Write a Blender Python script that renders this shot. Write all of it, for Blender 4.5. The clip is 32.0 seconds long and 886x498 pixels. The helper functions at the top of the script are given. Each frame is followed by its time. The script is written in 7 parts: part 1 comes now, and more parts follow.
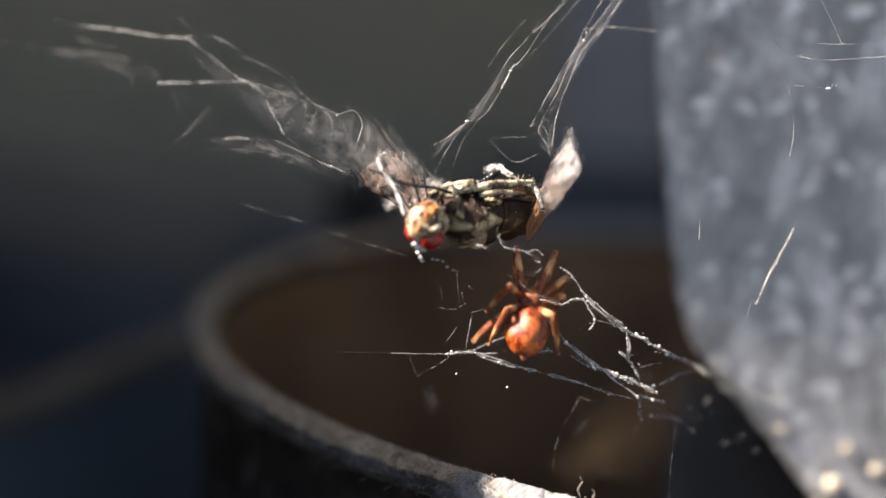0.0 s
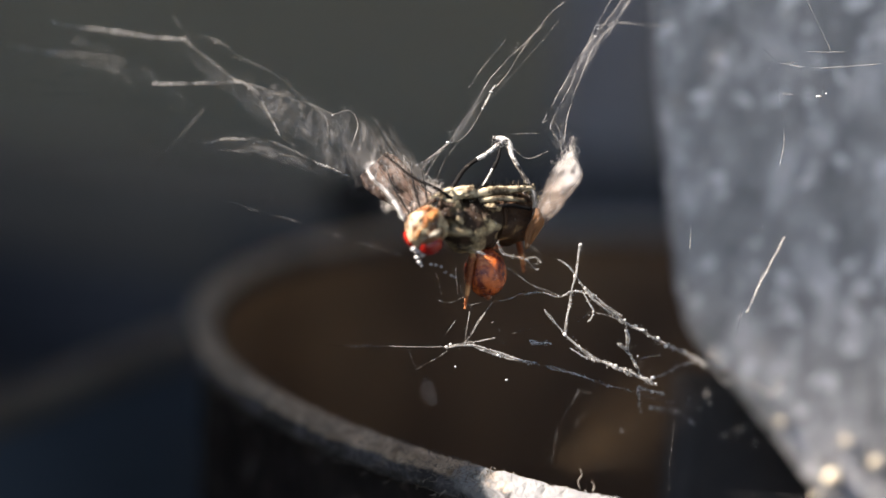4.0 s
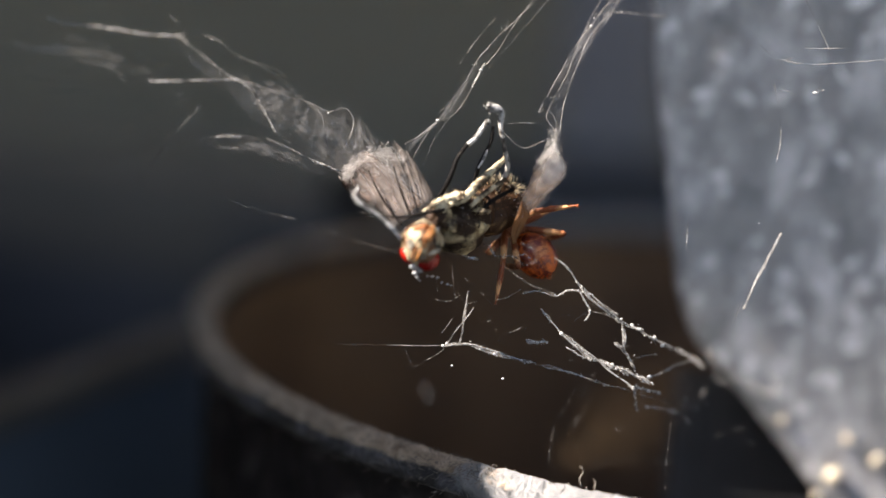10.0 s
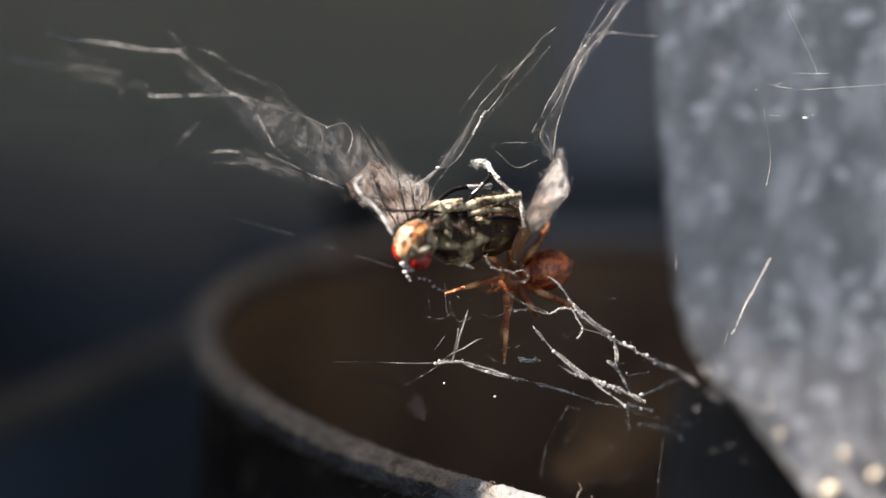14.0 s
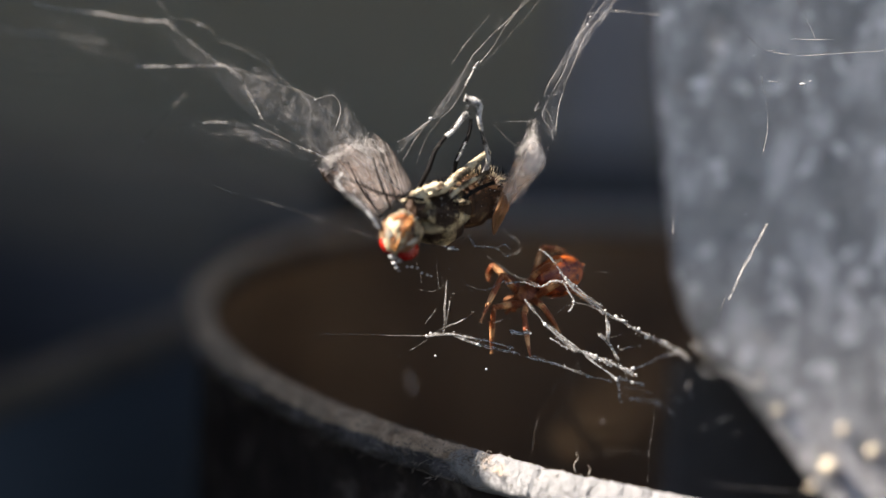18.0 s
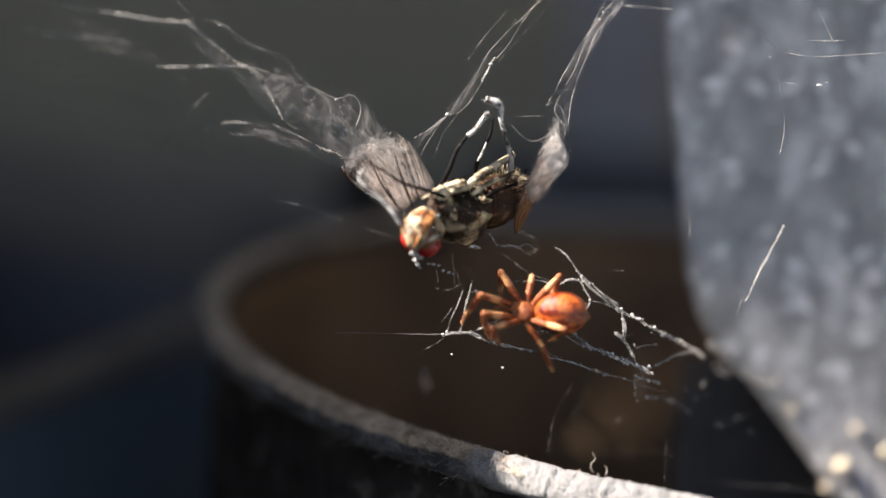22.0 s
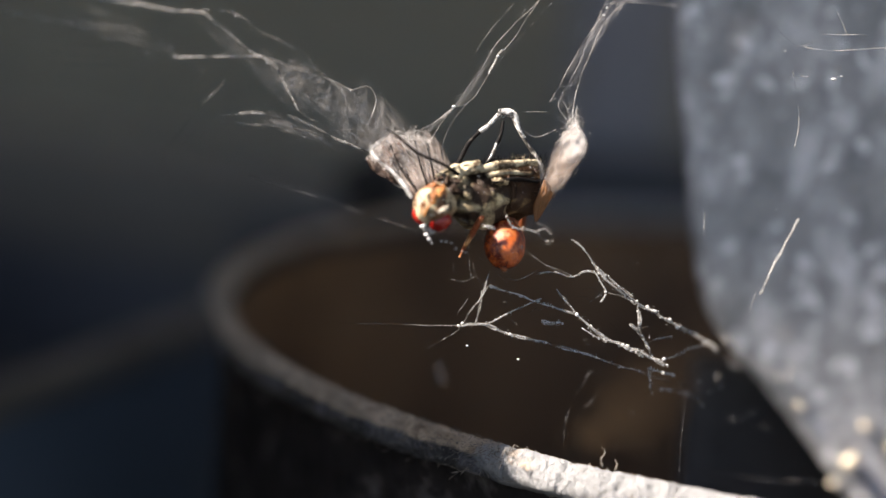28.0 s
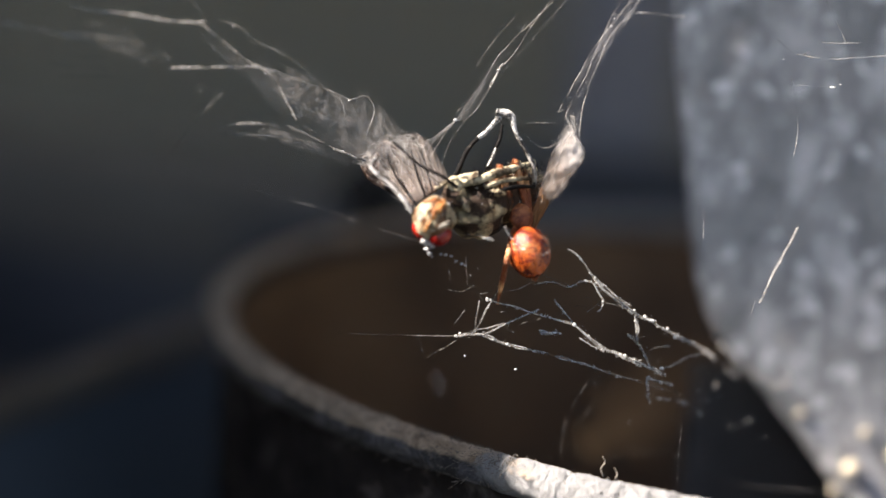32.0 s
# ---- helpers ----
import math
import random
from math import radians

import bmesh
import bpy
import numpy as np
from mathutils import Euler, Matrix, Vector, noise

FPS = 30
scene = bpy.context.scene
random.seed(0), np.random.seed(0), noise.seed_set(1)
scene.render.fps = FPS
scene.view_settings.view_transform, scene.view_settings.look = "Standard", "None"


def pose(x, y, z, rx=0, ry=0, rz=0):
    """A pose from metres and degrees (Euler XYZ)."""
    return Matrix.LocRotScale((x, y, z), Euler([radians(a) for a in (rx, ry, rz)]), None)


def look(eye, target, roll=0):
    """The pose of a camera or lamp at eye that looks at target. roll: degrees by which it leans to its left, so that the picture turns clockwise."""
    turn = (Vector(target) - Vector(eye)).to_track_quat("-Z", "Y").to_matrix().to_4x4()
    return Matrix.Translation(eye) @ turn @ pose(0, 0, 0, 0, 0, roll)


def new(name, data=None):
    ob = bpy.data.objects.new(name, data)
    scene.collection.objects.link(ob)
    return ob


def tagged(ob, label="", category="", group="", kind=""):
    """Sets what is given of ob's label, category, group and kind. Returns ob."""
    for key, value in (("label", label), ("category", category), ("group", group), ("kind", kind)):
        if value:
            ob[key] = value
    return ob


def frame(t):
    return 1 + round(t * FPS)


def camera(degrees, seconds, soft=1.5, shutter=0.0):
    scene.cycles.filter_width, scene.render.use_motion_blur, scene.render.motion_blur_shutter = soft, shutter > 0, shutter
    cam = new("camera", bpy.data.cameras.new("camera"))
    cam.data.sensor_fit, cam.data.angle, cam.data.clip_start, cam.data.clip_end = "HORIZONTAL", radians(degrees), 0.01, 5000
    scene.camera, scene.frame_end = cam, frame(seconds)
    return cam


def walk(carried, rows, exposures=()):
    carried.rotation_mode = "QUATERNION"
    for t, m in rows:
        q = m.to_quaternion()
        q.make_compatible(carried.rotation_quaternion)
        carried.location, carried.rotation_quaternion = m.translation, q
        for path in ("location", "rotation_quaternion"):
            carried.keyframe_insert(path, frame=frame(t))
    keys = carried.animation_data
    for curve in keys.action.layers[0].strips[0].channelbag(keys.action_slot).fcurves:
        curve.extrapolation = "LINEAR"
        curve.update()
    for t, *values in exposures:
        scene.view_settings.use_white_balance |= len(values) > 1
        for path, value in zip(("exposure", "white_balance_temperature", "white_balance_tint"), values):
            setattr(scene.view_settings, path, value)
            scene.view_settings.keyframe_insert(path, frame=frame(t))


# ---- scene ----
# ---- plan, in metres: x right, y away from the start of the view, z up ----
MM = 0.001
EYE = Vector((0.0, 0.0, 0.13901))          # where the lens hovers
PITCH, LEAN = -11.0, 4.03
FOCUS = 80.0                               # mm from the lens to the web
CAN_H, CAN_R = 115.0, 36.57                # mm
CAN_X, CAN_Y = 23.9, 107.8
VIEW = look((0, 0, 0), (0, math.cos(radians(PITCH)), math.sin(radians(PITCH))), LEAN)
VIEW = VIEW @ pose(0, 0, 0, -90)           # columns: right, ahead, up
RIGHT, AHEAD, UP = VIEW.col[0].xyz, VIEW.col[1].xyz, VIEW.col[2].xyz
MID = EYE + AHEAD * FOCUS * MM             # middle of the web


def at(a, b, roll):
    """A pose of the lens, a mm to the right and b mm up from EYE."""
    p = EYE + (RIGHT * a + UP * b) * MM
    return look(p, p + AHEAD, LEAN + roll)


cam = camera(26.0, 32.0, 1.4, 0.4)
cam.data.dof.use_dof = True
cam.data.dof.focus_distance = 0.0805
cam.data.dof.aperture_fstop = 17.0
walk(cam, [
(0, at(0.757, 1.115, -0.21)), (0.5, at(0.696, 0.994, -0.22)), (1, at(0.600, 0.946, -0.33)), (1.5, at(0.679, 0.981, -0.37)),
(2, at(0.706, 0.931, -0.29)), (2.5, at(0.784, 0.919, -0.44)), (3, at(0.794, 0.877, -0.45)), (3.5, at(0.822, 0.850, -0.56)),
(5.5, at(0.688, 0.723, -0.42)), (6, at(0.409, 0.570, -0.40)), (6.5, at(0.329, 0.575, -0.36)), (7, at(0.477, 0.687, -0.45)),
(7.5, at(0.587, 0.708, -0.38)), (8, at(0.649, 0.727, -0.38)), (8.5, at(0.667, 0.723, -0.42)), (9, at(0.707, 0.719, -0.48)),
(9.5, at(0.759, 0.719, -0.48)), (10, at(0.743, 0.725, -0.44)), (10.5, at(0.640, 0.644, -0.44)), (11, at(0.675, 0.586, -0.47)),
(11.5, at(0.670, 0.555, -0.38)), (12, at(0.667, 0.510, -0.43)), (12.5, at(0.615, 0.466, -0.49)), (13, at(0.658, 0.490, -0.44)),
(13.5, at(1.625, 1.536, -0.95)), (14, at(0.808, 1.409, -0.29)), (14.5, at(0.123, 0.959, -0.01)), (16.5, at(0.097, 0.161, 0.09)),
(17, at(0.514, 0.186, -0.10)), (17.5, at(0.554, 0.095, -0.03)), (18, at(0.911, 0.124, -0.11)), (18.5, at(0.974, 0.105, -0.11)),
(19, at(0.900, 0.143, -0.10)), (19.5, at(0.676, 0.295, -0.17)), (20, at(0.631, 0.472, -0.19)), (20.5, at(0.355, 0.231, -0.05)),
(21, at(0.147, 0.178, 0.04)), (21.5, at(0.180, 0.179, 0.03)), (22, at(0.221, 0.144, -0.17)), (22.5, at(0.175, 0.092, -0.08)),
(23, at(0.000, -0.000, -0.00)), (23.5, at(-0.197, -0.098, -0.04)), (24, at(-0.174, -0.175, 0.01)), (24.5, at(-0.190, -0.251, 0.05)),
(25, at(-0.085, -0.269, 0.03)), (25.5, at(-0.141, -0.275, -0.00)), (27.5, at(0.155, 0.112, -0.08)), (28, at(-0.218, -0.116, 0.03)),
(28.5, at(0.224, 0.431, -0.26)), (29, at(0.203, 0.210, -0.12)), (29.5, at(0.187, 0.113, -0.09)), (30, at(0.137, 0.052, -0.09)),
(30.5, at(0.062, 0.243, -0.14)), (31, at(-0.490, -0.013, 0.02)), (31.5, at(-0.520, -0.043, -0.12)), (32, at(-0.191, 0.284, -0.15))
], [(0.0, 1.86, 7200, 13), (8.0, 1.86, 7200, 13), (12.0, 1.84, 7200, 13), (18.0, 1.76, 7200, 13), (25.0, 1.78, 7200, 13), (32.0, 1.84, 7200, 13)])

# ---- light ----
world = bpy.data.worlds.new("sky")
scene.world = world
world.use_nodes = True
sky = world.node_tree.nodes.new("ShaderNodeTexSky")
sky.sky_type = "NISHITA"
sky.sun_disc = False
SUN = Vector((-0.72, -0.16, 0.68)).normalized()
sky.sun_elevation = math.asin(SUN.z)
sky.sun_rotation = math.atan2(SUN.x, SUN.y)
world.node_tree.links.new(sky.outputs[0], world.node_tree.nodes["Background"].inputs[0])
world.node_tree.nodes["Background"].inputs[1].default_value = 0.086
sun = new("sun", bpy.data.lights.new("sun", "SUN"))
sun.data.energy, sun.data.angle, sun.data.color = 7.6, radians(0.45), (1.0, 0.955, 0.915)
sun.matrix_world = look(SUN, (0, 0, 0))


# ---- materials ----
def material(name, rough=0.6, metal=0.0):
    m = bpy.data.materials.new(name)
    m.use_nodes = True
    b = m.node_tree.nodes["Principled BSDF"]
    b.inputs["Roughness"].default_value, b.inputs["Metallic"].default_value = rough, metal
    return m, m.node_tree, b


def noise_at(nt, scale, detail=6.0, rough=0.6, dist=0.0, stretch=None):
    """A noise texture in the thing's own metres."""
    tc = nt.nodes.new("ShaderNodeTexCoord")
    n = nt.nodes.new("ShaderNodeTexNoise")
    n.inputs["Scale"].default_value, n.inputs["Detail"].default_value = scale, detail
    n.inputs["Roughness"].default_value, n.inputs["Distortion"].default_value = rough, dist
    if stretch:
        mp = nt.nodes.new("ShaderNodeMapping")
        mp.inputs["Scale"].default_value = stretch
        nt.links.new(tc.outputs["Object"], mp.inputs["Vector"])
        nt.links.new(mp.outputs[0], n.inputs["Vector"])
    else:
        nt.links.new(tc.outputs["Object"], n.inputs["Vector"])
    return n.outputs["Fac"]


def ramp(nt, fac, stops):
    r = nt.nodes.new("ShaderNodeValToRGB")
    e = r.color_ramp.elements
    e[0].position, e[1].position = stops[0][0], stops[-1][0]
    for p, c in stops[1:-1]:
        e.new(p)
    for el, (p, c) in zip(e, stops):
        el.color = (*c, 1.0)
    nt.links.new(fac, r.inputs[0])
    return r.outputs[0]


def mix(nt, fac, a, b, how="MIX"):
    m = nt.nodes.new("ShaderNodeMix")
    m.data_type, m.blend_type = "RGBA", how
    if isinstance(fac, float):
        m.inputs[0].default_value = fac
    else:
        nt.links.new(fac, m.inputs[0])
    for s, i in ((a, 6), (b, 7)):
        if isinstance(s, tuple):
            m.inputs[i].default_value = (*s, 1.0)
        else:
            nt.links.new(s, m.inputs[i])
    return m.outputs[2]


def bump(nt, b, fac, dist, strength=0.6):
    n = nt.nodes.new("ShaderNodeBump")
    n.inputs["Distance"].default_value, n.inputs["Strength"].default_value = dist, strength
    nt.links.new(fac, n.inputs["Height"])
    nt.links.new(n.outputs[0], b.inputs["Normal"])


def mottled(name, stops, scale, rough=0.7, metal=0.0, grain=None, relief=0.0, stretch=None):
    """Two scales of noise through one colour ramp, with fine relief."""
    m, nt, b = material(name, rough, metal)
    big = noise_at(nt, scale, 5.0, 0.6, 0.3, stretch)
    col = ramp(nt, big, stops)
    fine = noise_at(nt, grain or scale * 9, 8.0, 0.7)
    col = mix(nt, 0.55, col, ramp(nt, fine, [(0.3, (0.45, 0.45, 0.45)), (0.7, (1.0, 1.0, 1.0))]), "MULTIPLY")
    nt.links.new(col, b.inputs["Base Color"])
    if relief:
        bump(nt, b, fine, relief)
    return m


# rusty, dusty rim: shaded left stretch painted darker, sunlit right stretch paler
RIM, nt, b = material("rusty_dusty_rim", 0.95)
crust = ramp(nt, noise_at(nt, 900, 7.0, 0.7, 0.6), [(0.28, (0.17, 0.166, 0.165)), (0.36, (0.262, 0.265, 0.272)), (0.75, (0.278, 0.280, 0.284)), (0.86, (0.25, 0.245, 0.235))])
blackish = ramp(nt, noise_at(nt, 700, 8.0, 0.75, 0.8), [(0.34, (0.014, 0.013, 0.014)), (0.48, (0.040, 0.038, 0.040)), (0.57, (0.10, 0.10, 0.11)), (0.68, (0.24, 0.23, 0.235))])
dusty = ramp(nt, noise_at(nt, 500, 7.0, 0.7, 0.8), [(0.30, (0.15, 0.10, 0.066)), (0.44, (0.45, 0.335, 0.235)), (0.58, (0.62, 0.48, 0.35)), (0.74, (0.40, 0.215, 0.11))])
tc = nt.nodes.new("ShaderNodeTexCoord")
axis = nt.nodes.new("ShaderNodeSeparateXYZ")
nt.links.new(tc.outputs["Object"], axis.inputs[0])
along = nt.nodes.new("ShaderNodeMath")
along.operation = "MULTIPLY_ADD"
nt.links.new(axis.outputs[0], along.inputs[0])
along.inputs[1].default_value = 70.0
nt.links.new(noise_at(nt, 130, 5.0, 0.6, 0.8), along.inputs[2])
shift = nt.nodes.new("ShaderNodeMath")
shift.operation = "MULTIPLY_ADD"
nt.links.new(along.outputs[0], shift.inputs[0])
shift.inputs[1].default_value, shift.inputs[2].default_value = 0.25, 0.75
# mask: where the painted sunlit stretch begins
sunlit_stretch = ramp(nt, shift.outputs[0], [(0.503, (0, 0, 0)), (0.518, (1, 1, 1))])
# tan dust lies on the rim's crown, its flank is coloured blackish
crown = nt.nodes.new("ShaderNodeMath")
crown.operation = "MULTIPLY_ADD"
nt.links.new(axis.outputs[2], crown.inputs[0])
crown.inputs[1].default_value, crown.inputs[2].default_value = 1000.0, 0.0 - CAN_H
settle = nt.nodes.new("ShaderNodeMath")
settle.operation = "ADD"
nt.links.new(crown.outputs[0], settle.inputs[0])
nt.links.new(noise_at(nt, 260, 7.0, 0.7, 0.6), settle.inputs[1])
crust = mix(nt, sunlit_stretch, mix(nt, ramp(nt, settle.outputs[0], [(0.42, (0, 0, 0)), (0.56, (1, 1, 1))]), blackish, dusty), crust)
grain = noise_at(nt, 5200, 9.0, 0.75)
crust = mix(nt, 0.4, crust, ramp(nt, grain, [(0.34, (0.55, 0.54, 0.54)), (0.58, (1.08, 1.08, 1.08))]), "MULTIPLY")
nt.links.new(crust, b.inputs["Base Color"])
bump(nt, b, grain, 0.0004, 0.9)
DUST = mottled("brown_dust", [(0.3, (0.15, 0.125, 0.10)), (0.7, (0.27, 0.24, 0.21))], 500, 0.95, 0, 3000, 0.0002)
INNER = mottled("rust_inside", [(0.3, (0.082, 0.045, 0.024)), (0.5, (0.158, 0.090, 0.047)), (0.7, (0.24, 0.142, 0.074))], 60, 0.85, 0, 900, 0.0004)
OUTER = mottled("sooty_outside", [(0.3, (0.012, 0.010, 0.010)), (0.55, (0.022, 0.018, 0.017)), (0.72, (0.10, 0.088, 0.082))], 560, 0.85, 0, 2600, 0.0004)
OUTER.node_tree.nodes["Principled BSDF"].inputs["Specular IOR Level"].default_value = 0.12
ZINC, nt, b = material("weathered_zinc", 0.5)
cloud = ramp(nt, noise_at(nt, 430, 6.0, 0.65, 0.3, (1.0, 1.0, 0.5)), [(0.36, (0.25, 0.26, 0.275)), (0.5, (0.40, 0.408, 0.42)), (0.60, (0.70, 0.71, 0.73))])
cloud = mix(nt, noise_at(nt, 90, 3.0), cloud, mix(nt, 1.0, cloud, (0.80, 0.78, 0.76), "MULTIPLY"))
spots = nt.nodes.new("ShaderNodeTexVoronoi")
spots.inputs["Scale"].default_value, spots.inputs["Randomness"].default_value = 620, 1.0
tc = nt.nodes.new("ShaderNodeTexCoord")
warp = nt.nodes.new("ShaderNodeTexNoise")
warp.inputs["Scale"].default_value = 900
nt.links.new(tc.outputs["Object"], warp.inputs["Vector"])
shift = nt.nodes.new("ShaderNodeMix")
shift.data_type = "VECTOR"
shift.inputs[0].default_value = 0.0022
nt.links.new(tc.outputs["Object"], shift.inputs[4])
nt.links.new(warp.outputs["Color"], shift.inputs[5])
nt.links.new(shift.outputs[1], spots.inputs["Vector"])
cloud = mix(nt, ramp(nt, spots.outputs["Distance"], [(0.14, (1, 1, 1)), (0.36, (0, 0, 0))]), cloud, (0.93, 0.93, 0.95))
pale = nt.nodes.new("ShaderNodeTexVoronoi")
pale.inputs["Scale"].default_value = 330
nt.links.new(shift.outputs[1], pale.inputs["Vector"])
cloud = mix(nt, ramp(nt, pale.outputs["Distance"], [(0.12, (0.9, 0.9, 0.9)), (0.25, (0, 0, 0))]), cloud, (0.95, 0.95, 0.97))
stain = ramp(nt, noise_at(nt, 260, 4.0, 0.6, 0.5), [(0.60, (0, 0, 0)), (0.72, (0.7, 0.7, 0.7))])
cloud = mix(nt, stain, cloud, mix(nt, 1.0, cloud, (0.86, 0.72, 0.62), "MULTIPLY"))
grit = noise_at(nt, 3500, 8.0, 0.7)
cloud = mix(nt, 0.75, cloud, ramp(nt, grit, [(0.34, (0.35, 0.35, 0.35)), (0.7, (1, 1, 1))]), "MULTIPLY")
nt.links.new(cloud, b.inputs["Base Color"])
bump(nt, b, grit, 0.0002)
WALL = mottled("grey_render", [(0.3, (0.228, 0.205, 0.163)), (0.7, (0.288, 0.258, 0.203))], 14, 0.9, 0, 200, 0.001)
DARK = mottled("dark_ground", [(0.3, (0.02, 0.02, 0.022)), (0.7, (0.05, 0.048, 0.046))], 30, 0.95, 0, 400, 0.002)
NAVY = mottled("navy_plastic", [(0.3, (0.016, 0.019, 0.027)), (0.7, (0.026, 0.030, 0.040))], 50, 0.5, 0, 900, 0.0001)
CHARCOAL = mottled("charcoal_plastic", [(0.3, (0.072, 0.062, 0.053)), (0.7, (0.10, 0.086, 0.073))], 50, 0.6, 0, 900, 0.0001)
BLACK = mottled("black_rubber", [(0.3, (0.030, 0.029, 0.028)), (0.7, (0.056, 0.052, 0.049))], 50, 0.8, 0, 900, 0.0002)
JET = mottled("jet_rubber", [(0.3, (0.008, 0.008, 0.008)), (0.7, (0.016, 0.015, 0.015))], 50, 0.9, 0, 900, 0.0002)
# lighter copy of the navy plastic, for the tub's lit outer wall
LIT_NAVY = mottled("lit_navy_plastic", [(0.3, (0.066, 0.092, 0.122)), (0.7, (0.09, 0.12, 0.158))], 50, 0.7, 0, 900, 0.0001)
GREYEDGE = mottled("worn_grey_edge", [(0.3, (0.12, 0.097, 0.075)), (0.7, (0.20, 0.166, 0.13))], 90, 0.7, 0, 900, 0.0002)
BLUEGREY = mottled("blue_grey_sheet", [(0.3, (0.13, 0.13, 0.145)), (0.7, (0.18, 0.18, 0.20))], 25, 0.6, 0, 600, 0.0002)
BOARD = mottled("weathered_board", [(0.3, (0.16, 0.13, 0.10)), (0.7, (0.30, 0.26, 0.21))], 30, 0.85, 0, 500, 0.0003, (1, 1, 0.1))


def silky(name, colour, through_part=0.4):
    m, nt, b = material(name, 0.35)
    f = noise_at(nt, 2500, 4.0)
    c = mix(nt, f, tuple(v * 0.75 for v in colour), colour)
    nt.links.new(c, b.inputs["Base Color"])
    t = nt.nodes.new("ShaderNodeBsdfTranslucent")
    nt.links.new(c, t.inputs[0])
    s = nt.nodes.new("ShaderNodeMixShader")
    s.inputs[0].default_value = through_part
    out = nt.nodes["Material Output"]
    nt.links.new(b.outputs[0], s.inputs[1])
    nt.links.new(t.outputs[0], s.inputs[2])
    nt.links.new(s.outputs[0], out.inputs[0])
    return m


SILK = silky("white_silk", (0.60, 0.60, 0.61), 0.3)


def gauze(name, colour, scale, low, high, most, long=1.0, lean=0.0):
    """Silk so thin that it lets most light straight through, in streaks that lean from upright; it thins out by the mesh's own "body" values."""
    m = silky(name, colour, 0.5)
    nt = m.node_tree
    soft = nt.nodes["Principled BSDF"]
    soft.inputs["Roughness"].default_value, soft.inputs["Specular IOR Level"].default_value = 0.9, 0.1
    out = nt.nodes["Material Output"]
    solid = out.inputs[0].links[0].from_socket
    tc = nt.nodes.new("ShaderNodeTexCoord")
    mp = nt.nodes.new("ShaderNodeMapping")
    mp.vector_type = "TEXTURE"
    mp.inputs["Scale"].default_value, mp.inputs["Rotation"].default_value = (1.0, 1.0, long), (0, radians(lean), 0)
    nt.links.new(tc.outputs["Object"], mp.inputs["Vector"])
    n = nt.nodes.new("ShaderNodeTexNoise")
    n.inputs["Scale"].default_value, n.inputs["Detail"].default_value, n.inputs["Distortion"].default_value = scale, 6.0, 0.5
    nt.links.new(mp.outputs[0], n.inputs["Vector"])
    fac = ramp(nt, n.outputs["Fac"], [(low, (0, 0, 0)), (high, (most, most, most))])
    body = nt.nodes.new("ShaderNodeAttribute")
    body.attribute_name = "body"
    fac = mix(nt, 1.0, fac, body.outputs["Color"], "MULTIPLY")
    clear = nt.nodes.new("ShaderNodeBsdfTransparent")
    s = nt.nodes.new("ShaderNodeMixShader")
    nt.links.new(fac, s.inputs[0])
    nt.links.new(clear.outputs[0], s.inputs[1])
    nt.links.new(solid, s.inputs[2])
    nt.links.new(s.outputs[0], out.inputs[0])
    return m


THREAD = gauze("broken_silk", (0.57, 0.56, 0.55), 1500, 0.30, 0.56, 1.0)
FIBRE = gauze("fine_silk_fibre", (0.60, 0.59, 0.59), 1500, 0.25, 0.65, 0.60)
FLUFF = gauze("white_silk_fluff", (0.80, 0.77, 0.75), 900, 0.05, 0.45, 0.50)
CLOT = gauze("grey_dust_clot", (0.52, 0.44, 0.38), 500, -0.2, 0.8, 0.20)
FAINT = gauze("faint_silk", (0.60, 0.585, 0.57), 1100, 0.36, 0.66, 0.72)
# faint warm tint that stands in for a glow of light
GLOW_VEIL = gauze("glow_veil", (0.60, 0.40, 0.22), 40, -0.3, 1.3, 0.085)
VEIL = gauze("silk_veil", (0.74, 0.72, 0.72), 1900, 0.40, 0.85, 0.30, 6.0, -58)
DRAPE = gauze("silk_drape", (0.74, 0.71, 0.71), 2200, 0.40, 0.85, 0.32, 6.0, 12)
RISE = gauze("silk_rising", (0.76, 0.75, 0.76), 2000, 0.40, 0.80, 0.5, 9.0, 32)
PLEAT = gauze("pleated_wing_silk", (0.43, 0.365, 0.335), 900, 0.15, 0.65, 0.82)
WISP = gauze("wispy_silk", (0.62, 0.575, 0.555), 1200, 0.25, 0.70, 0.50)
COAT_R = gauze("fluffy_silk_coat", (0.62, 0.53, 0.47), 500, -0.1, 0.75, 0.72, 7.0, 27)
SILK_CAP = gauze("pale_silk_cap", (0.80, 0.76, 0.74), 300, -0.2, 0.6, 0.92, 4.0, 27)
WING = gauze("wrapped_wing", (0.16, 0.11, 0.09), 1800, 0.25, 0.60, 0.8, 10.0, -40)
WING_R = gauze("stiff_wing", (0.50, 0.33, 0.22), 500, -0.1, 0.36, 0.90, 2.0, 27)
AMBER = gauze("amber_wing_base", (0.33, 0.165, 0.08), 700, 0.1, 0.5, 0.8, 3.0, 20)


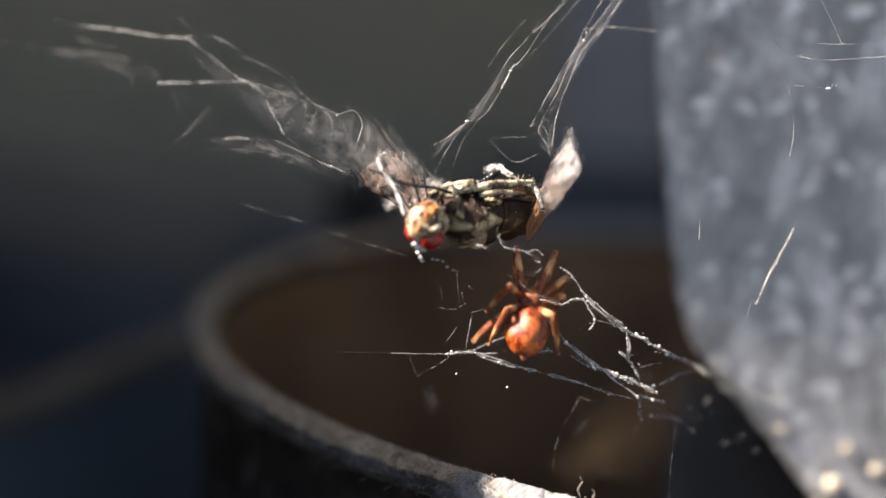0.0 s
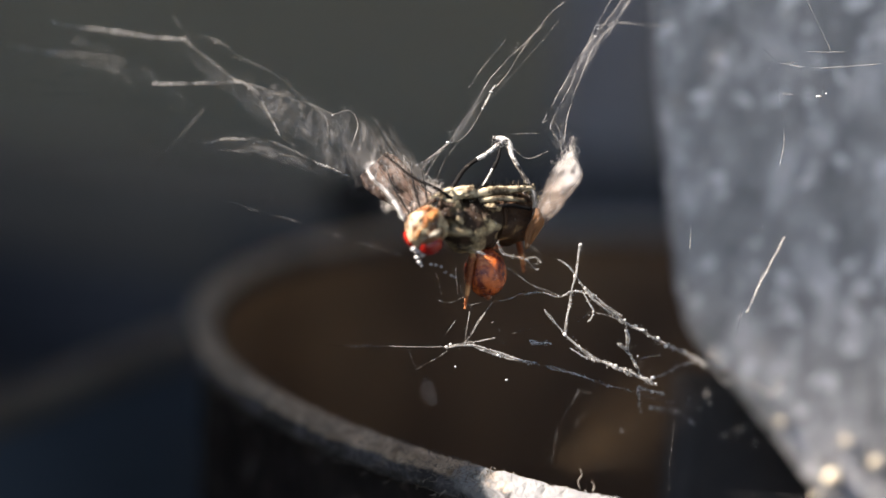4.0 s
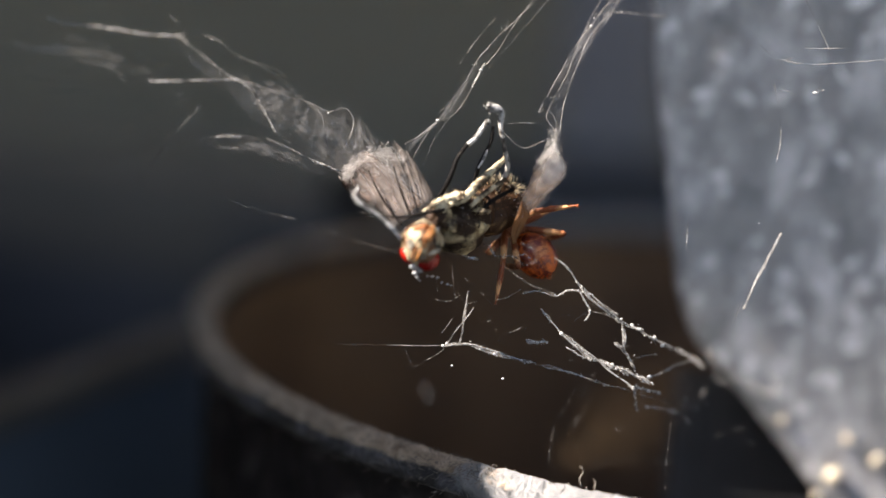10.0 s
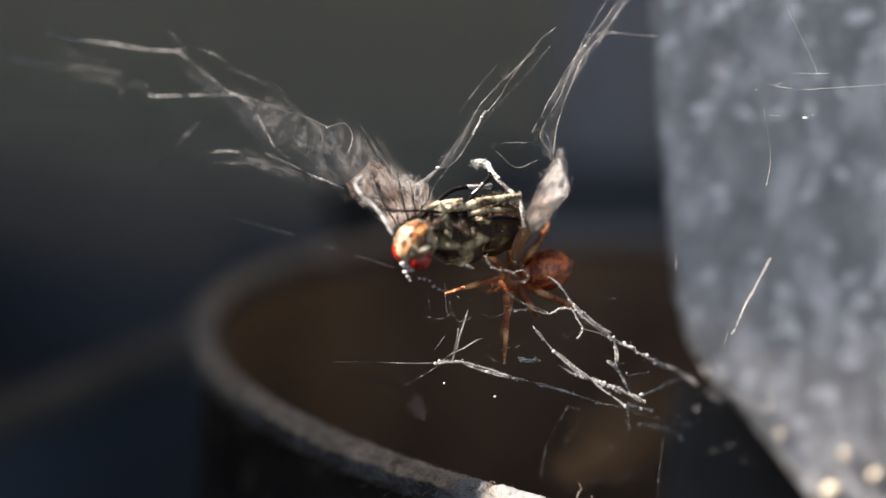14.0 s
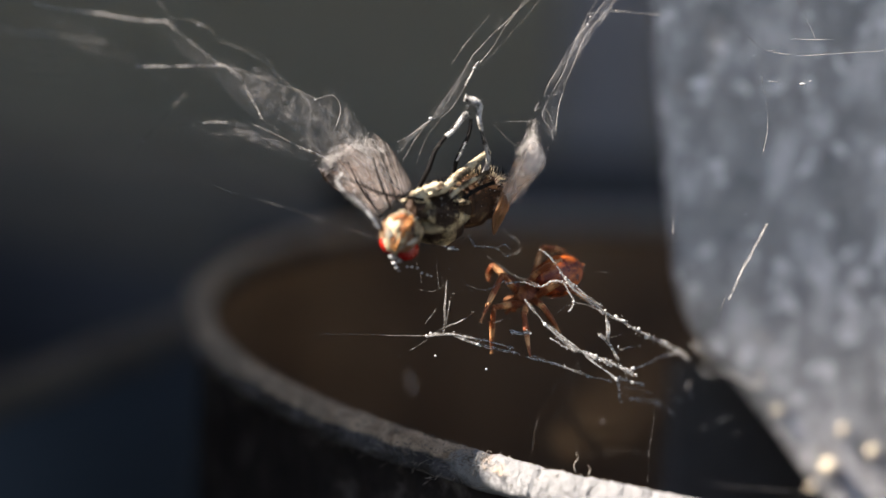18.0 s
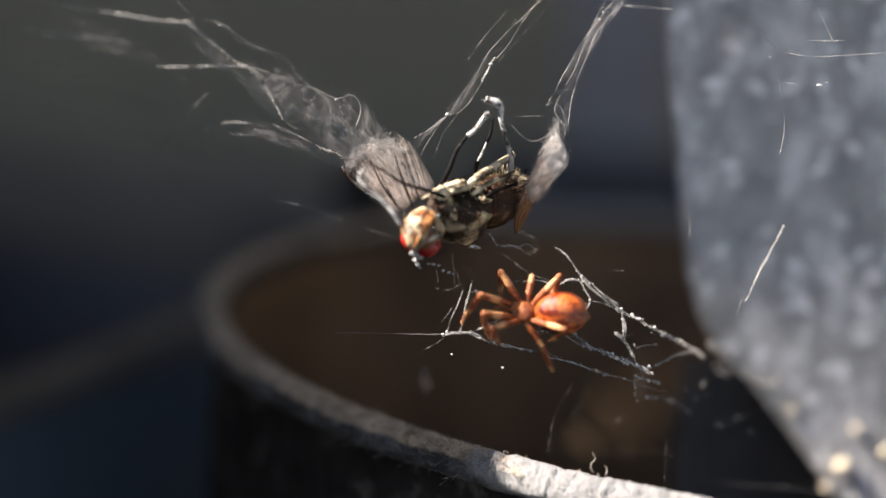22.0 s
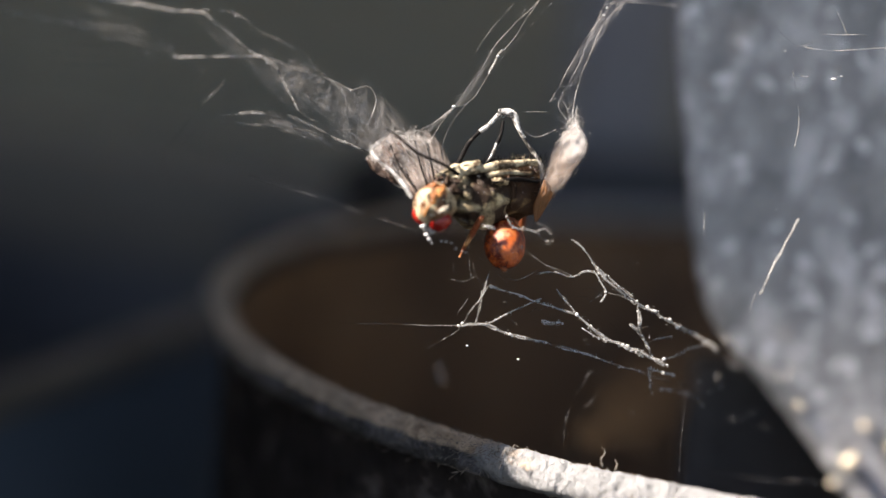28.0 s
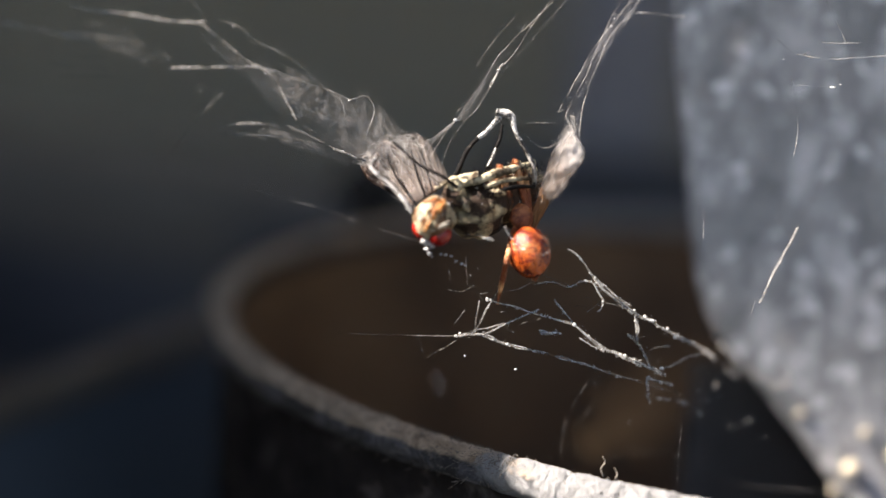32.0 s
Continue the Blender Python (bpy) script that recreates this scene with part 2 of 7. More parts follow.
def body_paint(name, dark, pale, stripes, cut, scale, rough=0.5, swirl=0.6, gloss=0.25, ragged=0.4, speck_low=0.42):
    """Dark cuticle with bands of pale dusting along the body."""
    m, nt, b = material(name, rough)
    tc = nt.nodes.new("ShaderNodeTexCoord")
    mp = nt.nodes.new("ShaderNodeMapping")
    mp.inputs["Scale"].default_value = stripes
    nt.links.new(tc.outputs["Object"], mp.inputs["Vector"])
    n = nt.nodes.new("ShaderNodeTexNoise")
    n.inputs["Scale"].default_value, n.inputs["Detail"].default_value = scale, 4.0
    n.inputs["Distortion"].default_value = swirl
    nt.links.new(mp.outputs[0], n.inputs["Vector"])
    speck = noise_at(nt, scale * 5, 6.0, 0.7)
    rag = nt.nodes.new("ShaderNodeMix")
    rag.inputs[0].default_value = ragged
    nt.links.new(n.outputs["Fac"], rag.inputs[2])
    nt.links.new(speck, rag.inputs[3])
    col = ramp(nt, rag.outputs[0], [(cut - 0.03, dark), (cut + 0.02, tuple(0.6 * d + 0.4 * p for d, p in zip(dark, pale))), (cut + 0.08, pale)])
    b.inputs["Specular IOR Level"].default_value = gloss
    fine = noise_at(nt, 9000, 6.0, 0.7)
    col = mix(nt, 0.7, col, ramp(nt, fine, [(0.35, (speck_low, speck_low, speck_low)), (0.65, (1, 1, 1))]), "MULTIPLY")
    nt.links.new(col, b.inputs["Base Color"])
    bump(nt, b, fine, 0.00006, 0.8)
    return m


THORAX = body_paint("striped_thorax", (0.028, 0.016, 0.010), (0.62, 0.50, 0.30), (0.8, 0.8, 1.1), 0.548, 560, 0.5, 0.9, 0.15, 0.12, 0.6)
ABDOMEN = body_paint("chequered_abdomen", (0.045, 0.022, 0.011), (0.42, 0.28, 0.14), (0.6, 0.8, 1.5), 0.55, 700, 0.5, 0.8, 0.15, 0.2, 0.6)
BOUND = body_paint("silk_bound_leg", (0.012, 0.011, 0.010), (0.58, 0.57, 0.56), (1, 1, 1), 0.44, 2600)
FACE = body_paint("pale_face", (0.13, 0.055, 0.024), (0.40, 0.335, 0.22), (1, 1, 0.6), 0.485, 900, 0.5, 1.2, 0.2, 0.25, 0.5)
ORANGE = body_paint("orange_brow", (0.22, 0.07, 0.018), (0.52, 0.22, 0.065), (1, 1, 1), 0.5, 1500)
PALE_LEG = body_paint("pale_dusted_leg", (0.07, 0.05, 0.032), (0.50, 0.43, 0.30), (1, 1, 1), 0.46, 1500, 0.6, 0.6, 0.12, 0.3, 0.5)
HIP = body_paint("dusted_hip", (0.03, 0.018, 0.011), (0.46, 0.37, 0.23), (1, 1, 1), 0.51, 1500, 0.5)
SILVER = body_paint("silver_dusted_plate", (0.10, 0.06, 0.035), (0.46, 0.42, 0.34), (1, 1, 1), 0.47, 1800, 0.6, 0.6, 0.1)
GREY_LEG = body_paint("grey_bound_leg", (0.035, 0.03, 0.027), (0.40, 0.37, 0.34), (1, 1, 1), 0.47, 2200)
DARK_LEG = body_paint("black_leg", (0.008, 0.007, 0.007), (0.09, 0.08, 0.07), (1, 1, 1), 0.64, 2500, 0.6, 0.6, 0.06)
SPID = body_paint("rufous_abdomen", (0.11, 0.010, 0.003), (0.54, 0.115, 0.020), (1, 0.7, 1), 0.46, 950, 0.16, 1.6, 0.6)
SPID_DARK = body_paint("chestnut_carapace", (0.13, 0.03, 0.011), (0.34, 0.12, 0.045), (1, 1, 1), 0.5, 1300, 0.35)
FOLIUM = body_paint("cream_folium", (0.14, 0.013, 0.004), (0.54, 0.17, 0.05), (1, 0.8, 1), 0.49, 1400, 0.24, 1.2, 0.5, 0.4)
BELLY = body_paint("pale_belly", (0.34, 0.06, 0.022), (0.62, 0.38, 0.24), (1, 0.8, 1), 0.47, 1200, 0.3, 1.2, 0.5, 0.3)
# both patterns run out into the abdomen's own red-brown
for pattern_mat in (FOLIUM, BELLY):
    nt = pattern_mat.node_tree
    tc, mp, far = nt.nodes.new("ShaderNodeTexCoord"), nt.nodes.new("ShaderNodeMapping"), nt.nodes.new("ShaderNodeVectorMath")
    mp.inputs["Location"].default_value, mp.inputs["Scale"].default_value = (0.0, 1.09, 0.0), (1430.0, 1110.0, 0.0)
    far.operation = "LENGTH"
    nt.links.new(tc.outputs["Object"], mp.inputs["Vector"])
    nt.links.new(mp.outputs[0], far.inputs[0])
    pattern = nt.nodes["Principled BSDF"].inputs["Base Color"].links[0].from_socket
    outer = ramp(nt, noise_at(nt, 900, 5.0, 0.6, 0.6), [(0.44, (0.09, 0.010, 0.004)), (0.50, (0.30, 0.06, 0.014)), (0.58, (0.48, 0.115, 0.026))])
    nt.links.new(mix(nt, ramp(nt, far.outputs["Value"], [(0.35, (0, 0, 0)), (0.85, (1, 1, 1))]), pattern, outer), nt.nodes["Principled BSDF"].inputs["Base Color"])
SPID_LEG = body_paint("amber_leg", (0.20, 0.050, 0.017), (0.62, 0.31, 0.14), (1.0, 0.35, 0.35), 0.50, 1300, 0.35)
CREAM = body_paint("cream_marks", (0.26, 0.085, 0.032), (0.52, 0.29, 0.13), (1, 1, 1), 0.42, 1500, 0.35)
EYE_RED, nt, b = material("red_compound_eye", 0.22)
nt.links.new(ramp(nt, noise_at(nt, 1500, 3.0), [(0.3, (0.13, 0.004, 0.003)), (0.7, (0.26, 0.011, 0.006))]), b.inputs["Base Color"])
vor = nt.nodes.new("ShaderNodeTexVoronoi")
vor.inputs["Scale"].default_value = 22000
tc = nt.nodes.new("ShaderNodeTexCoord")
nt.links.new(tc.outputs["Object"], vor.inputs["Vector"])
bump(nt, b, vor.outputs["Distance"], 0.00002, 0.5)


# ---- mesh tools ----
def part(name, bm, mat, parent=None, label="", smooth=True, scale=MM, body=None):
    """Links a bmesh, built in mm, as one mesh object under a thing or part."""
    bmesh.ops.recalc_face_normals(bm, faces=bm.faces)
    me = bpy.data.meshes.new(name)
    bm.to_mesh(me)
    bm.free()
    me.transform(Matrix.Scale(scale, 4))
    if "body" in [n.attribute_name for n in mat.node_tree.nodes if n.type == "ATTRIBUTE"]:
        thick = me.attributes.new("body", "FLOAT_COLOR", "POINT")
        for v, k in zip(thick.data, body or [1.0] * len(me.vertices)):
            v.color = (k, k, k, 1.0)
    if smooth:
        me.polygons.foreach_set("use_smooth", [True] * len(me.polygons))
    me.materials.append(mat)
    ob = new(name, me)
    ob.parent = parent
    return tagged(ob, label)


def thing(name, m, label, category, group="", kind=""):
    ob = new(name)
    ob.empty_display_size = 0.002
    ob.matrix_basis = m
    return tagged(ob, label, category, group, kind)


def blob(bm, c, r, turn=None, seg=24, rings=16, rough=0.0, freq=1.0, taper=0.0):
    """An uneven ellipsoid; taper narrows it towards +x."""
    vs = bmesh.ops.create_uvsphere(bm, u_segments=seg, v_segments=rings, radius=1.0)["verts"]
    for v in vs:
        p = v.co.copy()
        k = 1.0 + rough * noise.noise(p * freq + Vector(c))
        t = 1.0 - taper * p.x
        q = Vector((p.x * r[0], p.y * r[1] * t, p.z * r[2] * t)) * k
        if turn:
            q.rotate(turn)
        v.co = q + Vector(c)
    return vs


def smooth_line(pts, n):
    """Points along a curve through pts (Catmull-Rom)."""
    p = [Vector(q) for q in pts]
    if len(p) == 2:
        return [p[0].lerp(p[1], i / n) for i in range(n + 1)]
    p = [p[0] * 2 - p[1]] + p + [p[-1] * 2 - p[-2]]
    out = []
    segs = len(p) - 3
    for i in range(n + 1):
        u = i / n * segs
        k = min(int(u), segs - 1)
        t = u - k
        a, b, c, d = p[k:k + 4]
        out.append(0.5 * (2 * b + (c - a) * t + (2 * a - 5 * b + 4 * c - d) * t * t + (3 * b - a - 3 * c + d) * t ** 3))
    return out


def tube(bm, line, radii, sides=6):
    """A tube along line; radii: one for all, or one a point."""
    if not isinstance(radii, (list, tuple)):
        radii = [radii] * len(line)
    rings = []
    ref = Vector((0.31, 0.82, 0.48))
    for i, p in enumerate(line):
        d = (line[min(i + 1, len(line) - 1)] - line[max(i - 1, 0)]).normalized()
        s = d.cross(ref)
        s = s.normalized() if s.length > 1e-4 else d.orthogonal().normalized()
        u = d.cross(s)
        rings.append([bm.verts.new(p + (s * math.cos(k * math.tau / sides) + u * math.sin(k * math.tau / sides)) * radii[i]) for k in range(sides)])
    for a, b in zip(rings, rings[1:]):
        for k in range(sides):
            bm.faces.new((a[k], a[(k + 1) % sides], b[(k + 1) % sides], b[k]))
    bm.faces.new(rings[0])
    bm.faces.new(rings[-1])


def box(bm, x0, x1, y0, y1, z0, z1, bev=0.0):
    vs = bmesh.ops.create_cube(bm, size=1.0)["verts"]
    for v in vs:
        v.co = Vector(((x0, x1)[v.co.x > 0], (y0, y1)[v.co.y > 0], (z0, z1)[v.co.z > 0]))
    if bev:
        es = {e for v in vs for e in v.link_edges}
        bmesh.ops.bevel(bm, geom=list(es), offset=bev, segments=2, affect="EDGES", profile=0.6)


def structure(name, bm, mat, label, smooth=False):
    return tagged(part(name, bm, mat, None, label, smooth), label, "", "", "structure")


# ---- the setting: a small bay, open to the front, under an added roof ----
bm = bmesh.new()
bmesh.ops.create_grid(bm, x_segments=60, y_segments=60, size=3000)
for v in bm.verts:
    v.co.z = 4 * noise.noise(v.co * 0.004) - 4
structure("ground", bm, DARK, "dark bare ground under the bay", True)
# east and west walls stand out of view, added to close the bay
for nm, x0, x1, y0, y1, z0, z1, mt, lb in (
        ("wall_north", -620, 620, 560, 600, -8, 520, WALL, "grey rendered back wall in shade"),
        ("wall_east", 600, 640, -150, 560, -8, 520, WALL, "unseen grey rendered side wall added to close the bay"),
        ("wall_west", -640, -600, -150, 560, -8, 520, WALL, "unseen grey rendered side wall added to close the bay")):
    bm = bmesh.new()
    box(bm, x0, x1, y0, y1, z0, z1, 3)
    structure(nm, bm, mt, lb)
# unseen roof, its front edge set to keep sun off plate and background
bm = bmesh.new()
box(bm, -660, 660, -3.2, 620, 520, 545, 3)
structure("shade_roof", bm, BOARD, "unseen weathered board roof added to shade the bay")

# unseen board added beside the open front; its sloping top shades the can
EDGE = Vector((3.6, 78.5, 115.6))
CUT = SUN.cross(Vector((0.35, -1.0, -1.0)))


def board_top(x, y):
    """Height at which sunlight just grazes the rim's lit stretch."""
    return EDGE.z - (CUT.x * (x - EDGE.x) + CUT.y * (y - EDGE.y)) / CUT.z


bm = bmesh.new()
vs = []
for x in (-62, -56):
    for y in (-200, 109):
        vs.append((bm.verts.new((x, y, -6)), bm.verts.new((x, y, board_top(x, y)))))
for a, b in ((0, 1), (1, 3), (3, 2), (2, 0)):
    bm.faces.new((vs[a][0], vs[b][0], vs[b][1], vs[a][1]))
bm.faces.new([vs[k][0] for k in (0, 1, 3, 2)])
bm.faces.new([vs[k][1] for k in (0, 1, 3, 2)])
structure("shade_board", bm, BOARD, "unseen weathered board added beside the open front to shade the can")

# ---- behind the can ----
bm = bmesh.new()
box(bm, -300, 300, 215, 400, -6, 64, 2)
bench = thing("bench", Matrix(), "low black rubber-topped block in deep shade", "bench")
part("bench_body", bm, BLACK, bench)
bm = bmesh.new()
box(bm, -304, 304, 212, 404, 64, 70, 1.5)
part("bench_top", bm, BLACK, bench, "black rubber top")
bm = bmesh.new()
box(bm, 13, 26, 225, 229, 70, 330, 2)
part("sheet", bm, BLUEGREY, thing("metal_sheet", Matrix(), "blue-grey metal sheet standing on the black block", "sheet"))
bm = bmesh.new()
box(bm, 4, 90, 212.5, 222, 70, 105.5, 1)
dark_box = thing("dark_box", Matrix(), "dark navy box standing on the black block", "box")
part("body", bm, NAVY, dark_box)
bm = bmesh.new()
box(bm, 3.4, 90.6, 211.9, 222.6, 105.5, 109, 1.0)
part("lid", bm, NAVY, dark_box, "dark navy lid")
# black strip added to imitate the dark shaded gap behind the plate
bm = bmesh.new()
box(bm, 14.6, 44, 99.5, 101.5, 2, 114.5, 0.5)
strip = thing("shade_strip", Matrix(), "black strip added in the can for the shaded gap behind the plate", "strip")
part("strip", bm, BLACK, strip)
bm = bmesh.new()
tube(bm, [Vector((14.4, 100.5, 2)), Vector((14.5, 100.5, 60)), Vector((14.4, 100.5, 114.5))], [1.0, 1.0, 1.0], 12)
part("edge_bead", bm, BLACK, strip, "rounded edge of the black strip")


def tub():
    """An open plastic box with a worn grey lip."""
    t = thing("tub", pose(-0.0290, 0.125, 0, 0, 0, -22), "dark navy plastic tub with a worn grey lip", "tub")
    L, D, H = 105.0, 110.0, 103.0
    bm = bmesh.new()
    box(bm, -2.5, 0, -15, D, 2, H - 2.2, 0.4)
    part("side_wall", bm, LIT_NAVY, t, "navy outer wall, coloured lighter as the lit side")
    bm = bmesh.new()
    box(bm, -L, -L + 2.5, -15, D, 2, H - 2.2, 0.4)
    part("side_wall", bm, CHARCOAL, t)
    # end wall near black below its collar: the tub's inner shade, painted
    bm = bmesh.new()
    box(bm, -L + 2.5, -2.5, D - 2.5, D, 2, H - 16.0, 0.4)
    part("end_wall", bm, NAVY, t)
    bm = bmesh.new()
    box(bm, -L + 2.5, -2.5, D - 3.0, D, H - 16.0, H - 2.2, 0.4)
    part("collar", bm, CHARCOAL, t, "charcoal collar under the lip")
    bm = bmesh.new()
    box(bm, -L + 2.5, -2.5, -15, -12.5, 2, H - 2.2, 0.4)
    part("end_wall", bm, CHARCOAL, t)
    bm = bmesh.new()
    box(bm, -L + 2.5, -2.5, -12.5, D - 2.5, -4, 2, 0.4)
    part("floor", bm, CHARCOAL, t)
    for x0, x1, y0, y1 in ((-2.2, 0.5, -16, D + 1), (-L - 1, -L + 3.2, -16, D + 1), (-L + 3.2, -2.2, D - 3.2, D + 1), (-L + 3.2, -2.2, -16, -11.8)):
        bm = bmesh.new()
        box(bm, x0, x1, y0, y1, H - 2.2, H, 0.8)
        part("lip", bm, GREYEDGE, t, "worn grey lip")


tub()
bm = bmesh.new()
box(bm, -23, 1.5, 206, 210, 2, 98.5, 1.0)
tray = thing("tray", Matrix(), "dark navy tray standing on edge in the plastic tub", "tray")
part("base", bm, NAVY, tray)
bm = bmesh.new()
tube(bm, [Vector((-22.5, 208, 99.2)), Vector((-10, 208, 99.6)), Vector((1.2, 208, 99.2))], [2.2, 2.2, 2.2], 12)
part("rolled_edge", bm, NAVY, tray, "rounded top edge")


def post():
    """A black rubber-capped stake behind the can."""
    t = thing("stake", pose(-0.0062, 0.150, 0), "thin black stake with a rounded rubber cap behind the can", "stake")
    bm = bmesh.new()
    tube(bm, [Vector((0, 0, -5)), Vector((0.3, 0, 60)), Vector((0, 0, 112))], [1.6, 1.5, 1.4], 12)
    part("shaft", bm, BLACK, t)
    bm = bmesh.new()
    blob(bm, (0, 0, 114.5), (3.0, 2.8, 2.6), None, 20, 14, 0.05, 0.5)
    part("cap", bm, JET, t, "rounded black rubber cap")


post()


# ---- the rusty can ----
def can():
    c = thing("can", pose(CAN_X * MM, CAN_Y * MM, 0), "old rusty tin can with a dusty rolled rim, empty", "can")
    def spin(profile, seg, crust=0.0, freq=0.0, fine=0.0):
        bm = bmesh.new()
        rows = []
        for k in range(seg):
            u = k / seg
            # most rings stand on the front stretch
            a = radians(195 + 105 * u / 0.75 if u < 0.75 else 300 + 255 * (u - 0.75) / 0.25) if fine else u * math.tau
            row = []
            for r, z in profile:
                p = Vector((r * math.cos(a), r * math.sin(a), z))
                if crust:
                    n = crust * (noise.noise(p * freq) + 0.6 * noise.noise(p * freq * 2.7) + 0.45 * noise.noise(p * freq * 6) + 0.3 * noise.noise(p * freq * 13))
                    if fine:
                        n += fine * (noise.noise(p * 5.0) + 0.8 * noise.noise(p * 11.0) + 0.35 * abs(noise.noise(p * 21.0)))
                    p += Vector((math.cos(a) * n, math.sin(a) * n, n))
                row.append(bm.verts.new(p))
            rows.append(row)
        for k in range(seg):
            a, b = rows[k], rows[(k + 1) % seg]
            for i in range(len(profile) - 1):
                bm.faces.new((a[i], b[i], b[i + 1], a[i + 1]))
        return bm
    R = CAN_R
    bm = spin([(R + 0.1, CAN_H - 0.9), (R - 0.1, CAN_H - 1.5), (R - 0.15, CAN_H - 2.2), (R - 0.2, CAN_H - 3), (R - 0.25, CAN_H - 4), (R - 0.3, CAN_H - 6), (R - 0.4, CAN_H - 9), (R * 0.985, CAN_H - 14), (R * 0.97, CAN_H - 40), (R * 0.93, 0.4), (R * 0.91, -3.0)], 400, 0.2, 0.9)
    part("outer_wall", bm, OUTER, c, "sooty dark outer wall")
    bm = spin([(R - 0.55, CAN_H - 1.2), (R * 0.985 - 0.6, CAN_H - 14), (R * 0.97 - 0.6, CAN_H - 40), (R * 0.93 - 0.6, 2.0)], 160, 0.08, 0.7)
    part("inner_wall", bm, INNER, c, "brown rusted inner wall")
    prof = [(R - 0.1 + 0.85 * math.cos(t), CAN_H - 0.32 + 0.78 * math.sin(t)) for t in [k / 32 * math.tau for k in range(33)]]
    bm = spin(prof, 1800, 0.15, 1.3, 0.055)
    bmesh.ops.remove_doubles(bm, verts=bm.verts, dist=1e-4)
    part("rim", bm, RIM, c, "rolled rim crusted with dust and rust, painted paler where sunlit")
    bm = bmesh.new()
    bmesh.ops.create_circle(bm, cap_ends=True, segments=96, radius=R * 0.93 - 0.4, matrix=Matrix.Translation((0, 0, 2.0)))
    part("floor", bm, INNER, c, "rusted can bottom")
    return c


can()


# ---- the zinc plate standing in the can ----
def plate():
    t = thing("zinc_plate", pose(0, 0.0935, 0), "grey weathered zinc plate with a rounded corner, standing in the can", "plate")
    left = [(6.40, 171.28), (8.46, 149.55), (10.11, 133.87), (11.26, 127.05), (12.26, 121.46), (12.78, 119.49), (13.76, 117.53), (15.34, 115.89), (17.56, 113.56), (20.11, 110.56), (23.46, 106.34), (28.17, 100.85), (37.0, 60.0), (38.0, 2.2)]
    line = smooth_line([(x, 0, z) for x, z in left], 90)
    bm = bmesh.new()
    front, back = [], []
    nx = 24
    for p in line:
        r1, r2 = [], []
        for i in range(nx + 1):
            x = p.x + (51.0 - p.x) * (i / nx) ** 1.6
            y = 0.25 * noise.noise(Vector((x * 0.12, 0, p.z * 0.12)))
            e = 0.5 if i == 0 else (0.12 if i == 1 else 0)
            r1.append(bm.verts.new((x, y + e, p.z)))
            r2.append(bm.verts.new((x, y + 1.4 - e, p.z)))
        front.append(r1)
        back.append(r2)
    for rows in (front, back):
        for a, b in zip(rows, rows[1:]):
            for i in range(nx):
                bm.faces.new((a[i], a[i + 1], b[i + 1], b[i]))
    for i in (0, nx):
        for a, b, c, d in zip(front, front[1:], back[1:], back):
            bm.faces.new((a[i], b[i], c[i], d[i]))
    for k in (0, -1):
        for i in range(nx):
            bm.faces.new((front[k][i], front[k][i + 1], back[k][i + 1], back[k][i]))
    part("sheet", bm, ZINC, t)


plate()


# ---- the web, in four stretches that sway on their own ----
HUB = Matrix.Translation(MID) @ VIEW       # local mm: x right, y away, z up, as the web hangs


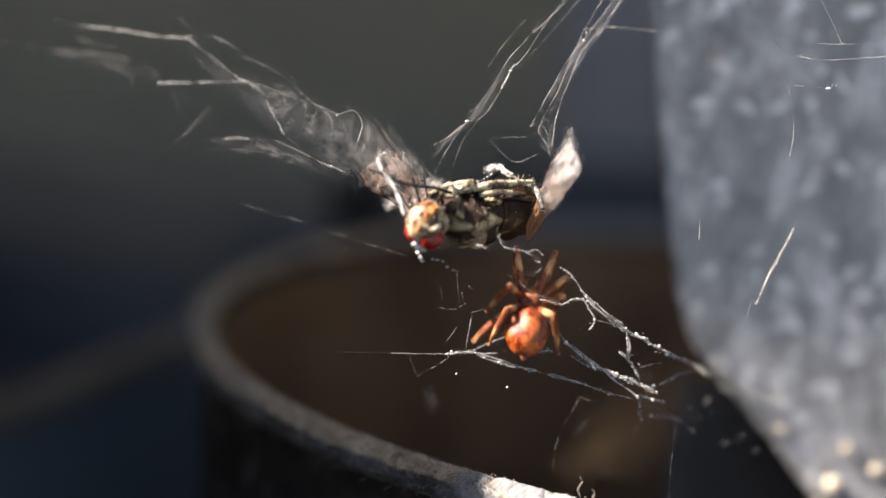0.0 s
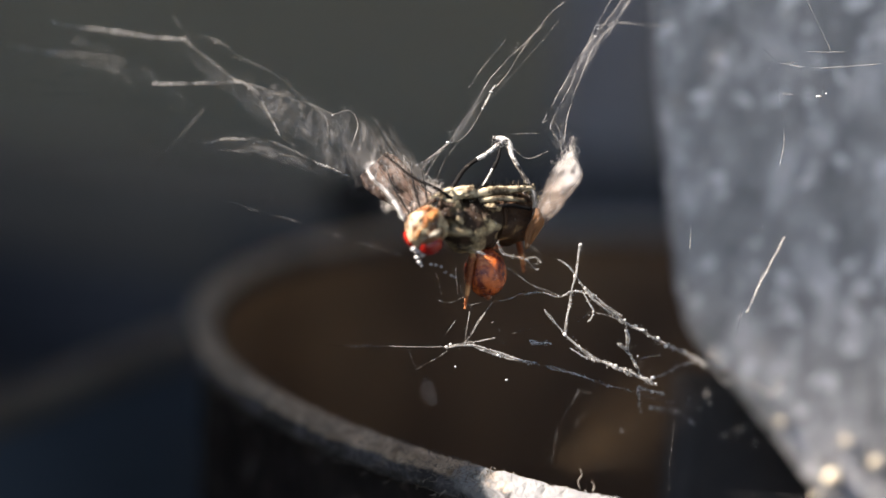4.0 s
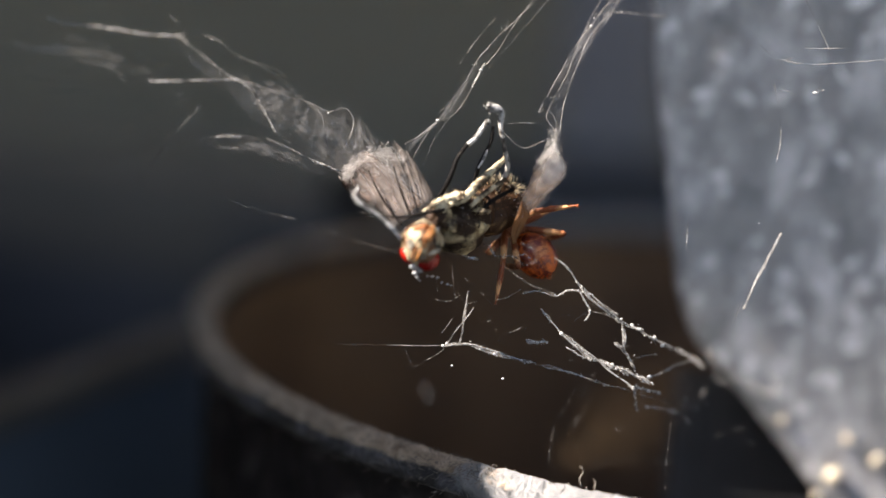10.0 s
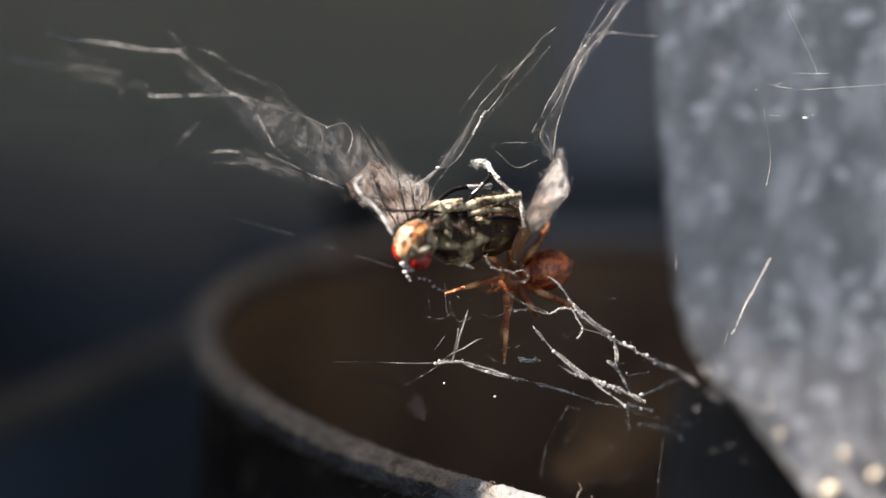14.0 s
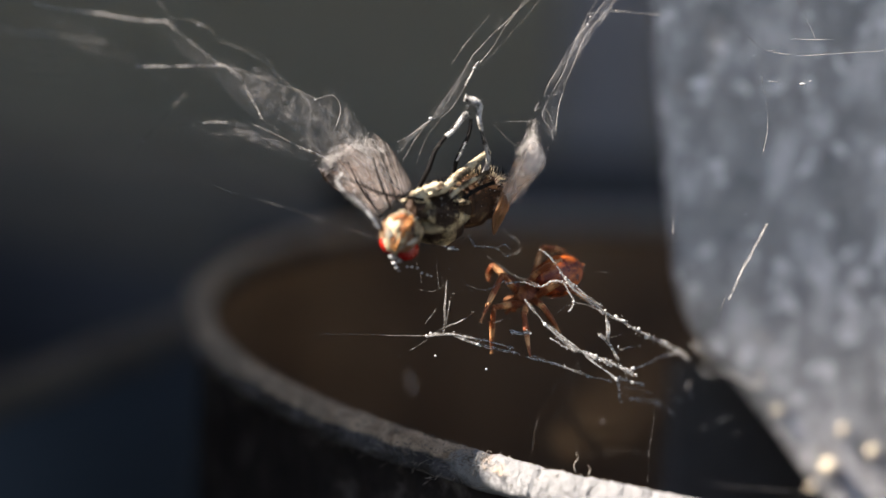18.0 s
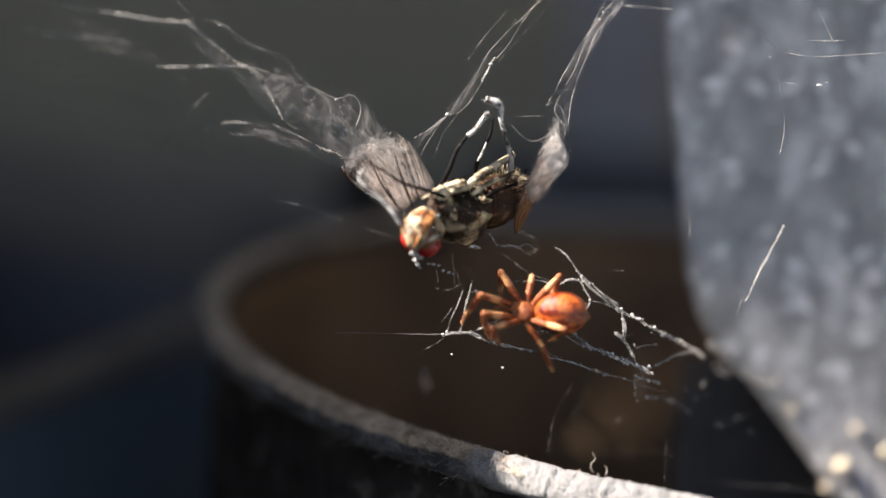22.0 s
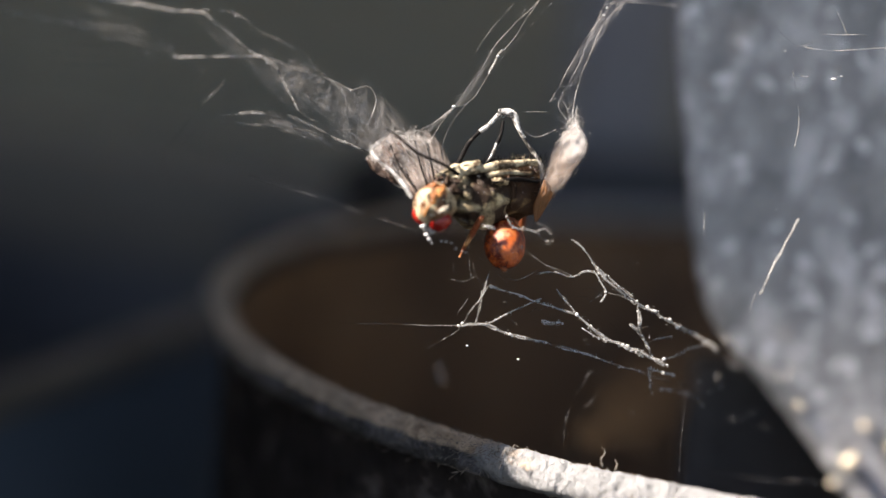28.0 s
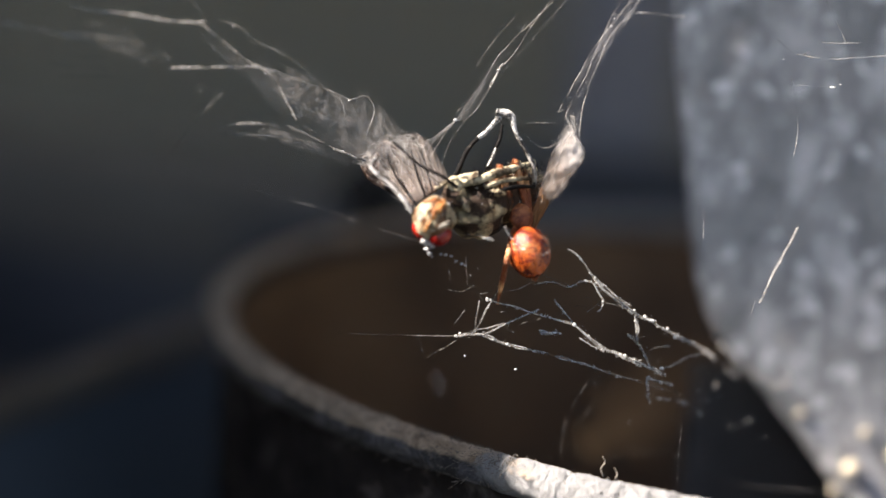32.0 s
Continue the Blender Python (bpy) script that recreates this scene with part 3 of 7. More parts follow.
def strand(web, pts, r=0.03, lumps=0.5, n=0, name="thread", wander=0.035):
    """A silk thread: loosely twisted fibres with gaps, cross fibres and specks of glue."""
    total = sum((Vector(b) - Vector(a)).length for a, b in zip(pts, pts[1:]))
    n = n or max(10, int(total * 9))
    line = smooth_line(pts, n)
    s = random.uniform(0, 99)
    line = [p + wander * Vector((noise.noise((p.x * 1.3, p.z * 1.3, s)), noise.noise((p.x, p.z, s + 7)), noise.noise((p.z * 1.3, p.x * 1.3, s + 3)))) for p in line]
    count = 1 if r < 0.010 else 3 if r < 0.03 else 5 if r < 0.06 else 7
    bm = bmesh.new()
    thin = []
    for f in range(count):
        fine = r * (0.85 if count == 1 else 0.40)
        loose = 0.0 if count == 1 else r * 1.15
        q = s + 13.7 * f
        own = [p + loose * 1.6 * Vector((noise.noise((i * 0.11, q, 1)), noise.noise((i * 0.11, q, 6)), noise.noise((i * 0.11, q, 8)))) for i, p in enumerate(line)]
        rad = [fine * (1 + lumps * noise.noise((i * 0.6, q, 0)) + lumps * 2.4 * max(0, noise.noise((i * 1.8, q, 5)) - 0.2)) for i in range(n + 1)]
        tube(bm, own, rad, 4)
        thin += [min(1.0, max(0.04, 0.36 + 0.7 * noise.noise((i * 0.11, q, 11)) + 0.7 * noise.noise((i * 0.37, q, 2)))) for i in range(n + 1) for _ in range(4)]
    if r >= 0.03:
        for k in range(int(total * 5)):
            q = random.choice(line) + Vector((random.gauss(0, r), random.gauss(0, r), random.gauss(0, r))) * 0.6
            g = min(r, 0.09) * random.choice((0.25, 0.35, 0.45, 0.6, 0.95))
            blob(bm, q, (g * random.uniform(0.8, 1.5), g, g * random.uniform(0.8, 1.3)), None, 6, 4, 0.6, 3.0)
    if r >= 0.02:
        for k in range(int(total * 4)):
            i = random.randrange(1, n)
            d = Vector((random.gauss(0, 1), random.gauss(0, 1), random.gauss(0, 1))).normalized() * random.uniform(0.8, 2.2) * min(r, 0.06)
            tube(bm, [line[i] - d, line[i] + Vector((random.gauss(0, r), 0, random.gauss(0, r))) * 0.4, line[i] + d], [0.003, 0.006, 0.003], 3)
    for k in range(int(total * 14)):
        q = random.choice(line) + Vector((random.gauss(0, r), random.gauss(0, r), random.gauss(0, r)))
        g = random.uniform(0.2, 0.6) * min(max(r, 0.014), 0.05)
        vs = [bm.verts.new(q + Vector((random.gauss(0, g), random.gauss(0, g), random.gauss(0, g)))) for _ in range(4)]
        for tri in ((0, 1, 2), (0, 1, 3), (1, 2, 3), (0, 2, 3)):
            bm.faces.new([vs[i] for i in tri])
    thin += [1.0] * (len(bm.verts) - len(thin))
    return part(name, bm, FAINT if r < 0.037 else THREAD, web, body=thin)


def haze(web, edge_a, edge_b, count, r=0.007, curl=0.35, name="silk_fuzz", mat=None, along=0.25):
    """Loose fine fibres strewn between two lines, in one mesh."""
    a, b = smooth_line(edge_a, 40), smooth_line(edge_b, 40)
    bm = bmesh.new()
    for k in range(count):
        u = random.random()
        v = min(1, max(0, u + random.gauss(0, along)))
        p, q = a[int(u * 40)], b[int(v * 40)]
        t0 = random.random() * 0.6
        t1 = t0 + random.uniform(0.2, 0.7)
        s = random.uniform(0, 99)
        line = []
        for i in range(9):
            w = t0 + (t1 - t0) * i / 8
            c = p.lerp(q, w)
            line.append(c + curl * Vector((noise.noise((w * 2.2, s, 0)), noise.noise((w * 2.2, s, 9)), noise.noise((w * 2.2, s, 4)))))
        tube(bm, line, r * random.uniform(0.6, 1.3), 3)
    return tagged(part(name, bm, mat or FIBRE, web, "loose fine silk fibres"), "", "", "", "stuff")


def veil(parent, edge_a, edge_b, mat, name="silk_veil", puff=0.2, n=30, m=14, fade=0.7):
    """A puckered sheet of silk between two edges."""
    a, b = smooth_line(edge_a, n), smooth_line(edge_b, n)
    bm = bmesh.new()
    s = random.uniform(0, 99)
    rows = []
    for i in range(n + 1):
        rows.append([bm.verts.new(a[i].lerp(b[i], j / m + 0.06 * noise.noise((i * 0.5, j * 0.3, s)) * (1 if j in (0, m) else 0.5)) + Vector((0, puff * noise.noise((i * 0.35, j * 0.5, s)), 0.06 * noise.noise((i * 0.9, j, s))))) for j in range(m + 1)])
    for r0, r1 in zip(rows, rows[1:]):
        for j in range(m):
            bm.faces.new((r0[j], r0[j + 1], r1[j + 1], r1[j]))
    bm.verts.index_update()
    thin = [(math.sin(math.pi * (0.04 + 0.92 * i / n)) * math.sin(math.pi * (0.03 + 0.94 * j / m))) ** fade for i in range(n + 1) for j in range(m + 1)]
    return part(name, bm, mat, parent, "thin torn silk veil", body=thin)


def fan(parent, root, arc, mat, name, folds, puff=0.12, fade=0.6, torn=0.25, n=110, m=16, floor=0.3):
    """A pleated sheet of silk spread from its root to a torn outer edge; folds run outwards."""
    a, b = smooth_line(root, n), smooth_line(arc, n)
    bm = bmesh.new()
    s = random.uniform(0, 99)
    thin = []
    for i in range(n + 1):
        u = i / n
        reach_out = 1.0 + torn * noise.noise((u * folds * 0.7, s, 0)) + 0.5 * torn * noise.noise((u * folds * 2.3, s, 4))
        for j in range(m + 1):
            v = j / m * reach_out
            bend = 0.10 * noise.noise((v * 1.6, u * 4, s)) + 0.03 * noise.noise((v * 5.0, u * 9, s + 2))
            k = min(n, max(0, int((u + bend) * n)))
            p = a[i].lerp(b[k], v)
            wave = noise.noise((u * folds, v * 0.7, s)) + 0.6 * noise.noise((u * folds * 2.6, v * 1.1, s + 3))
            bm.verts.new(p + Vector((0, puff * wave * (0.25 + v), 0)))
            side = min(1.0, 4.5 * u, 4.5 * (1 - u)) ** 0.8
            streak = floor + (1 - floor) * min(1.0, max(0.0, 0.5 + 0.9 * noise.noise((u * folds * 1.4, v * 0.9, s + 20)) + 0.7 * noise.noise((u * folds * 4.5, v * 1.6, s + 31))))
            thin.append(streak * side * min(1.0, 0.15 + 4 * j / m) * max(0.0, 1 - j / m) ** fade)
    bm.verts.ensure_lookup_table()
    for i in range(n):
        for j in range(m):
            q = i * (m + 1) + j
            bm.faces.new([bm.verts[t] for t in (q, q + 1, q + m + 2, q + m + 1)])
    return part(name, bm, mat, parent, "pleated sheet of torn silk", body=thin)


def fluff(parent, axis, radii, count, r=0.005, length=0.6, name="silk_fluff", mat=None, flat=0.6):
    """Matted fine fibres that fill a soft sleeve along an axis."""
    line = smooth_line(axis, 30)
    wide = smooth_line([(q, 0, 0) for q in radii], 30)
    bm = bmesh.new()
    for k in range(count):
        i = random.randrange(31)
        d = (line[min(i + 1, 30)] - line[max(i - 1, 0)]).normalized()
        off = Vector((random.gauss(0, 0.5), random.gauss(0, 0.5) * flat, random.gauss(0, 0.5))) * wide[i].x
        off -= d * off.dot(d)
        p = line[i] + off
        way = (d + Vector((random.gauss(0, 0.5), random.gauss(0, 0.5), random.gauss(0, 0.5)))).normalized() * length * random.uniform(0.4, 1.2)
        bow = Vector((random.gauss(0, 0.2), random.gauss(0, 0.2), random.gauss(0, 0.2))) * length
        tube(bm, smooth_line([p - way * 0.5, p + bow, p + way * 0.5], 6), r * random.uniform(0.6, 1.4), 3)
    return tagged(part(name, bm, mat or FLUFF, parent, "matted white silk fluff"), "", "", "", "stuff")


def crumbs(web, spots, r=0.07):
    for p in spots:
        bm = bmesh.new()
        blob(bm, p, (r * random.uniform(0.8, 1.5), r, r * random.uniform(0.7, 1.1)), None, 10, 7, 0.4, 2.0)
        part("silk_crumb", bm, SILK, web)


def web_left():
    w = thing("spider_web", HUB, "torn white cobweb sheet stretched to the fly's wrapped wing", "web", "stretches of web")
    strand(w, [(-14.97, -4.00, 10.00), (-14.19, -4.00, 9.80), (-13.07, -4.00, 9.65), (-11.73, -4.00, 9.47), (-10.90, -3.50, 9.37), (-9.95, -3.00, 9.36)], 0.046, 0.6)
    strand(w, [(-17.30, -6.00, 9.09), (-15.78, -6.00, 8.80), (-14.47, -6.00, 8.52), (-13.16, -6.00, 8.45), (-11.82, -5.50, 8.23)], 0.036, 0.6)
    strand(w, [(-14.80, -6.00, 8.54), (-14.03, -6.00, 8.35), (-12.73, -6.00, 8.00), (-11.96, -6.00, 7.87)], 0.022, 0.8)
    strand(w, [(-13.82, -6.00, 9.06), (-12.94, -6.00, 8.78), (-12.18, -6.00, 8.59)], 0.020, 0.8)
    strand(w, [(-10.07, -3.00, 9.39), (-9.21, -3.00, 9.45), (-8.54, -2.50, 9.36), (-8.08, -2.00, 9.03)], 0.026, 0.8)
    strand(w, [(-9.95, -3.00, 9.41), (-9.48, -3.00, 9.02), (-8.81, -2.50, 8.51), (-8.18, -2.00, 7.97), (-7.60, -2.00, 7.65)], 0.036, 0.8)
    strand(w, [(-10.29, -3.00, 10.23), (-9.80, -3.00, 9.73), (-9.48, -3.00, 9.05)], 0.014, 0.8)
    strand(w, [(-8.58, -2.50, 9.38), (-7.90, -2.00, 8.84), (-6.71, -2.00, 8.25), (-5.83, -2.00, 7.69)], 0.014, 0.9)
    strand(w, [(-11.06, -3.00, 7.57), (-10.07, -3.00, 7.57), (-8.76, -2.50, 7.65), (-7.56, -2.00, 7.67)], 0.040, 0.5)
    strand(w, [(-7.56, -2.00, 7.65), (-7.12, -2.00, 7.35), (-6.82, -1.50, 6.84), (-6.56, -1.00, 6.30), (-6.23, -1.00, 5.65)], 0.050, 0.8)
    strand(w, [(-7.56, -2.00, 7.65), (-6.80, -1.50, 7.47), (-6.03, -1.00, 7.19), (-5.21, -1.00, 6.93), (-4.54, -0.50, 6.70), (-3.98, 0.00, 6.43)], 0.024, 0.8)
    strand(w, [(-7.21, -2.00, 7.42), (-6.33, -1.50, 6.73), (-5.56, -1.00, 6.19), (-4.33, 0.00, 5.91)], 0.014, 0.9)
    strand(w, [(-8.82, -3.00, 6.82), (-9.95, -3.00, 5.58), (-10.97, -3.00, 4.33), (-11.45, -3.00, 3.67), (-11.36, -3.00, 2.92)], 0.014, 0.6)
    strand(w, [(-8.50, -2.00, 5.37), (-8.02, -2.00, 5.40), (-7.53, -2.00, 5.35)], 0.046, 0.8)
    strand(w, [(-9.60, -2.00, 5.26), (-8.50, -2.00, 5.37)], 0.012, 0.9)
    strand(w, [(-9.33, -2.00, 4.94), (-7.90, -2.00, 4.92), (-6.80, -1.50, 4.85), (-5.68, -1.00, 4.70), (-4.29, 0.00, 4.26)], 0.017, 0.9)
    strand(w, [(-6.56, -1.50, 5.34), (-5.56, -1.00, 4.89), (-4.69, 0.00, 4.45), (-4.05, 0.00, 4.19)], 0.030, 0.7)
    strand(w, [(-4.73, 0.00, 4.45), (-4.22, 0.00, 4.24), (-3.39, 0.00, 3.93)], 0.062, 0.6)
    strand(w, [(-6.26, -1.00, 5.65), (-5.79, -1.00, 5.26), (-5.21, -1.00, 5.00), (-4.33, 0.00, 4.50)], 0.012, 0.9)
    strand(w, [(-8.18, -2.00, 2.83), (-7.72, -2.00, 2.69), (-7.26, -2.00, 2.50)], 0.030, 0.9)
    strand(w, [(-7.26, -2.00, 2.55), (-6.71, -2.00, 2.37)], 0.010, 0.9)
    strand(w, [(-6.52, -2.00, 2.27), (-5.14, -2.00, 1.91), (-4.11, -2.00, 1.54), (-3.12, -1.00, 1.19), (-1.27, 0.00, 0.61)], 0.012, 0.9)
    strand(w, [(-6.30, 1.00, 1.10), (-6.20, 1.00, 0.91), (-6.27, 1.00, 0.69)], 0.017, 0.9)
    strand(w, [(-4.10, 0.00, 6.50), (-3.39, 0.00, 6.62), (-3.04, 0.00, 6.03), (-3.39, 0.00, 4.97)], 0.020)
    strand(w, [(-4.33, 0.00, 6.38), (-4.22, 0.00, 5.32), (-3.82, 0.00, 4.22)], 0.017)
    strand(w, [(-1.98, 0.00, 4.92), (-2.21, 0.00, 4.26), (-2.45, 0.00, 3.32)], 0.02)
    strand(w, [(-8.13, -2.00, 8.75), (-6.06, -2.00, 8.06), (-5.49, -2.00, 7.26), (-4.28, -1.00, 6.30)], 0.016)
    for k in range(9):
        x, y = random.uniform(20, 150), random.uniform(40, 130)
        c = random.uniform(-5, -3)
        k2 = (80 + c) / 80 / 42.45
        a = Vector(((x - 784) * k2, c, (441 - y) * k2))
        strand(w, [a, a + Vector((random.uniform(0.5, 1.6), 0, random.uniform(-0.35, 0.05)))], random.uniform(0.012, 0.024), 0.7)
    haze(w, [(-10.43, -2.00, 9.44), (-7.65, -1.00, 7.82), (-4.10, 0.00, 6.62), (-1.98, 0.00, 4.73)], [(-9.28, -2.00, 8.06), (-6.61, -1.00, 5.72), (-5.28, 0.00, 4.73), (-3.39, 0.00, 3.56)], 60, 0.0022, 0.15)
    haze(w, [(-4.57, 0.00, 6.50), (-3.16, 0.00, 6.62), (-1.51, 0.00, 4.73)], [(-4.10, 0.00, 4.26), (-2.92, 0.00, 3.79), (-1.04, 0.00, 3.09)], 50, 0.0024, 0.15)
    haze(w, [(-12.11, -3.00, 8.64), (-10.29, -3.00, 7.51), (-8.93, -3.00, 6.82)], [(-11.12, -2.00, 5.08), (-8.36, -2.00, 4.85), (-5.21, -1.00, 4.33)], 14, 0.0024, 0.4, along=0.3)
    haze(w, [(-9.40, -1.00, 5.49), (-7.07, -1.00, 5.37), (-4.33, 0.00, 4.31)], [(-9.28, -1.00, 4.95), (-7.07, -1.00, 4.68), (-4.33, 0.00, 3.91)], 24, 0.003, 0.15, along=0.1)
    haze(w, [(-16.65, -6.00, 8.96), (-12.17, -4.00, 8.53)], [(-15.78, -6.00, 7.21), (-10.83, -4.00, 7.41)], 30, 0.003, 0.5, along=0.3)
    veil(w, [(-10.66, -2.00, 9.55), (-7.65, -1.00, 7.93), (-4.10, 0.00, 6.67), (-1.86, 0.00, 4.73)], [(-8.82, -2.00, 7.60), (-6.61, -1.00, 5.65), (-5.28, 0.00, 4.73), (-3.39, 0.00, 3.56)], VEIL)
    veil(w, [(-7.90, -2.00, 8.06), (-5.68, -1.00, 7.58), (-3.39, 0.00, 6.27)], [(-7.07, -1.00, 6.77), (-5.28, 0.00, 5.44), (-3.16, 0.00, 4.26)], DRAPE, puff=0.5)
    veil(w, [(-9.40, -1.00, 5.61), (-6.61, -1.00, 5.42), (-3.86, 0.00, 4.22)], [(-9.17, -1.00, 4.86), (-6.61, -1.00, 4.56), (-3.86, 0.00, 3.56)], VEIL)
    veil(w, [(-4.81, 0.00, 6.27), (-3.39, 0.00, 6.86), (-1.98, 0.00, 5.21)], [(-4.33, 0.00, 4.03), (-3.16, 0.00, 3.56), (-1.27, 0.00, 3.09)], DRAPE, puff=0.4)
    veil(w, [(-7.56, -2.00, 7.69), (-6.56, -1.50, 7.37), (-5.21, -1.00, 6.86), (-3.86, 0.00, 6.34)], [(-7.56, -2.00, 7.60), (-7.03, -1.50, 6.73), (-6.49, -1.00, 5.96), (-5.56, -1.00, 5.09)], DRAPE, puff=0.3)
    crumbs(w, [(-7.49, -1.00, 7.51), (-4.10, 0.00, 6.45), (-8.70, -2.00, 9.33), (-4.33, 0.00, 4.36)], 0.03)
    return w


def web_top():
    w = thing("spider_web", HUB, "thin beaded rope of white silk above the fly", "web", "stretches of web")
    strand(w, [(5.26, -1.00, 11.19), (4.68, -1.00, 10.72), (4.21, -1.00, 10.14), (3.82, -1.00, 9.70)], 0.016, 0.9)
    strand(w, [(3.91, -1.00, 9.79), (3.56, -0.50, 9.29), (3.09, 0.00, 8.62), (2.57, 0.00, 7.94), (2.21, 0.00, 7.59)], 0.018, 0.9)
    strand(w, [(2.40, 0.00, 7.84), (2.21, 0.00, 7.59), (2.00, 0.00, 7.14), (1.84, 0.00, 6.86)], 0.040, 0.6)
    strand(w, [(1.98, 0.00, 7.09), (1.63, 0.00, 6.43), (1.27, 0.00, 5.91), (0.90, 0.00, 5.56), (0.38, 0.00, 5.42)], 0.026, 0.7)
    strand(w, [(0.52, 0.00, 5.47), (0.09, 0.00, 5.21), (-0.47, 0.00, 4.78), (-0.99, 0.00, 4.50)], 0.022, 0.7)
    strand(w, [(0.38, 0.00, 5.42), (-0.33, 0.00, 4.50), (-0.75, 0.00, 3.79), (-0.99, 0.00, 3.32)], 0.014, 0.9)
    strand(w, [(0.90, 0.00, 5.56), (0.19, 0.00, 4.62), (-0.21, 0.00, 3.56)], 0.012, 0.9)
    strand(w, [(4.44, -1.00, 10.26), (3.42, -0.50, 9.34), (2.26, 0.00, 8.22), (1.55, 0.00, 7.09), (0.73, 0.00, 5.91)], 0.012, 0.9)
    strand(w, [(2.81, -1.00, 9.61), (1.95, -1.00, 8.63), (1.26, -1.00, 7.65)], 0.010, 0.9)
    strand(w, [(5.02, -1.00, 10.38), (4.09, -1.00, 9.33), (2.85, 0.00, 8.03), (2.26, 0.00, 7.33)], 0.009, 0.9)
    haze(w, [(3.63, -1.00, 9.56), (2.26, 0.00, 7.68), (0.85, 0.00, 5.61), (-0.92, 0.00, 4.55)], [(3.28, -1.00, 9.56), (1.84, 0.00, 7.75), (0.26, 0.00, 5.56), (-1.15, 0.00, 3.91)], 40, 0.003, 0.15, along=0.12)
    veil(w, [(2.31, 0.00, 7.75), (1.32, 0.00, 5.96), (0.38, 0.00, 5.44), (-0.92, 0.00, 4.55)], [(1.84, 0.00, 7.75), (0.73, 0.00, 6.03), (-0.33, 0.00, 4.73), (-1.15, 0.00, 3.67)], RISE, fade=1.2)
    crumbs(w, [(2.21, 0.00, 7.56), (0.38, 0.00, 5.46)], 0.06)
    return w


def web_rope():
    w = thing("spider_web", HUB, "twisted white silk rope holding the fly's stiff wing from above", "web", "stretches of web")
    strand(w, [(9.78, -2.00, 14.03), (7.63, -1.00, 10.72), (6.84, -1.00, 9.75), (6.03, 0.00, 8.69), (5.28, 0.00, 7.37), (4.50, 0.00, 5.96)], 0.022, 0.9)
    strand(w, [(9.90, -2.00, 13.92), (7.82, -1.00, 10.49), (6.65, -1.00, 9.10), (6.08, 0.00, 7.80), (5.65, 0.00, 6.62), (5.37, 0.00, 5.16)], 0.020, 0.9)
    strand(w, [(9.10, -2.00, 13.80), (7.12, -1.00, 10.61), (6.19, -1.00, 8.86), (5.65, 0.00, 7.44), (4.85, 0.00, 5.91), (5.28, 0.00, 5.09)], 0.020)
    strand(w, [(4.50, 0.00, 5.96), (4.85, 0.00, 6.10), (5.18, 0.00, 5.68), (5.28, 0.00, 4.73)], 0.020)
    strand(w, [(2.80, 0.00, 5.39), (3.79, 0.00, 4.50), (4.73, 0.00, 4.78)], 0.019)
    strand(w, [(2.85, 0.00, 5.49), (4.33, 0.00, 5.56)], 0.012)
    strand(w, [(6.65, -1.00, 9.91), (7.95, -2.00, 9.85), (9.55, -2.00, 9.72)], 0.018)
    haze(w, [(7.58, -1.00, 10.49), (6.03, 0.00, 8.62), (4.50, 0.00, 5.91)], [(7.82, -1.00, 10.26), (6.27, 0.00, 8.15), (5.44, 0.00, 5.32)], 60, 0.003, 0.12, along=0.12)
    veil(w, [(9.55, -2.00, 13.57), (7.63, -1.00, 10.72), (6.03, 0.00, 8.69), (4.50, 0.00, 5.91), (5.09, 0.00, 4.85)], [(9.90, -2.00, 13.34), (7.93, -1.00, 10.49), (6.45, 0.00, 8.27), (5.65, 0.00, 6.50), (5.47, 0.00, 4.97)], RISE)
    crumbs(w, [(6.77, -1.00, 9.75), (6.65, -1.00, 9.44)], 0.04)
    return w


def web_plate():
    w = thing("spider_web", HUB, "fine loose threads drifting before the zinc plate", "web", "stretches of web")
    strand(w, [(14.51, 0.00, 13.22), (15.81, 0.00, 10.62), (16.35, 0.00, 9.45), (16.68, 0.00, 8.79)], 0.016)
    strand(w, [(15.64, 0.00, 8.88), (16.40, 0.00, 8.83), (17.57, 0.00, 8.81)], 0.020)
    strand(w, [(14.86, 0.00, 8.32), (15.92, 0.00, 8.17), (17.10, 0.00, 8.22), (18.75, 0.00, 8.32), (21.58, 0.00, 8.50)], 0.026)
    strand(w, [(16.35, 0.00, 7.61), (16.25, 0.00, 7.21), (16.11, 0.00, 6.62)], 0.018)
    strand(w, [(14.58, 0.00, 7.09), (15.45, 0.00, 7.02), (16.02, 0.00, 7.00)], 0.018)
    strand(w, [(14.35, 0.00, 7.37), (14.56, 0.00, 6.15), (14.61, 0.00, 5.21), (14.42, 0.00, 4.08)], 0.016)
    strand(w, [(16.31, -1.00, 4.95), (15.26, -1.00, 2.81), (14.38, -1.00, 1.07)], 0.004)
    strand(w, [(14.42, -1.00, 1.14), (13.59, -1.00, -0.44), (12.84, -1.00, -1.98)], 0.040, 0.25, wander=0.02)
    strand(w, [(12.86, 0.00, -1.86), (12.67, 0.00, -2.45), (12.49, 0.00, -3.09)], 0.014)
    strand(w, [(10.69, 0.00, 1.55), (10.65, 0.00, 0.68)], 0.018)
    strand(w, [(13.80, 0.00, 8.98), (14.51, 0.00, 8.39), (15.22, 0.00, 8.46)], 0.014)
    crumbs(w, [(16.07, 0.00, 6.97)], 0.08)
    crumbs(w, [(14.46, 0.00, 4.22), (13.69, 0.00, 1.55), (16.40, 0.00, 7.09), (14.04, 0.00, 8.15)], 0.03)
    return w


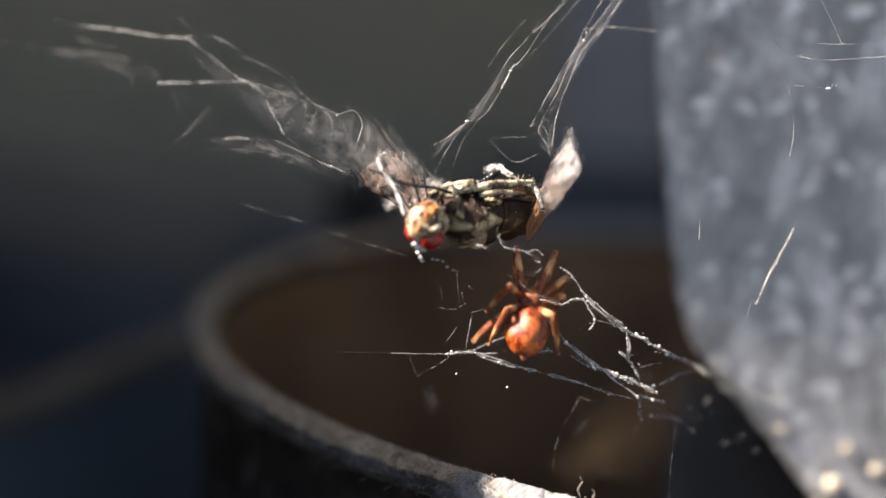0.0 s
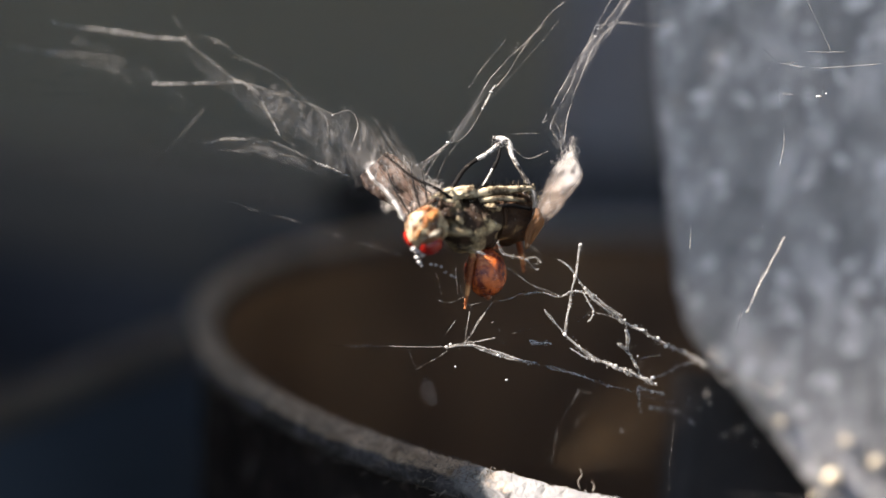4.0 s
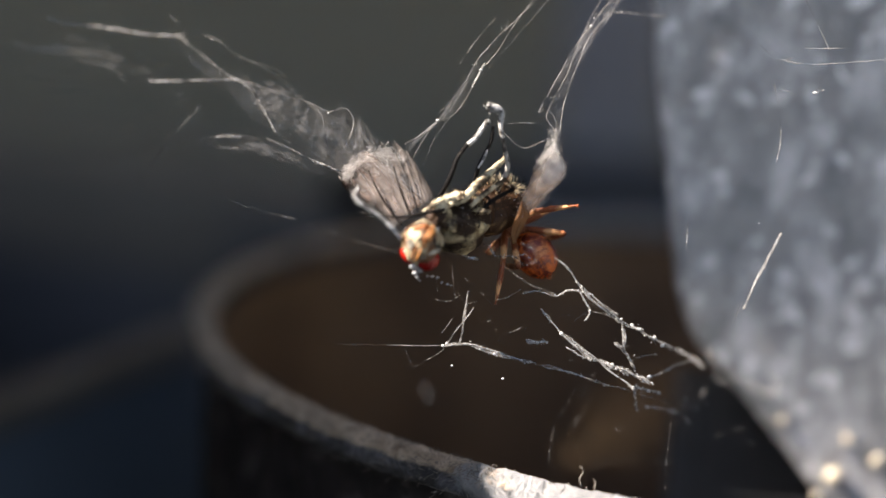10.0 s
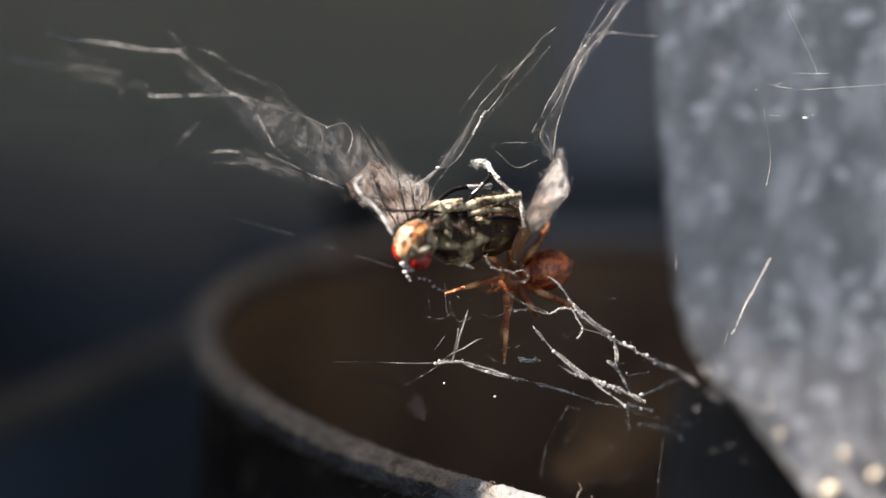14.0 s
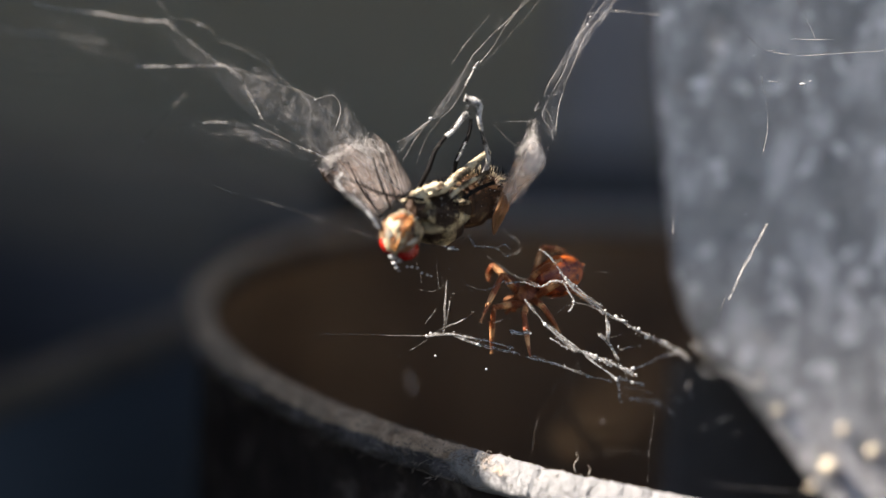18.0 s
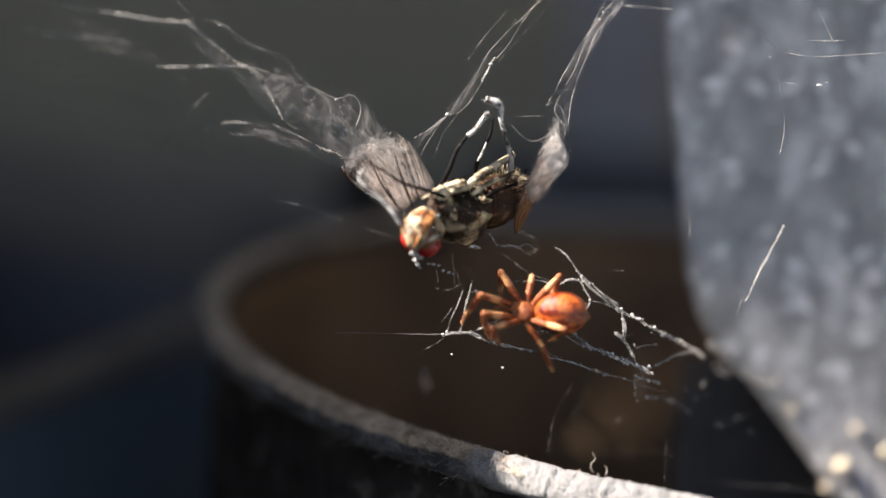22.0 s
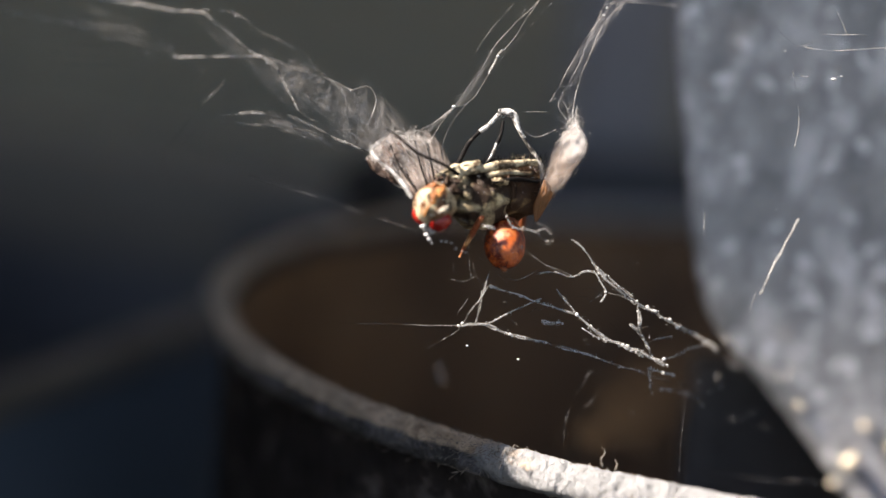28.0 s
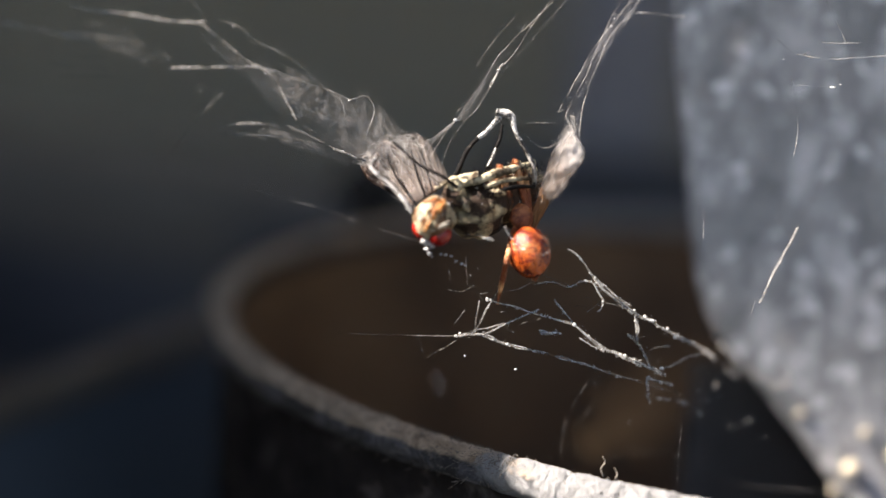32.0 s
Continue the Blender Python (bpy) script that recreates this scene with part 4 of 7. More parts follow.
def web_net():
    w = thing("spider_web", HUB, "coarse white web net tied to the edge of the zinc plate", "web", "stretches of web")
    strand(w, [(5.16, 0.00, 0.31), (5.51, 0.00, 0.02), (5.84, 0.00, -0.40), (6.17, 0.00, -0.92)], 0.040, 0.6)
    strand(w, [(6.17, 0.00, -0.92), (6.55, 0.00, -1.39), (7.09, 0.00, -1.77), (7.73, 0.50, -2.23), (8.25, 1.00, -2.55), (8.68, 1.00, -2.74)], 0.080, 0.6)
    strand(w, [(8.68, 1.00, -2.74), (9.14, 1.50, -3.05), (9.61, 2.00, -3.28), (10.29, 3.00, -3.64), (10.83, 4.00, -3.83)], 0.080, 0.6)
    strand(w, [(10.66, 4.00, -3.78), (11.29, 5.00, -4.08), (11.80, 6.00, -4.38), (12.25, 7.00, -4.74)], 0.060, 0.7)
    strand(w, [(6.27, 0.00, -0.97), (6.74, 0.00, -1.32), (7.26, 0.00, -1.79), (7.78, 0.50, -2.11)], 0.045, 0.7)
    strand(w, [(13.02, 11.00, -4.18), (13.47, 11.50, -4.66), (13.95, 12.00, -5.23), (14.66, 12.00, -5.66), (15.33, 12.00, -5.96), (15.98, 12.00, -6.42)], 0.090, 0.6)
    strand(w, [(15.77, 12.00, -6.26), (16.31, 12.00, -6.31), (16.50, 12.00, -5.88), (16.23, 12.00, -5.53)], 0.060, 0.5)
    strand(w, [(13.09, 10.00, -5.17), (13.41, 10.00, -5.59), (13.83, 10.00, -5.72)], 0.040, 0.5)
    strand(w, [(3.72, 0.00, -1.15), (4.43, 0.00, -1.08), (5.16, 0.00, -1.30), (5.65, 0.00, -1.06), (6.17, 0.00, -1.11)], 0.045, 0.8)
    strand(w, [(6.17, 0.00, -1.11), (6.41, 0.00, -1.58), (6.57, 0.00, -1.96), (6.36, 0.00, -2.33)], 0.045, 0.8)
    strand(w, [(6.57, 0.00, -1.91), (7.09, 0.00, -2.05), (7.49, 0.00, -2.21)], 0.026, 0.8)
    strand(w, [(4.55, 0.00, -1.84), (4.90, 0.00, -2.26), (5.37, 0.00, -2.83)], 0.050, 0.5)
    strand(w, [(5.37, 0.00, -2.83), (5.80, 0.00, -3.23), (6.27, 0.00, -3.60), (6.78, 0.00, -3.96), (7.28, 0.00, -4.15)], 0.068, 0.6)
    strand(w, [(7.21, 0.00, -4.12), (7.56, 0.00, -4.26), (8.01, 0.50, -4.43), (8.49, 1.00, -4.65), (8.87, 1.00, -4.82), (9.22, 1.50, -5.04)], 0.100, 0.6)
    strand(w, [(5.61, 0.00, -3.46), (6.08, 0.00, -3.75), (6.50, 0.00, -3.89), (6.93, 0.00, -4.00)], 0.045, 0.7)
    strand(w, [(8.01, 1.00, -2.50), (8.09, 1.00, -3.03), (8.06, 1.00, -3.55)], 0.060, 0.5)
    strand(w, [(7.73, 1.00, -3.32), (8.01, 1.00, -3.58), (8.33, 1.50, -3.96), (8.50, 1.50, -4.34)], 0.080, 0.7)
    strand(w, [(8.06, 1.00, -3.60), (8.40, 1.50, -4.10), (8.69, 2.00, -4.66), (9.08, 2.00, -4.93)], 0.055, 0.6)
    strand(w, [(8.40, 1.50, -4.10), (8.84, 2.00, -3.96), (9.68, 3.00, -3.89)], 0.034, 0.7)
    strand(w, [(9.08, 2.00, -4.90), (9.92, 3.00, -4.67), (10.83, 4.00, -4.38), (11.67, 6.00, -4.33)], 0.040, 0.8)
    strand(w, [(-4.57, 0.00, -3.18), (-3.39, 0.00, -3.23), (-1.98, 0.00, -3.27), (-0.57, 0.00, -3.30), (0.52, 0.00, -3.32)], 0.022, 0.8)
    strand(w, [(0.47, 0.00, -3.35), (0.94, 0.00, -3.25), (1.51, 0.00, -3.27)], 0.062, 0.5)
    strand(w, [(1.46, 0.00, -3.25), (1.93, 0.00, -3.42), (2.50, 0.00, -3.67)], 0.060, 0.5)
    strand(w, [(2.45, 0.00, -3.65), (3.44, 0.00, -3.89), (4.50, 0.00, -4.15), (5.59, 0.50, -4.50), (6.58, 1.00, -4.82), (7.46, 1.50, -5.14)], 0.056, 0.5)
    strand(w, [(7.46, 1.50, -5.14), (8.11, 2.00, -5.31), (8.95, 3.00, -5.65), (10.04, 4.00, -5.99), (11.80, 6.00, -6.51)], 0.036, 0.6)
    strand(w, [(8.60, 2.00, -5.22), (9.08, 2.00, -5.34), (9.72, 2.50, -5.59)], 0.075, 0.6)
    strand(w, [(8.64, 2.00, -5.17), (8.60, 2.00, -5.58), (8.80, 3.00, -6.33)], 0.050, 0.7)
    strand(w, [(9.37, 4.00, -6.26), (10.35, 4.50, -6.44), (10.96, 5.00, -6.71), (11.36, 5.00, -7.08)], 0.055, 0.6)
    strand(w, [(10.34, 3.00, -6.09), (10.12, 2.00, -6.98), (9.73, 0.00, -7.87), (9.51, -1.00, -9.28)], 0.007, 0.9)
    strand(w, [(6.06, 3.00, -5.35), (6.40, 3.00, -5.47), (6.79, 3.00, -5.57)], 0.012, 0.9)
    strand(w, [(6.16, 3.00, -5.38), (5.82, 3.00, -5.94), (5.43, 3.00, -6.62), (5.13, 3.00, -7.36), (4.96, 3.00, -8.53)], 0.007, 0.9)
    strand(w, [(8.61, 5.00, -8.23), (8.61, 4.00, -7.15), (8.75, 3.00, -6.33)], 0.008, 0.9)
    strand(w, [(12.97, 6.00, -7.88), (13.32, 6.00, -7.67), (13.73, 6.00, -7.39), (14.08, 6.00, -7.32)], 0.014, 0.8)
    strand(w, [(12.28, 8.00, -6.09), (12.44, 8.00, -5.78)], 0.030, 0.8)
    strand(w, [(1.20, 0.00, -3.18), (1.27, 0.00, -2.57), (1.39, 0.00, -1.86)], 0.026, 0.6)
    strand(w, [(-0.85, 0.00, -4.26), (-0.21, 0.00, -3.89), (0.45, 0.00, -3.46)], 0.008, 1.0)
    strand(w, [(-1.15, 0.00, -3.39), (-0.85, 0.00, -4.26)], 0.006)
    strand(w, [(12.74, 9.00, -10.51), (14.57, 9.00, -10.77), (16.14, 9.00, -10.88), (18.11, 9.00, -11.03)], 0.014, 1.0)
    strand(w, [(7.07, 7.00, -9.25), (8.86, 7.00, -8.89), (10.91, 7.00, -9.07)], 0.006, 0.6)
    strand(w, [(0.14, 0.00, -1.39), (0.66, 0.00, -1.46), (1.20, 0.00, -1.20)], 0.020, 0.9)
    strand(w, [(3.63, -2.00, 0.94), (4.18, -2.00, 0.67), (4.23, -2.00, 0.21), (3.77, -2.00, 0.07), (3.35, -2.00, 0.37)], 0.013, 0.4)
    strand(w, [(2.03, 0.00, -1.15), (2.85, 0.00, -1.39), (3.72, 0.00, -1.01)], 0.022)
    strand(w, [(2.93, -1.00, 0.02), (3.86, -1.00, -0.67), (5.09, 0.00, -1.20)], 0.020)
    # threads that the spider pulls about: each lies along +x from its knot
    pulled = []
    for knot, length, r in (((5.37, 0.0, -2.83), 3.75, 0.055), ((1.13, 0.0, -3.25), 2.25, 0.036), ((1.60, 0.0, -3.27), 2.5, 0.042), ((0.55, 0.0, -3.30), 1.95, 0.030)):
        ob = strand(w, [(0, 0, 0), (length * 0.4, 0, 0.02), (length, 0, 0)], r, 0.5, 0, "pulled_thread")
        pulled.append((ob, knot))
    for k in range(6):
        a = Vector((7.72, 3.00, -4.86)) + Vector((random.uniform(-3.0, 3.6), random.uniform(0, 4), random.uniform(-1.2, 1.0)))
        strand(w, [a, a + Vector((random.uniform(-0.3, 0.3), 0, -random.uniform(0.3, 1.0))), a + Vector((random.uniform(-0.8, 0.8), 0, -random.uniform(1.0, 2.4)))], random.uniform(0.003, 0.005), 0.9)
    for k in range(10):
        a = Vector((5.15, 1.00, -2.36)) + Vector((random.uniform(-3.5, 4.5), random.uniform(-0.5, 2), random.uniform(-1.6, 1.6)))
        strand(w, [a, a + Vector((random.uniform(0.2, 0.5), 0, random.uniform(-0.3, 0.2))), a + Vector((random.uniform(0.5, 1.0), 0, random.uniform(-0.6, 0.3)))], random.uniform(0.005, 0.009), 1.0)
    haze(w, [(-0.09, 0.00, 0.26), (2.73, 0.00, 0.49)], [(0.38, 0.00, -1.63), (4.15, 0.00, -1.39)], 8, 0.003, 0.2)
    crumbs(w, [(8.73, 1.00, -2.74), (9.80, 2.00, -3.48), (2.57, 0.00, -3.67), (5.37, 0.00, -2.85), (9.22, 2.00, -4.81), (7.78, 1.00, -4.39)], 0.085)
    strand(w, [(3.91, 0.00, -3.13), (4.29, 0.00, -3.20), (4.71, 0.00, -3.18)], 0.075, 0.5)
    crumbs(w, [(0.80, 0.00, -4.15), (2.92, 0.00, -4.71)], 0.045)
    # warm light glow inside the can, imitated by two thin tinted sheets
    veil(w, [(2.49, 8.00, -9.56), (6.12, 8.00, -6.45), (10.52, 8.00, -2.57)], [(5.60, 8.00, -10.34), (9.74, 8.00, -9.30), (13.11, 8.00, -5.16)], GLOW_VEIL, "glow_veil", 0.0, fade=1.3)
    veil(w, [(3.65, 5.00, -9.24), (5.66, 5.00, -7.48), (7.66, 5.00, -6.23)], [(5.91, 5.00, -9.74), (7.66, 5.00, -8.99), (9.16, 5.00, -7.48)], GLOW_VEIL, "glow_veil", 0.0, fade=1.3)
    bm = bmesh.new()
    blob(bm, (-0.35, 6.00, -5.67), (0.34, 0.2, 0.62), Euler((0, radians(-12), 0)), 14, 10, 0.3, 2.0)
    part("dust_clot", bm, CLOT, w, "faint brown clot of dust in the web")
    for x, y, e in ((0.38, 0.00, -2.80), (1.46, 0.00, -1.58), (2.17, 0.00, -0.68), (3.24, 1.00, -2.84), (2.29, 1.00, -2.36), (5.99, 1.00, -2.36), (6.82, 1.00, -3.20)):
        o = Vector((random.uniform(0.3, 0.9), random.uniform(-0.3, 0.3), random.uniform(-0.7, 0.7)))
        strand(w, [(x, y, e), Vector((x, y, e)) + o * 0.5 + Vector((0, 0, random.uniform(-0.2, 0.2))), Vector((x, y, e)) + o], 0.012, 1.0)
    crumbs(w, [(12.26, 6.00, -6.31), (13.11, 8.00, -7.88), (14.05, 9.00, -7.70), (11.16, 5.00, -5.98), (8.26, 6.00, -7.45), (14.70, 9.00, -8.36)], 0.03)
    return w, pulled


WEB_LEFT, WEB_TOP, WEB_ROPE, WEB_PLATE = web_left(), web_top(), web_rope(), web_plate()
WEB_NET, PULLED = web_net()

# ---- sun-catching grit along the plate's lower corner ----
GRIT = mottled("pale_grit", [(0.3, (0.62, 0.52, 0.34)), (0.7, (0.80, 0.74, 0.62))], 2000, 0.3, 0, 9000, 0.00002)
for (x, z), r in (((21.09, 111.29), 0.42), ((21.63, 113.20), 0.24), ((20.36, 110.10), 0.2), ((23.22, 112.19), 0.3), ((18.26, 113.99), 0.2)):
    bm = bmesh.new()
    blob(bm, (0, 0, 0), (r, r * 0.8, r), None, 14, 10, 0.35, 2.0)
    g = tagged(part("grit_grain", bm, GRIT), "pale sunlit grit grain stuck to the zinc plate", "grit", "grit on the plate")
    g.location = (x * MM, (93.5 - r * 0.6) * MM, z * MM)


# ---- dust fibres on the can's rim ----
def rim_fibres():
    bm = bmesh.new()
    for k in range(3600):
        a = math.radians(random.choice((random.uniform(170, 236), random.uniform(170, 236), random.uniform(170, 330))))
        r = CAN_R - 0.1 + random.uniform(-0.3, 0.85)
        p = Vector((CAN_X + r * math.cos(a), CAN_Y + r * math.sin(a), CAN_H + random.choice((random.uniform(-0.6, 0.4), random.uniform(-0.2, 0.4), random.uniform(-1.0, 0.3)))))
        d = Vector((math.cos(a), math.sin(a), random.uniform(-0.4, 0.9))) * random.uniform(0.08, 0.45)
        side = Vector((random.gauss(0, 0.25), random.gauss(0, 0.25), random.gauss(0, 0.15)))
        fat = random.choice((0.15, 0.2, 0.3, 0.3, 0.5))
        tube(bm, smooth_line([p, p + d * 0.5 + side * 0.3, p + d + side], 5), [0.05 * fat, 0.045 * fat, 0.035 * fat, 0.025 * fat, 0.016, 0.008], 4)
    for k in range(2600):
        a = math.radians(random.choice((random.uniform(185, 236), random.uniform(185, 236), random.uniform(185, 325))))
        t = random.uniform(-0.9, 2.6)
        q = random.uniform(0.012, 0.045)
        p = Vector((CAN_X + (CAN_R - 0.1 + 0.85 * math.cos(t)) * math.cos(a), CAN_Y + (CAN_R - 0.1 + 0.85 * math.cos(t)) * math.sin(a), CAN_H - 0.32 + 0.78 * math.sin(t) + 0.05))
        vs = [bm.verts.new(p + Vector((random.gauss(0, q), random.gauss(0, q), random.gauss(0, q) + 0.03))) for _ in range(4)]
        for tri in ((0, 1, 2), (0, 1, 3), (1, 2, 3), (0, 2, 3)):
            bm.faces.new([vs[i] for i in tri])
    tagged(part("rim_dust", bm, DUST, None), "dust fibres and rust flakes clinging to the can's rim", "dust", "", "stuff")


rim_fibres()
for (pts, r) in (([(6.36, -1.20, -9.07), (6.27, -1.20, -8.75), (6.45, -1.20, -8.47), (6.33, -1.20, -8.24)], 0.022), ([(6.87, -1.20, -9.17), (6.94, -1.20, -8.93), (6.82, -1.20, -8.75)], 0.024)):
    bm = bmesh.new()
    tube(bm, smooth_line(pts, 10), [r * (1.3 - 0.07 * i) for i in range(11)], 6)
    f = tagged(part("rim_curl", bm, DUST), "pale curled flake standing on the can's dusty rim", "flake", "curled flakes")
    f.matrix_basis = HUB


# ---- the fly, wrapped in silk, belly up ----


def hung(a, b, roll, turn=0.0, nod=0.0):
    """The fly's pose: a, b mm right and up of the web's middle, rolled in the web's plane."""
    return Matrix.Translation(MID + (RIGHT * a + UP * b) * MM) @ VIEW @ pose(0, 0, 0, nod, roll, turn)


def ball(parent, name, mat, c, r, turn=None, label="", rough=0.08, freq=2.0, taper=0.0, seg=32, rings=22):
    bm = bmesh.new()
    blob(bm, c, r, turn, seg, rings, rough, freq, taper)
    return part(name, bm, mat, parent, label)


def limb(parent, name, mat, pts, radii, label="", hairs=0, hair=0.10):
    n = 8 * (len(pts) - 1)
    line = smooth_line(pts, n)
    rr = [radii[0] + (radii[-1] - radii[0]) * i / n if len(radii) == 2 else
          radii[min(int(i / n * (len(radii) - 1)), len(radii) - 2)] * (1 - (i / n * (len(radii) - 1)) % 1) + radii[min(int(i / n * (len(radii) - 1)) + 1, len(radii) - 1)] * ((i / n * (len(radii) - 1)) % 1)
          for i in range(n + 1)]
    bm = bmesh.new()
    tube(bm, line, rr, 10)
    for k in range(hairs):
        i = random.randrange(1, n)
        d = Vector((random.gauss(0, 1), random.gauss(0, 1), random.gauss(0, 1))).normalized()
        q = line[i] + d * rr[i] * 0.9
        tube(bm, [q, q + d * hair * random.uniform(0.5, 1.2) + (line[i] - line[i - 1]).normalized() * hair * 0.5], [0.010, 0.003], 3)
    return part(name, bm, mat, parent, label)


def bristles(parent, c, r, turn, count, length, up, mat, name="bristles", thick=0.011):
    """Stiff hairs over the upper half of an ellipsoid."""
    bm = bmesh.new()
    for k in range(count):
        d = Vector((random.gauss(0, 1), random.gauss(0, 1), random.gauss(0, 1))).normalized()
        if d.dot(Vector(up)) < 0.15:
            d = -d
        p = Vector((d.x * r[0], d.y * r[1], d.z * r[2]))
        n = Vector((d.x / r[0], d.y / r[1], d.z / r[2])).normalized()
        if turn:
            p.rotate(turn)
            n.rotate(turn)
        p += Vector(c)
        lean = Vector((random.gauss(0, 0.35), random.gauss(0, 0.35), random.gauss(0, 0.35)))
        L = length * random.uniform(0.5, 1.2)
        tube(bm, [p - n * 0.03, p + n * L * 0.55 + lean * L * 0.2, p + n * L + lean * L * 0.6], [thick, thick * 0.7, thick * 0.25], 3)
    return tagged(part(name, bm, mat, parent, "stiff short bristles"), "", "", "", "stuff")


def membrane(parent, name, mat, outline, thick=0.05, puff=0.12, label=""):
    """A wing: a thin puckered blade filled between two edges."""
    ea, eb = outline
    n, mcount = 26, 12
    a, b = smooth_line(ea, n), smooth_line(eb, n)
    bm = bmesh.new()
    sheets = []
    for side in (-1, 1):
        rows = []
        for i in range(n + 1):
            row = []
            for j in range(mcount + 1):
                p = a[i].lerp(b[i], j / mcount)
                pleat = puff * noise.noise((j * 0.8, i * 0.12, 3.0)) + 0.5 * puff * noise.noise((j * 1.9, i * 0.3, 9.0))
                e = math.sin(math.pi * j / mcount) ** 0.5 * thick * side
                row.append(bm.verts.new(p + Vector((0, pleat + e, 0))))
            rows.append(row)
        for r0, r1 in zip(rows, rows[1:]):
            for j in range(mcount):
                bm.faces.new((r0[j], r0[j + 1], r1[j + 1], r1[j]))
        sheets.append(rows)
    for i in (0, n):
        for j in range(mcount):
            bm.faces.new((sheets[0][i][j], sheets[0][i][j + 1], sheets[1][i][j + 1], sheets[1][i][j]))
    bmesh.ops.remove_doubles(bm, verts=bm.verts, dist=1e-4)
    return part(name, bm, mat, parent, label)


def flecks(parent, hosts):
    """Specks of torn silk caught on the upturned body, in one mesh."""
    bm = bmesh.new()
    for c, r, turn, count in hosts:
        for k in range(count):
            d = Vector((random.gauss(0, 0.8), random.gauss(-0.3, 0.7), random.gauss(0.75, 0.45))).normalized()
            p = Vector((d.x * r[0], d.y * r[1], d.z * r[2]))
            if turn:
                p.rotate(turn)
            p += Vector(c)
            e = Vector((random.gauss(0, 1), random.gauss(0, 1), random.gauss(0, 1))).normalized() * random.uniform(0.03, 0.16)
            tube(bm, smooth_line([p - e * 0.5, p + d * 0.04, p + e * 0.5], 4), [0.004, 0.010, 0.016 * random.uniform(0.4, 1.3), 0.010, 0.004], 4)
    return tagged(part("silk_flecks", bm, SILK, parent, "specks of torn white silk"), "", "", "", "stuff")


def fly():
    f = thing("fly", hung(1.55, 2.14, 0), "dead grey fly with red eyes, hanging belly up, wrapped in silk", "fly")
    yaw = Euler((0, radians(-8), radians(28)))
    ball(f, "thorax", THORAX, (-0.28, 0.00, -0.24), (1.45, 1.12, 1.25), yaw, "dark thorax with pale dusted patches", 0.2, 2.3, 0, 48, 32)
    ball(f, "abdomen", ABDOMEN, (1.37, 1.10, 0.05), (1.50, 1.12, 1.08), yaw, "dark brown banded abdomen", 0.16, 2.3, 0.18, 48, 32)
    for k in range(4):
        x = 884 + 16 * k
        limb(f, "abdomen_band", ABDOMEN, [(Vector((0.00, 0.00, -0.00)) + Vector(((x - 850) / 42.45, 0.3 * k + 0.25, 0.98 - 0.05 * k))), Vector(((x - 842) / 42.45, 0.3 * k - 0.10, 0.55)), Vector(((x - 838) / 42.45, 0.3 * k - 0.20, -0.05)), Vector(((x - 842) / 42.45, 0.3 * k - 0.05, -0.6))], (0.06, 0.13, 0.12, 0.05), "", 20, 0.16)
    ball(f, "shoulder", THORAX, (-1.25, -0.90, 0.28), (0.46, 0.50, 0.60), yaw, "", 0.45, 2.4)
    ball(f, "breast_plate", PALE_LEG, (-0.66, -0.85, 1.04), (0.50, 0.40, 0.26), Euler((0, radians(-6), radians(20))), "pale dusted breast plate", 0.45, 2.2)
    ball(f, "breast_plate", PALE_LEG, (-1.32, -1.05, 0.80), (0.34, 0.26, 0.30), Euler((0, radians(40), 0)), "pale dusted breast plate", 0.45, 2.4)
    for p, r, lean in (((-0.19, -1.05, 0.24), (0.14, 0.12, 0.30), -28), ((-0.80, -1.20, -0.00), (0.20, 0.14, 0.28), -12), ((0.52, -0.85, 0.47), (0.34, 0.18, 0.12), 12), ((0.24, -1.02, -0.00), (0.16, 0.12, 0.20), -35)):
        ball(f, "hip_joint", HIP, p, r, Euler((0, radians(lean), radians(15))), "pale-dusted hip joint", 0.5, 2.2, 0, 22, 16)
    # head, its face turned down and towards the open front
    h = ball(f, "head", FACE, (-2.17, -1.75, -0.54), (0.88, 0.82, 0.92), Euler((0, radians(25), radians(20))), "pale cream face", 0.14, 2.2)
    ball(h, "eye", EYE_RED, (-1.96, -2.02, -1.18), (0.50, 0.42, 0.42), Euler((0, radians(-22), 0)), "deep red compound eye", 0, 1)
    ball(h, "eye", EYE_RED, (-2.76, -1.84, -1.00), (0.25, 0.40, 0.42), Euler((0, radians(-35), 0)), "deep red compound eye", 0, 1)
    ball(h, "brow", ORANGE, (-1.98, -2.33, -0.05), (0.20, 0.14, 0.36), Euler((radians(-20), radians(30), 0)), "orange brow stripe", 0.4, 2.5)
    ball(h, "brow", ORANGE, (-2.22, -2.50, -0.28), (0.15, 0.10, 0.28), Euler((0, radians(10), 0)), "orange brow stripe", 0.4, 2.5)
    ball(h, "brow", ORANGE, (-2.25, -2.12, 0.22), (0.32, 0.20, 0.13), Euler((0, radians(-15), 0)), "orange brow stripe", 0.4, 2.5)
    ball(h, "cheek", SILVER, (-1.95, -2.42, -0.78), (0.46, 0.12, 0.12), Euler((0, radians(-24), 0)), "silvery cheek", 0.2, 3)
    ball(h, "cheek", SILVER, (-2.66, -2.34, -0.52), (0.18, 0.14, 0.42), Euler((0, radians(-25), 0)), "silvery cheek", 0.2, 3)
    limb(h, "face_line", ORANGE, [(-2.45, -2.55, -0.24), (-2.64, -2.62, -0.57), (-2.71, -2.55, -0.90)], (0.02, 0.045, 0.02), "brown face line")
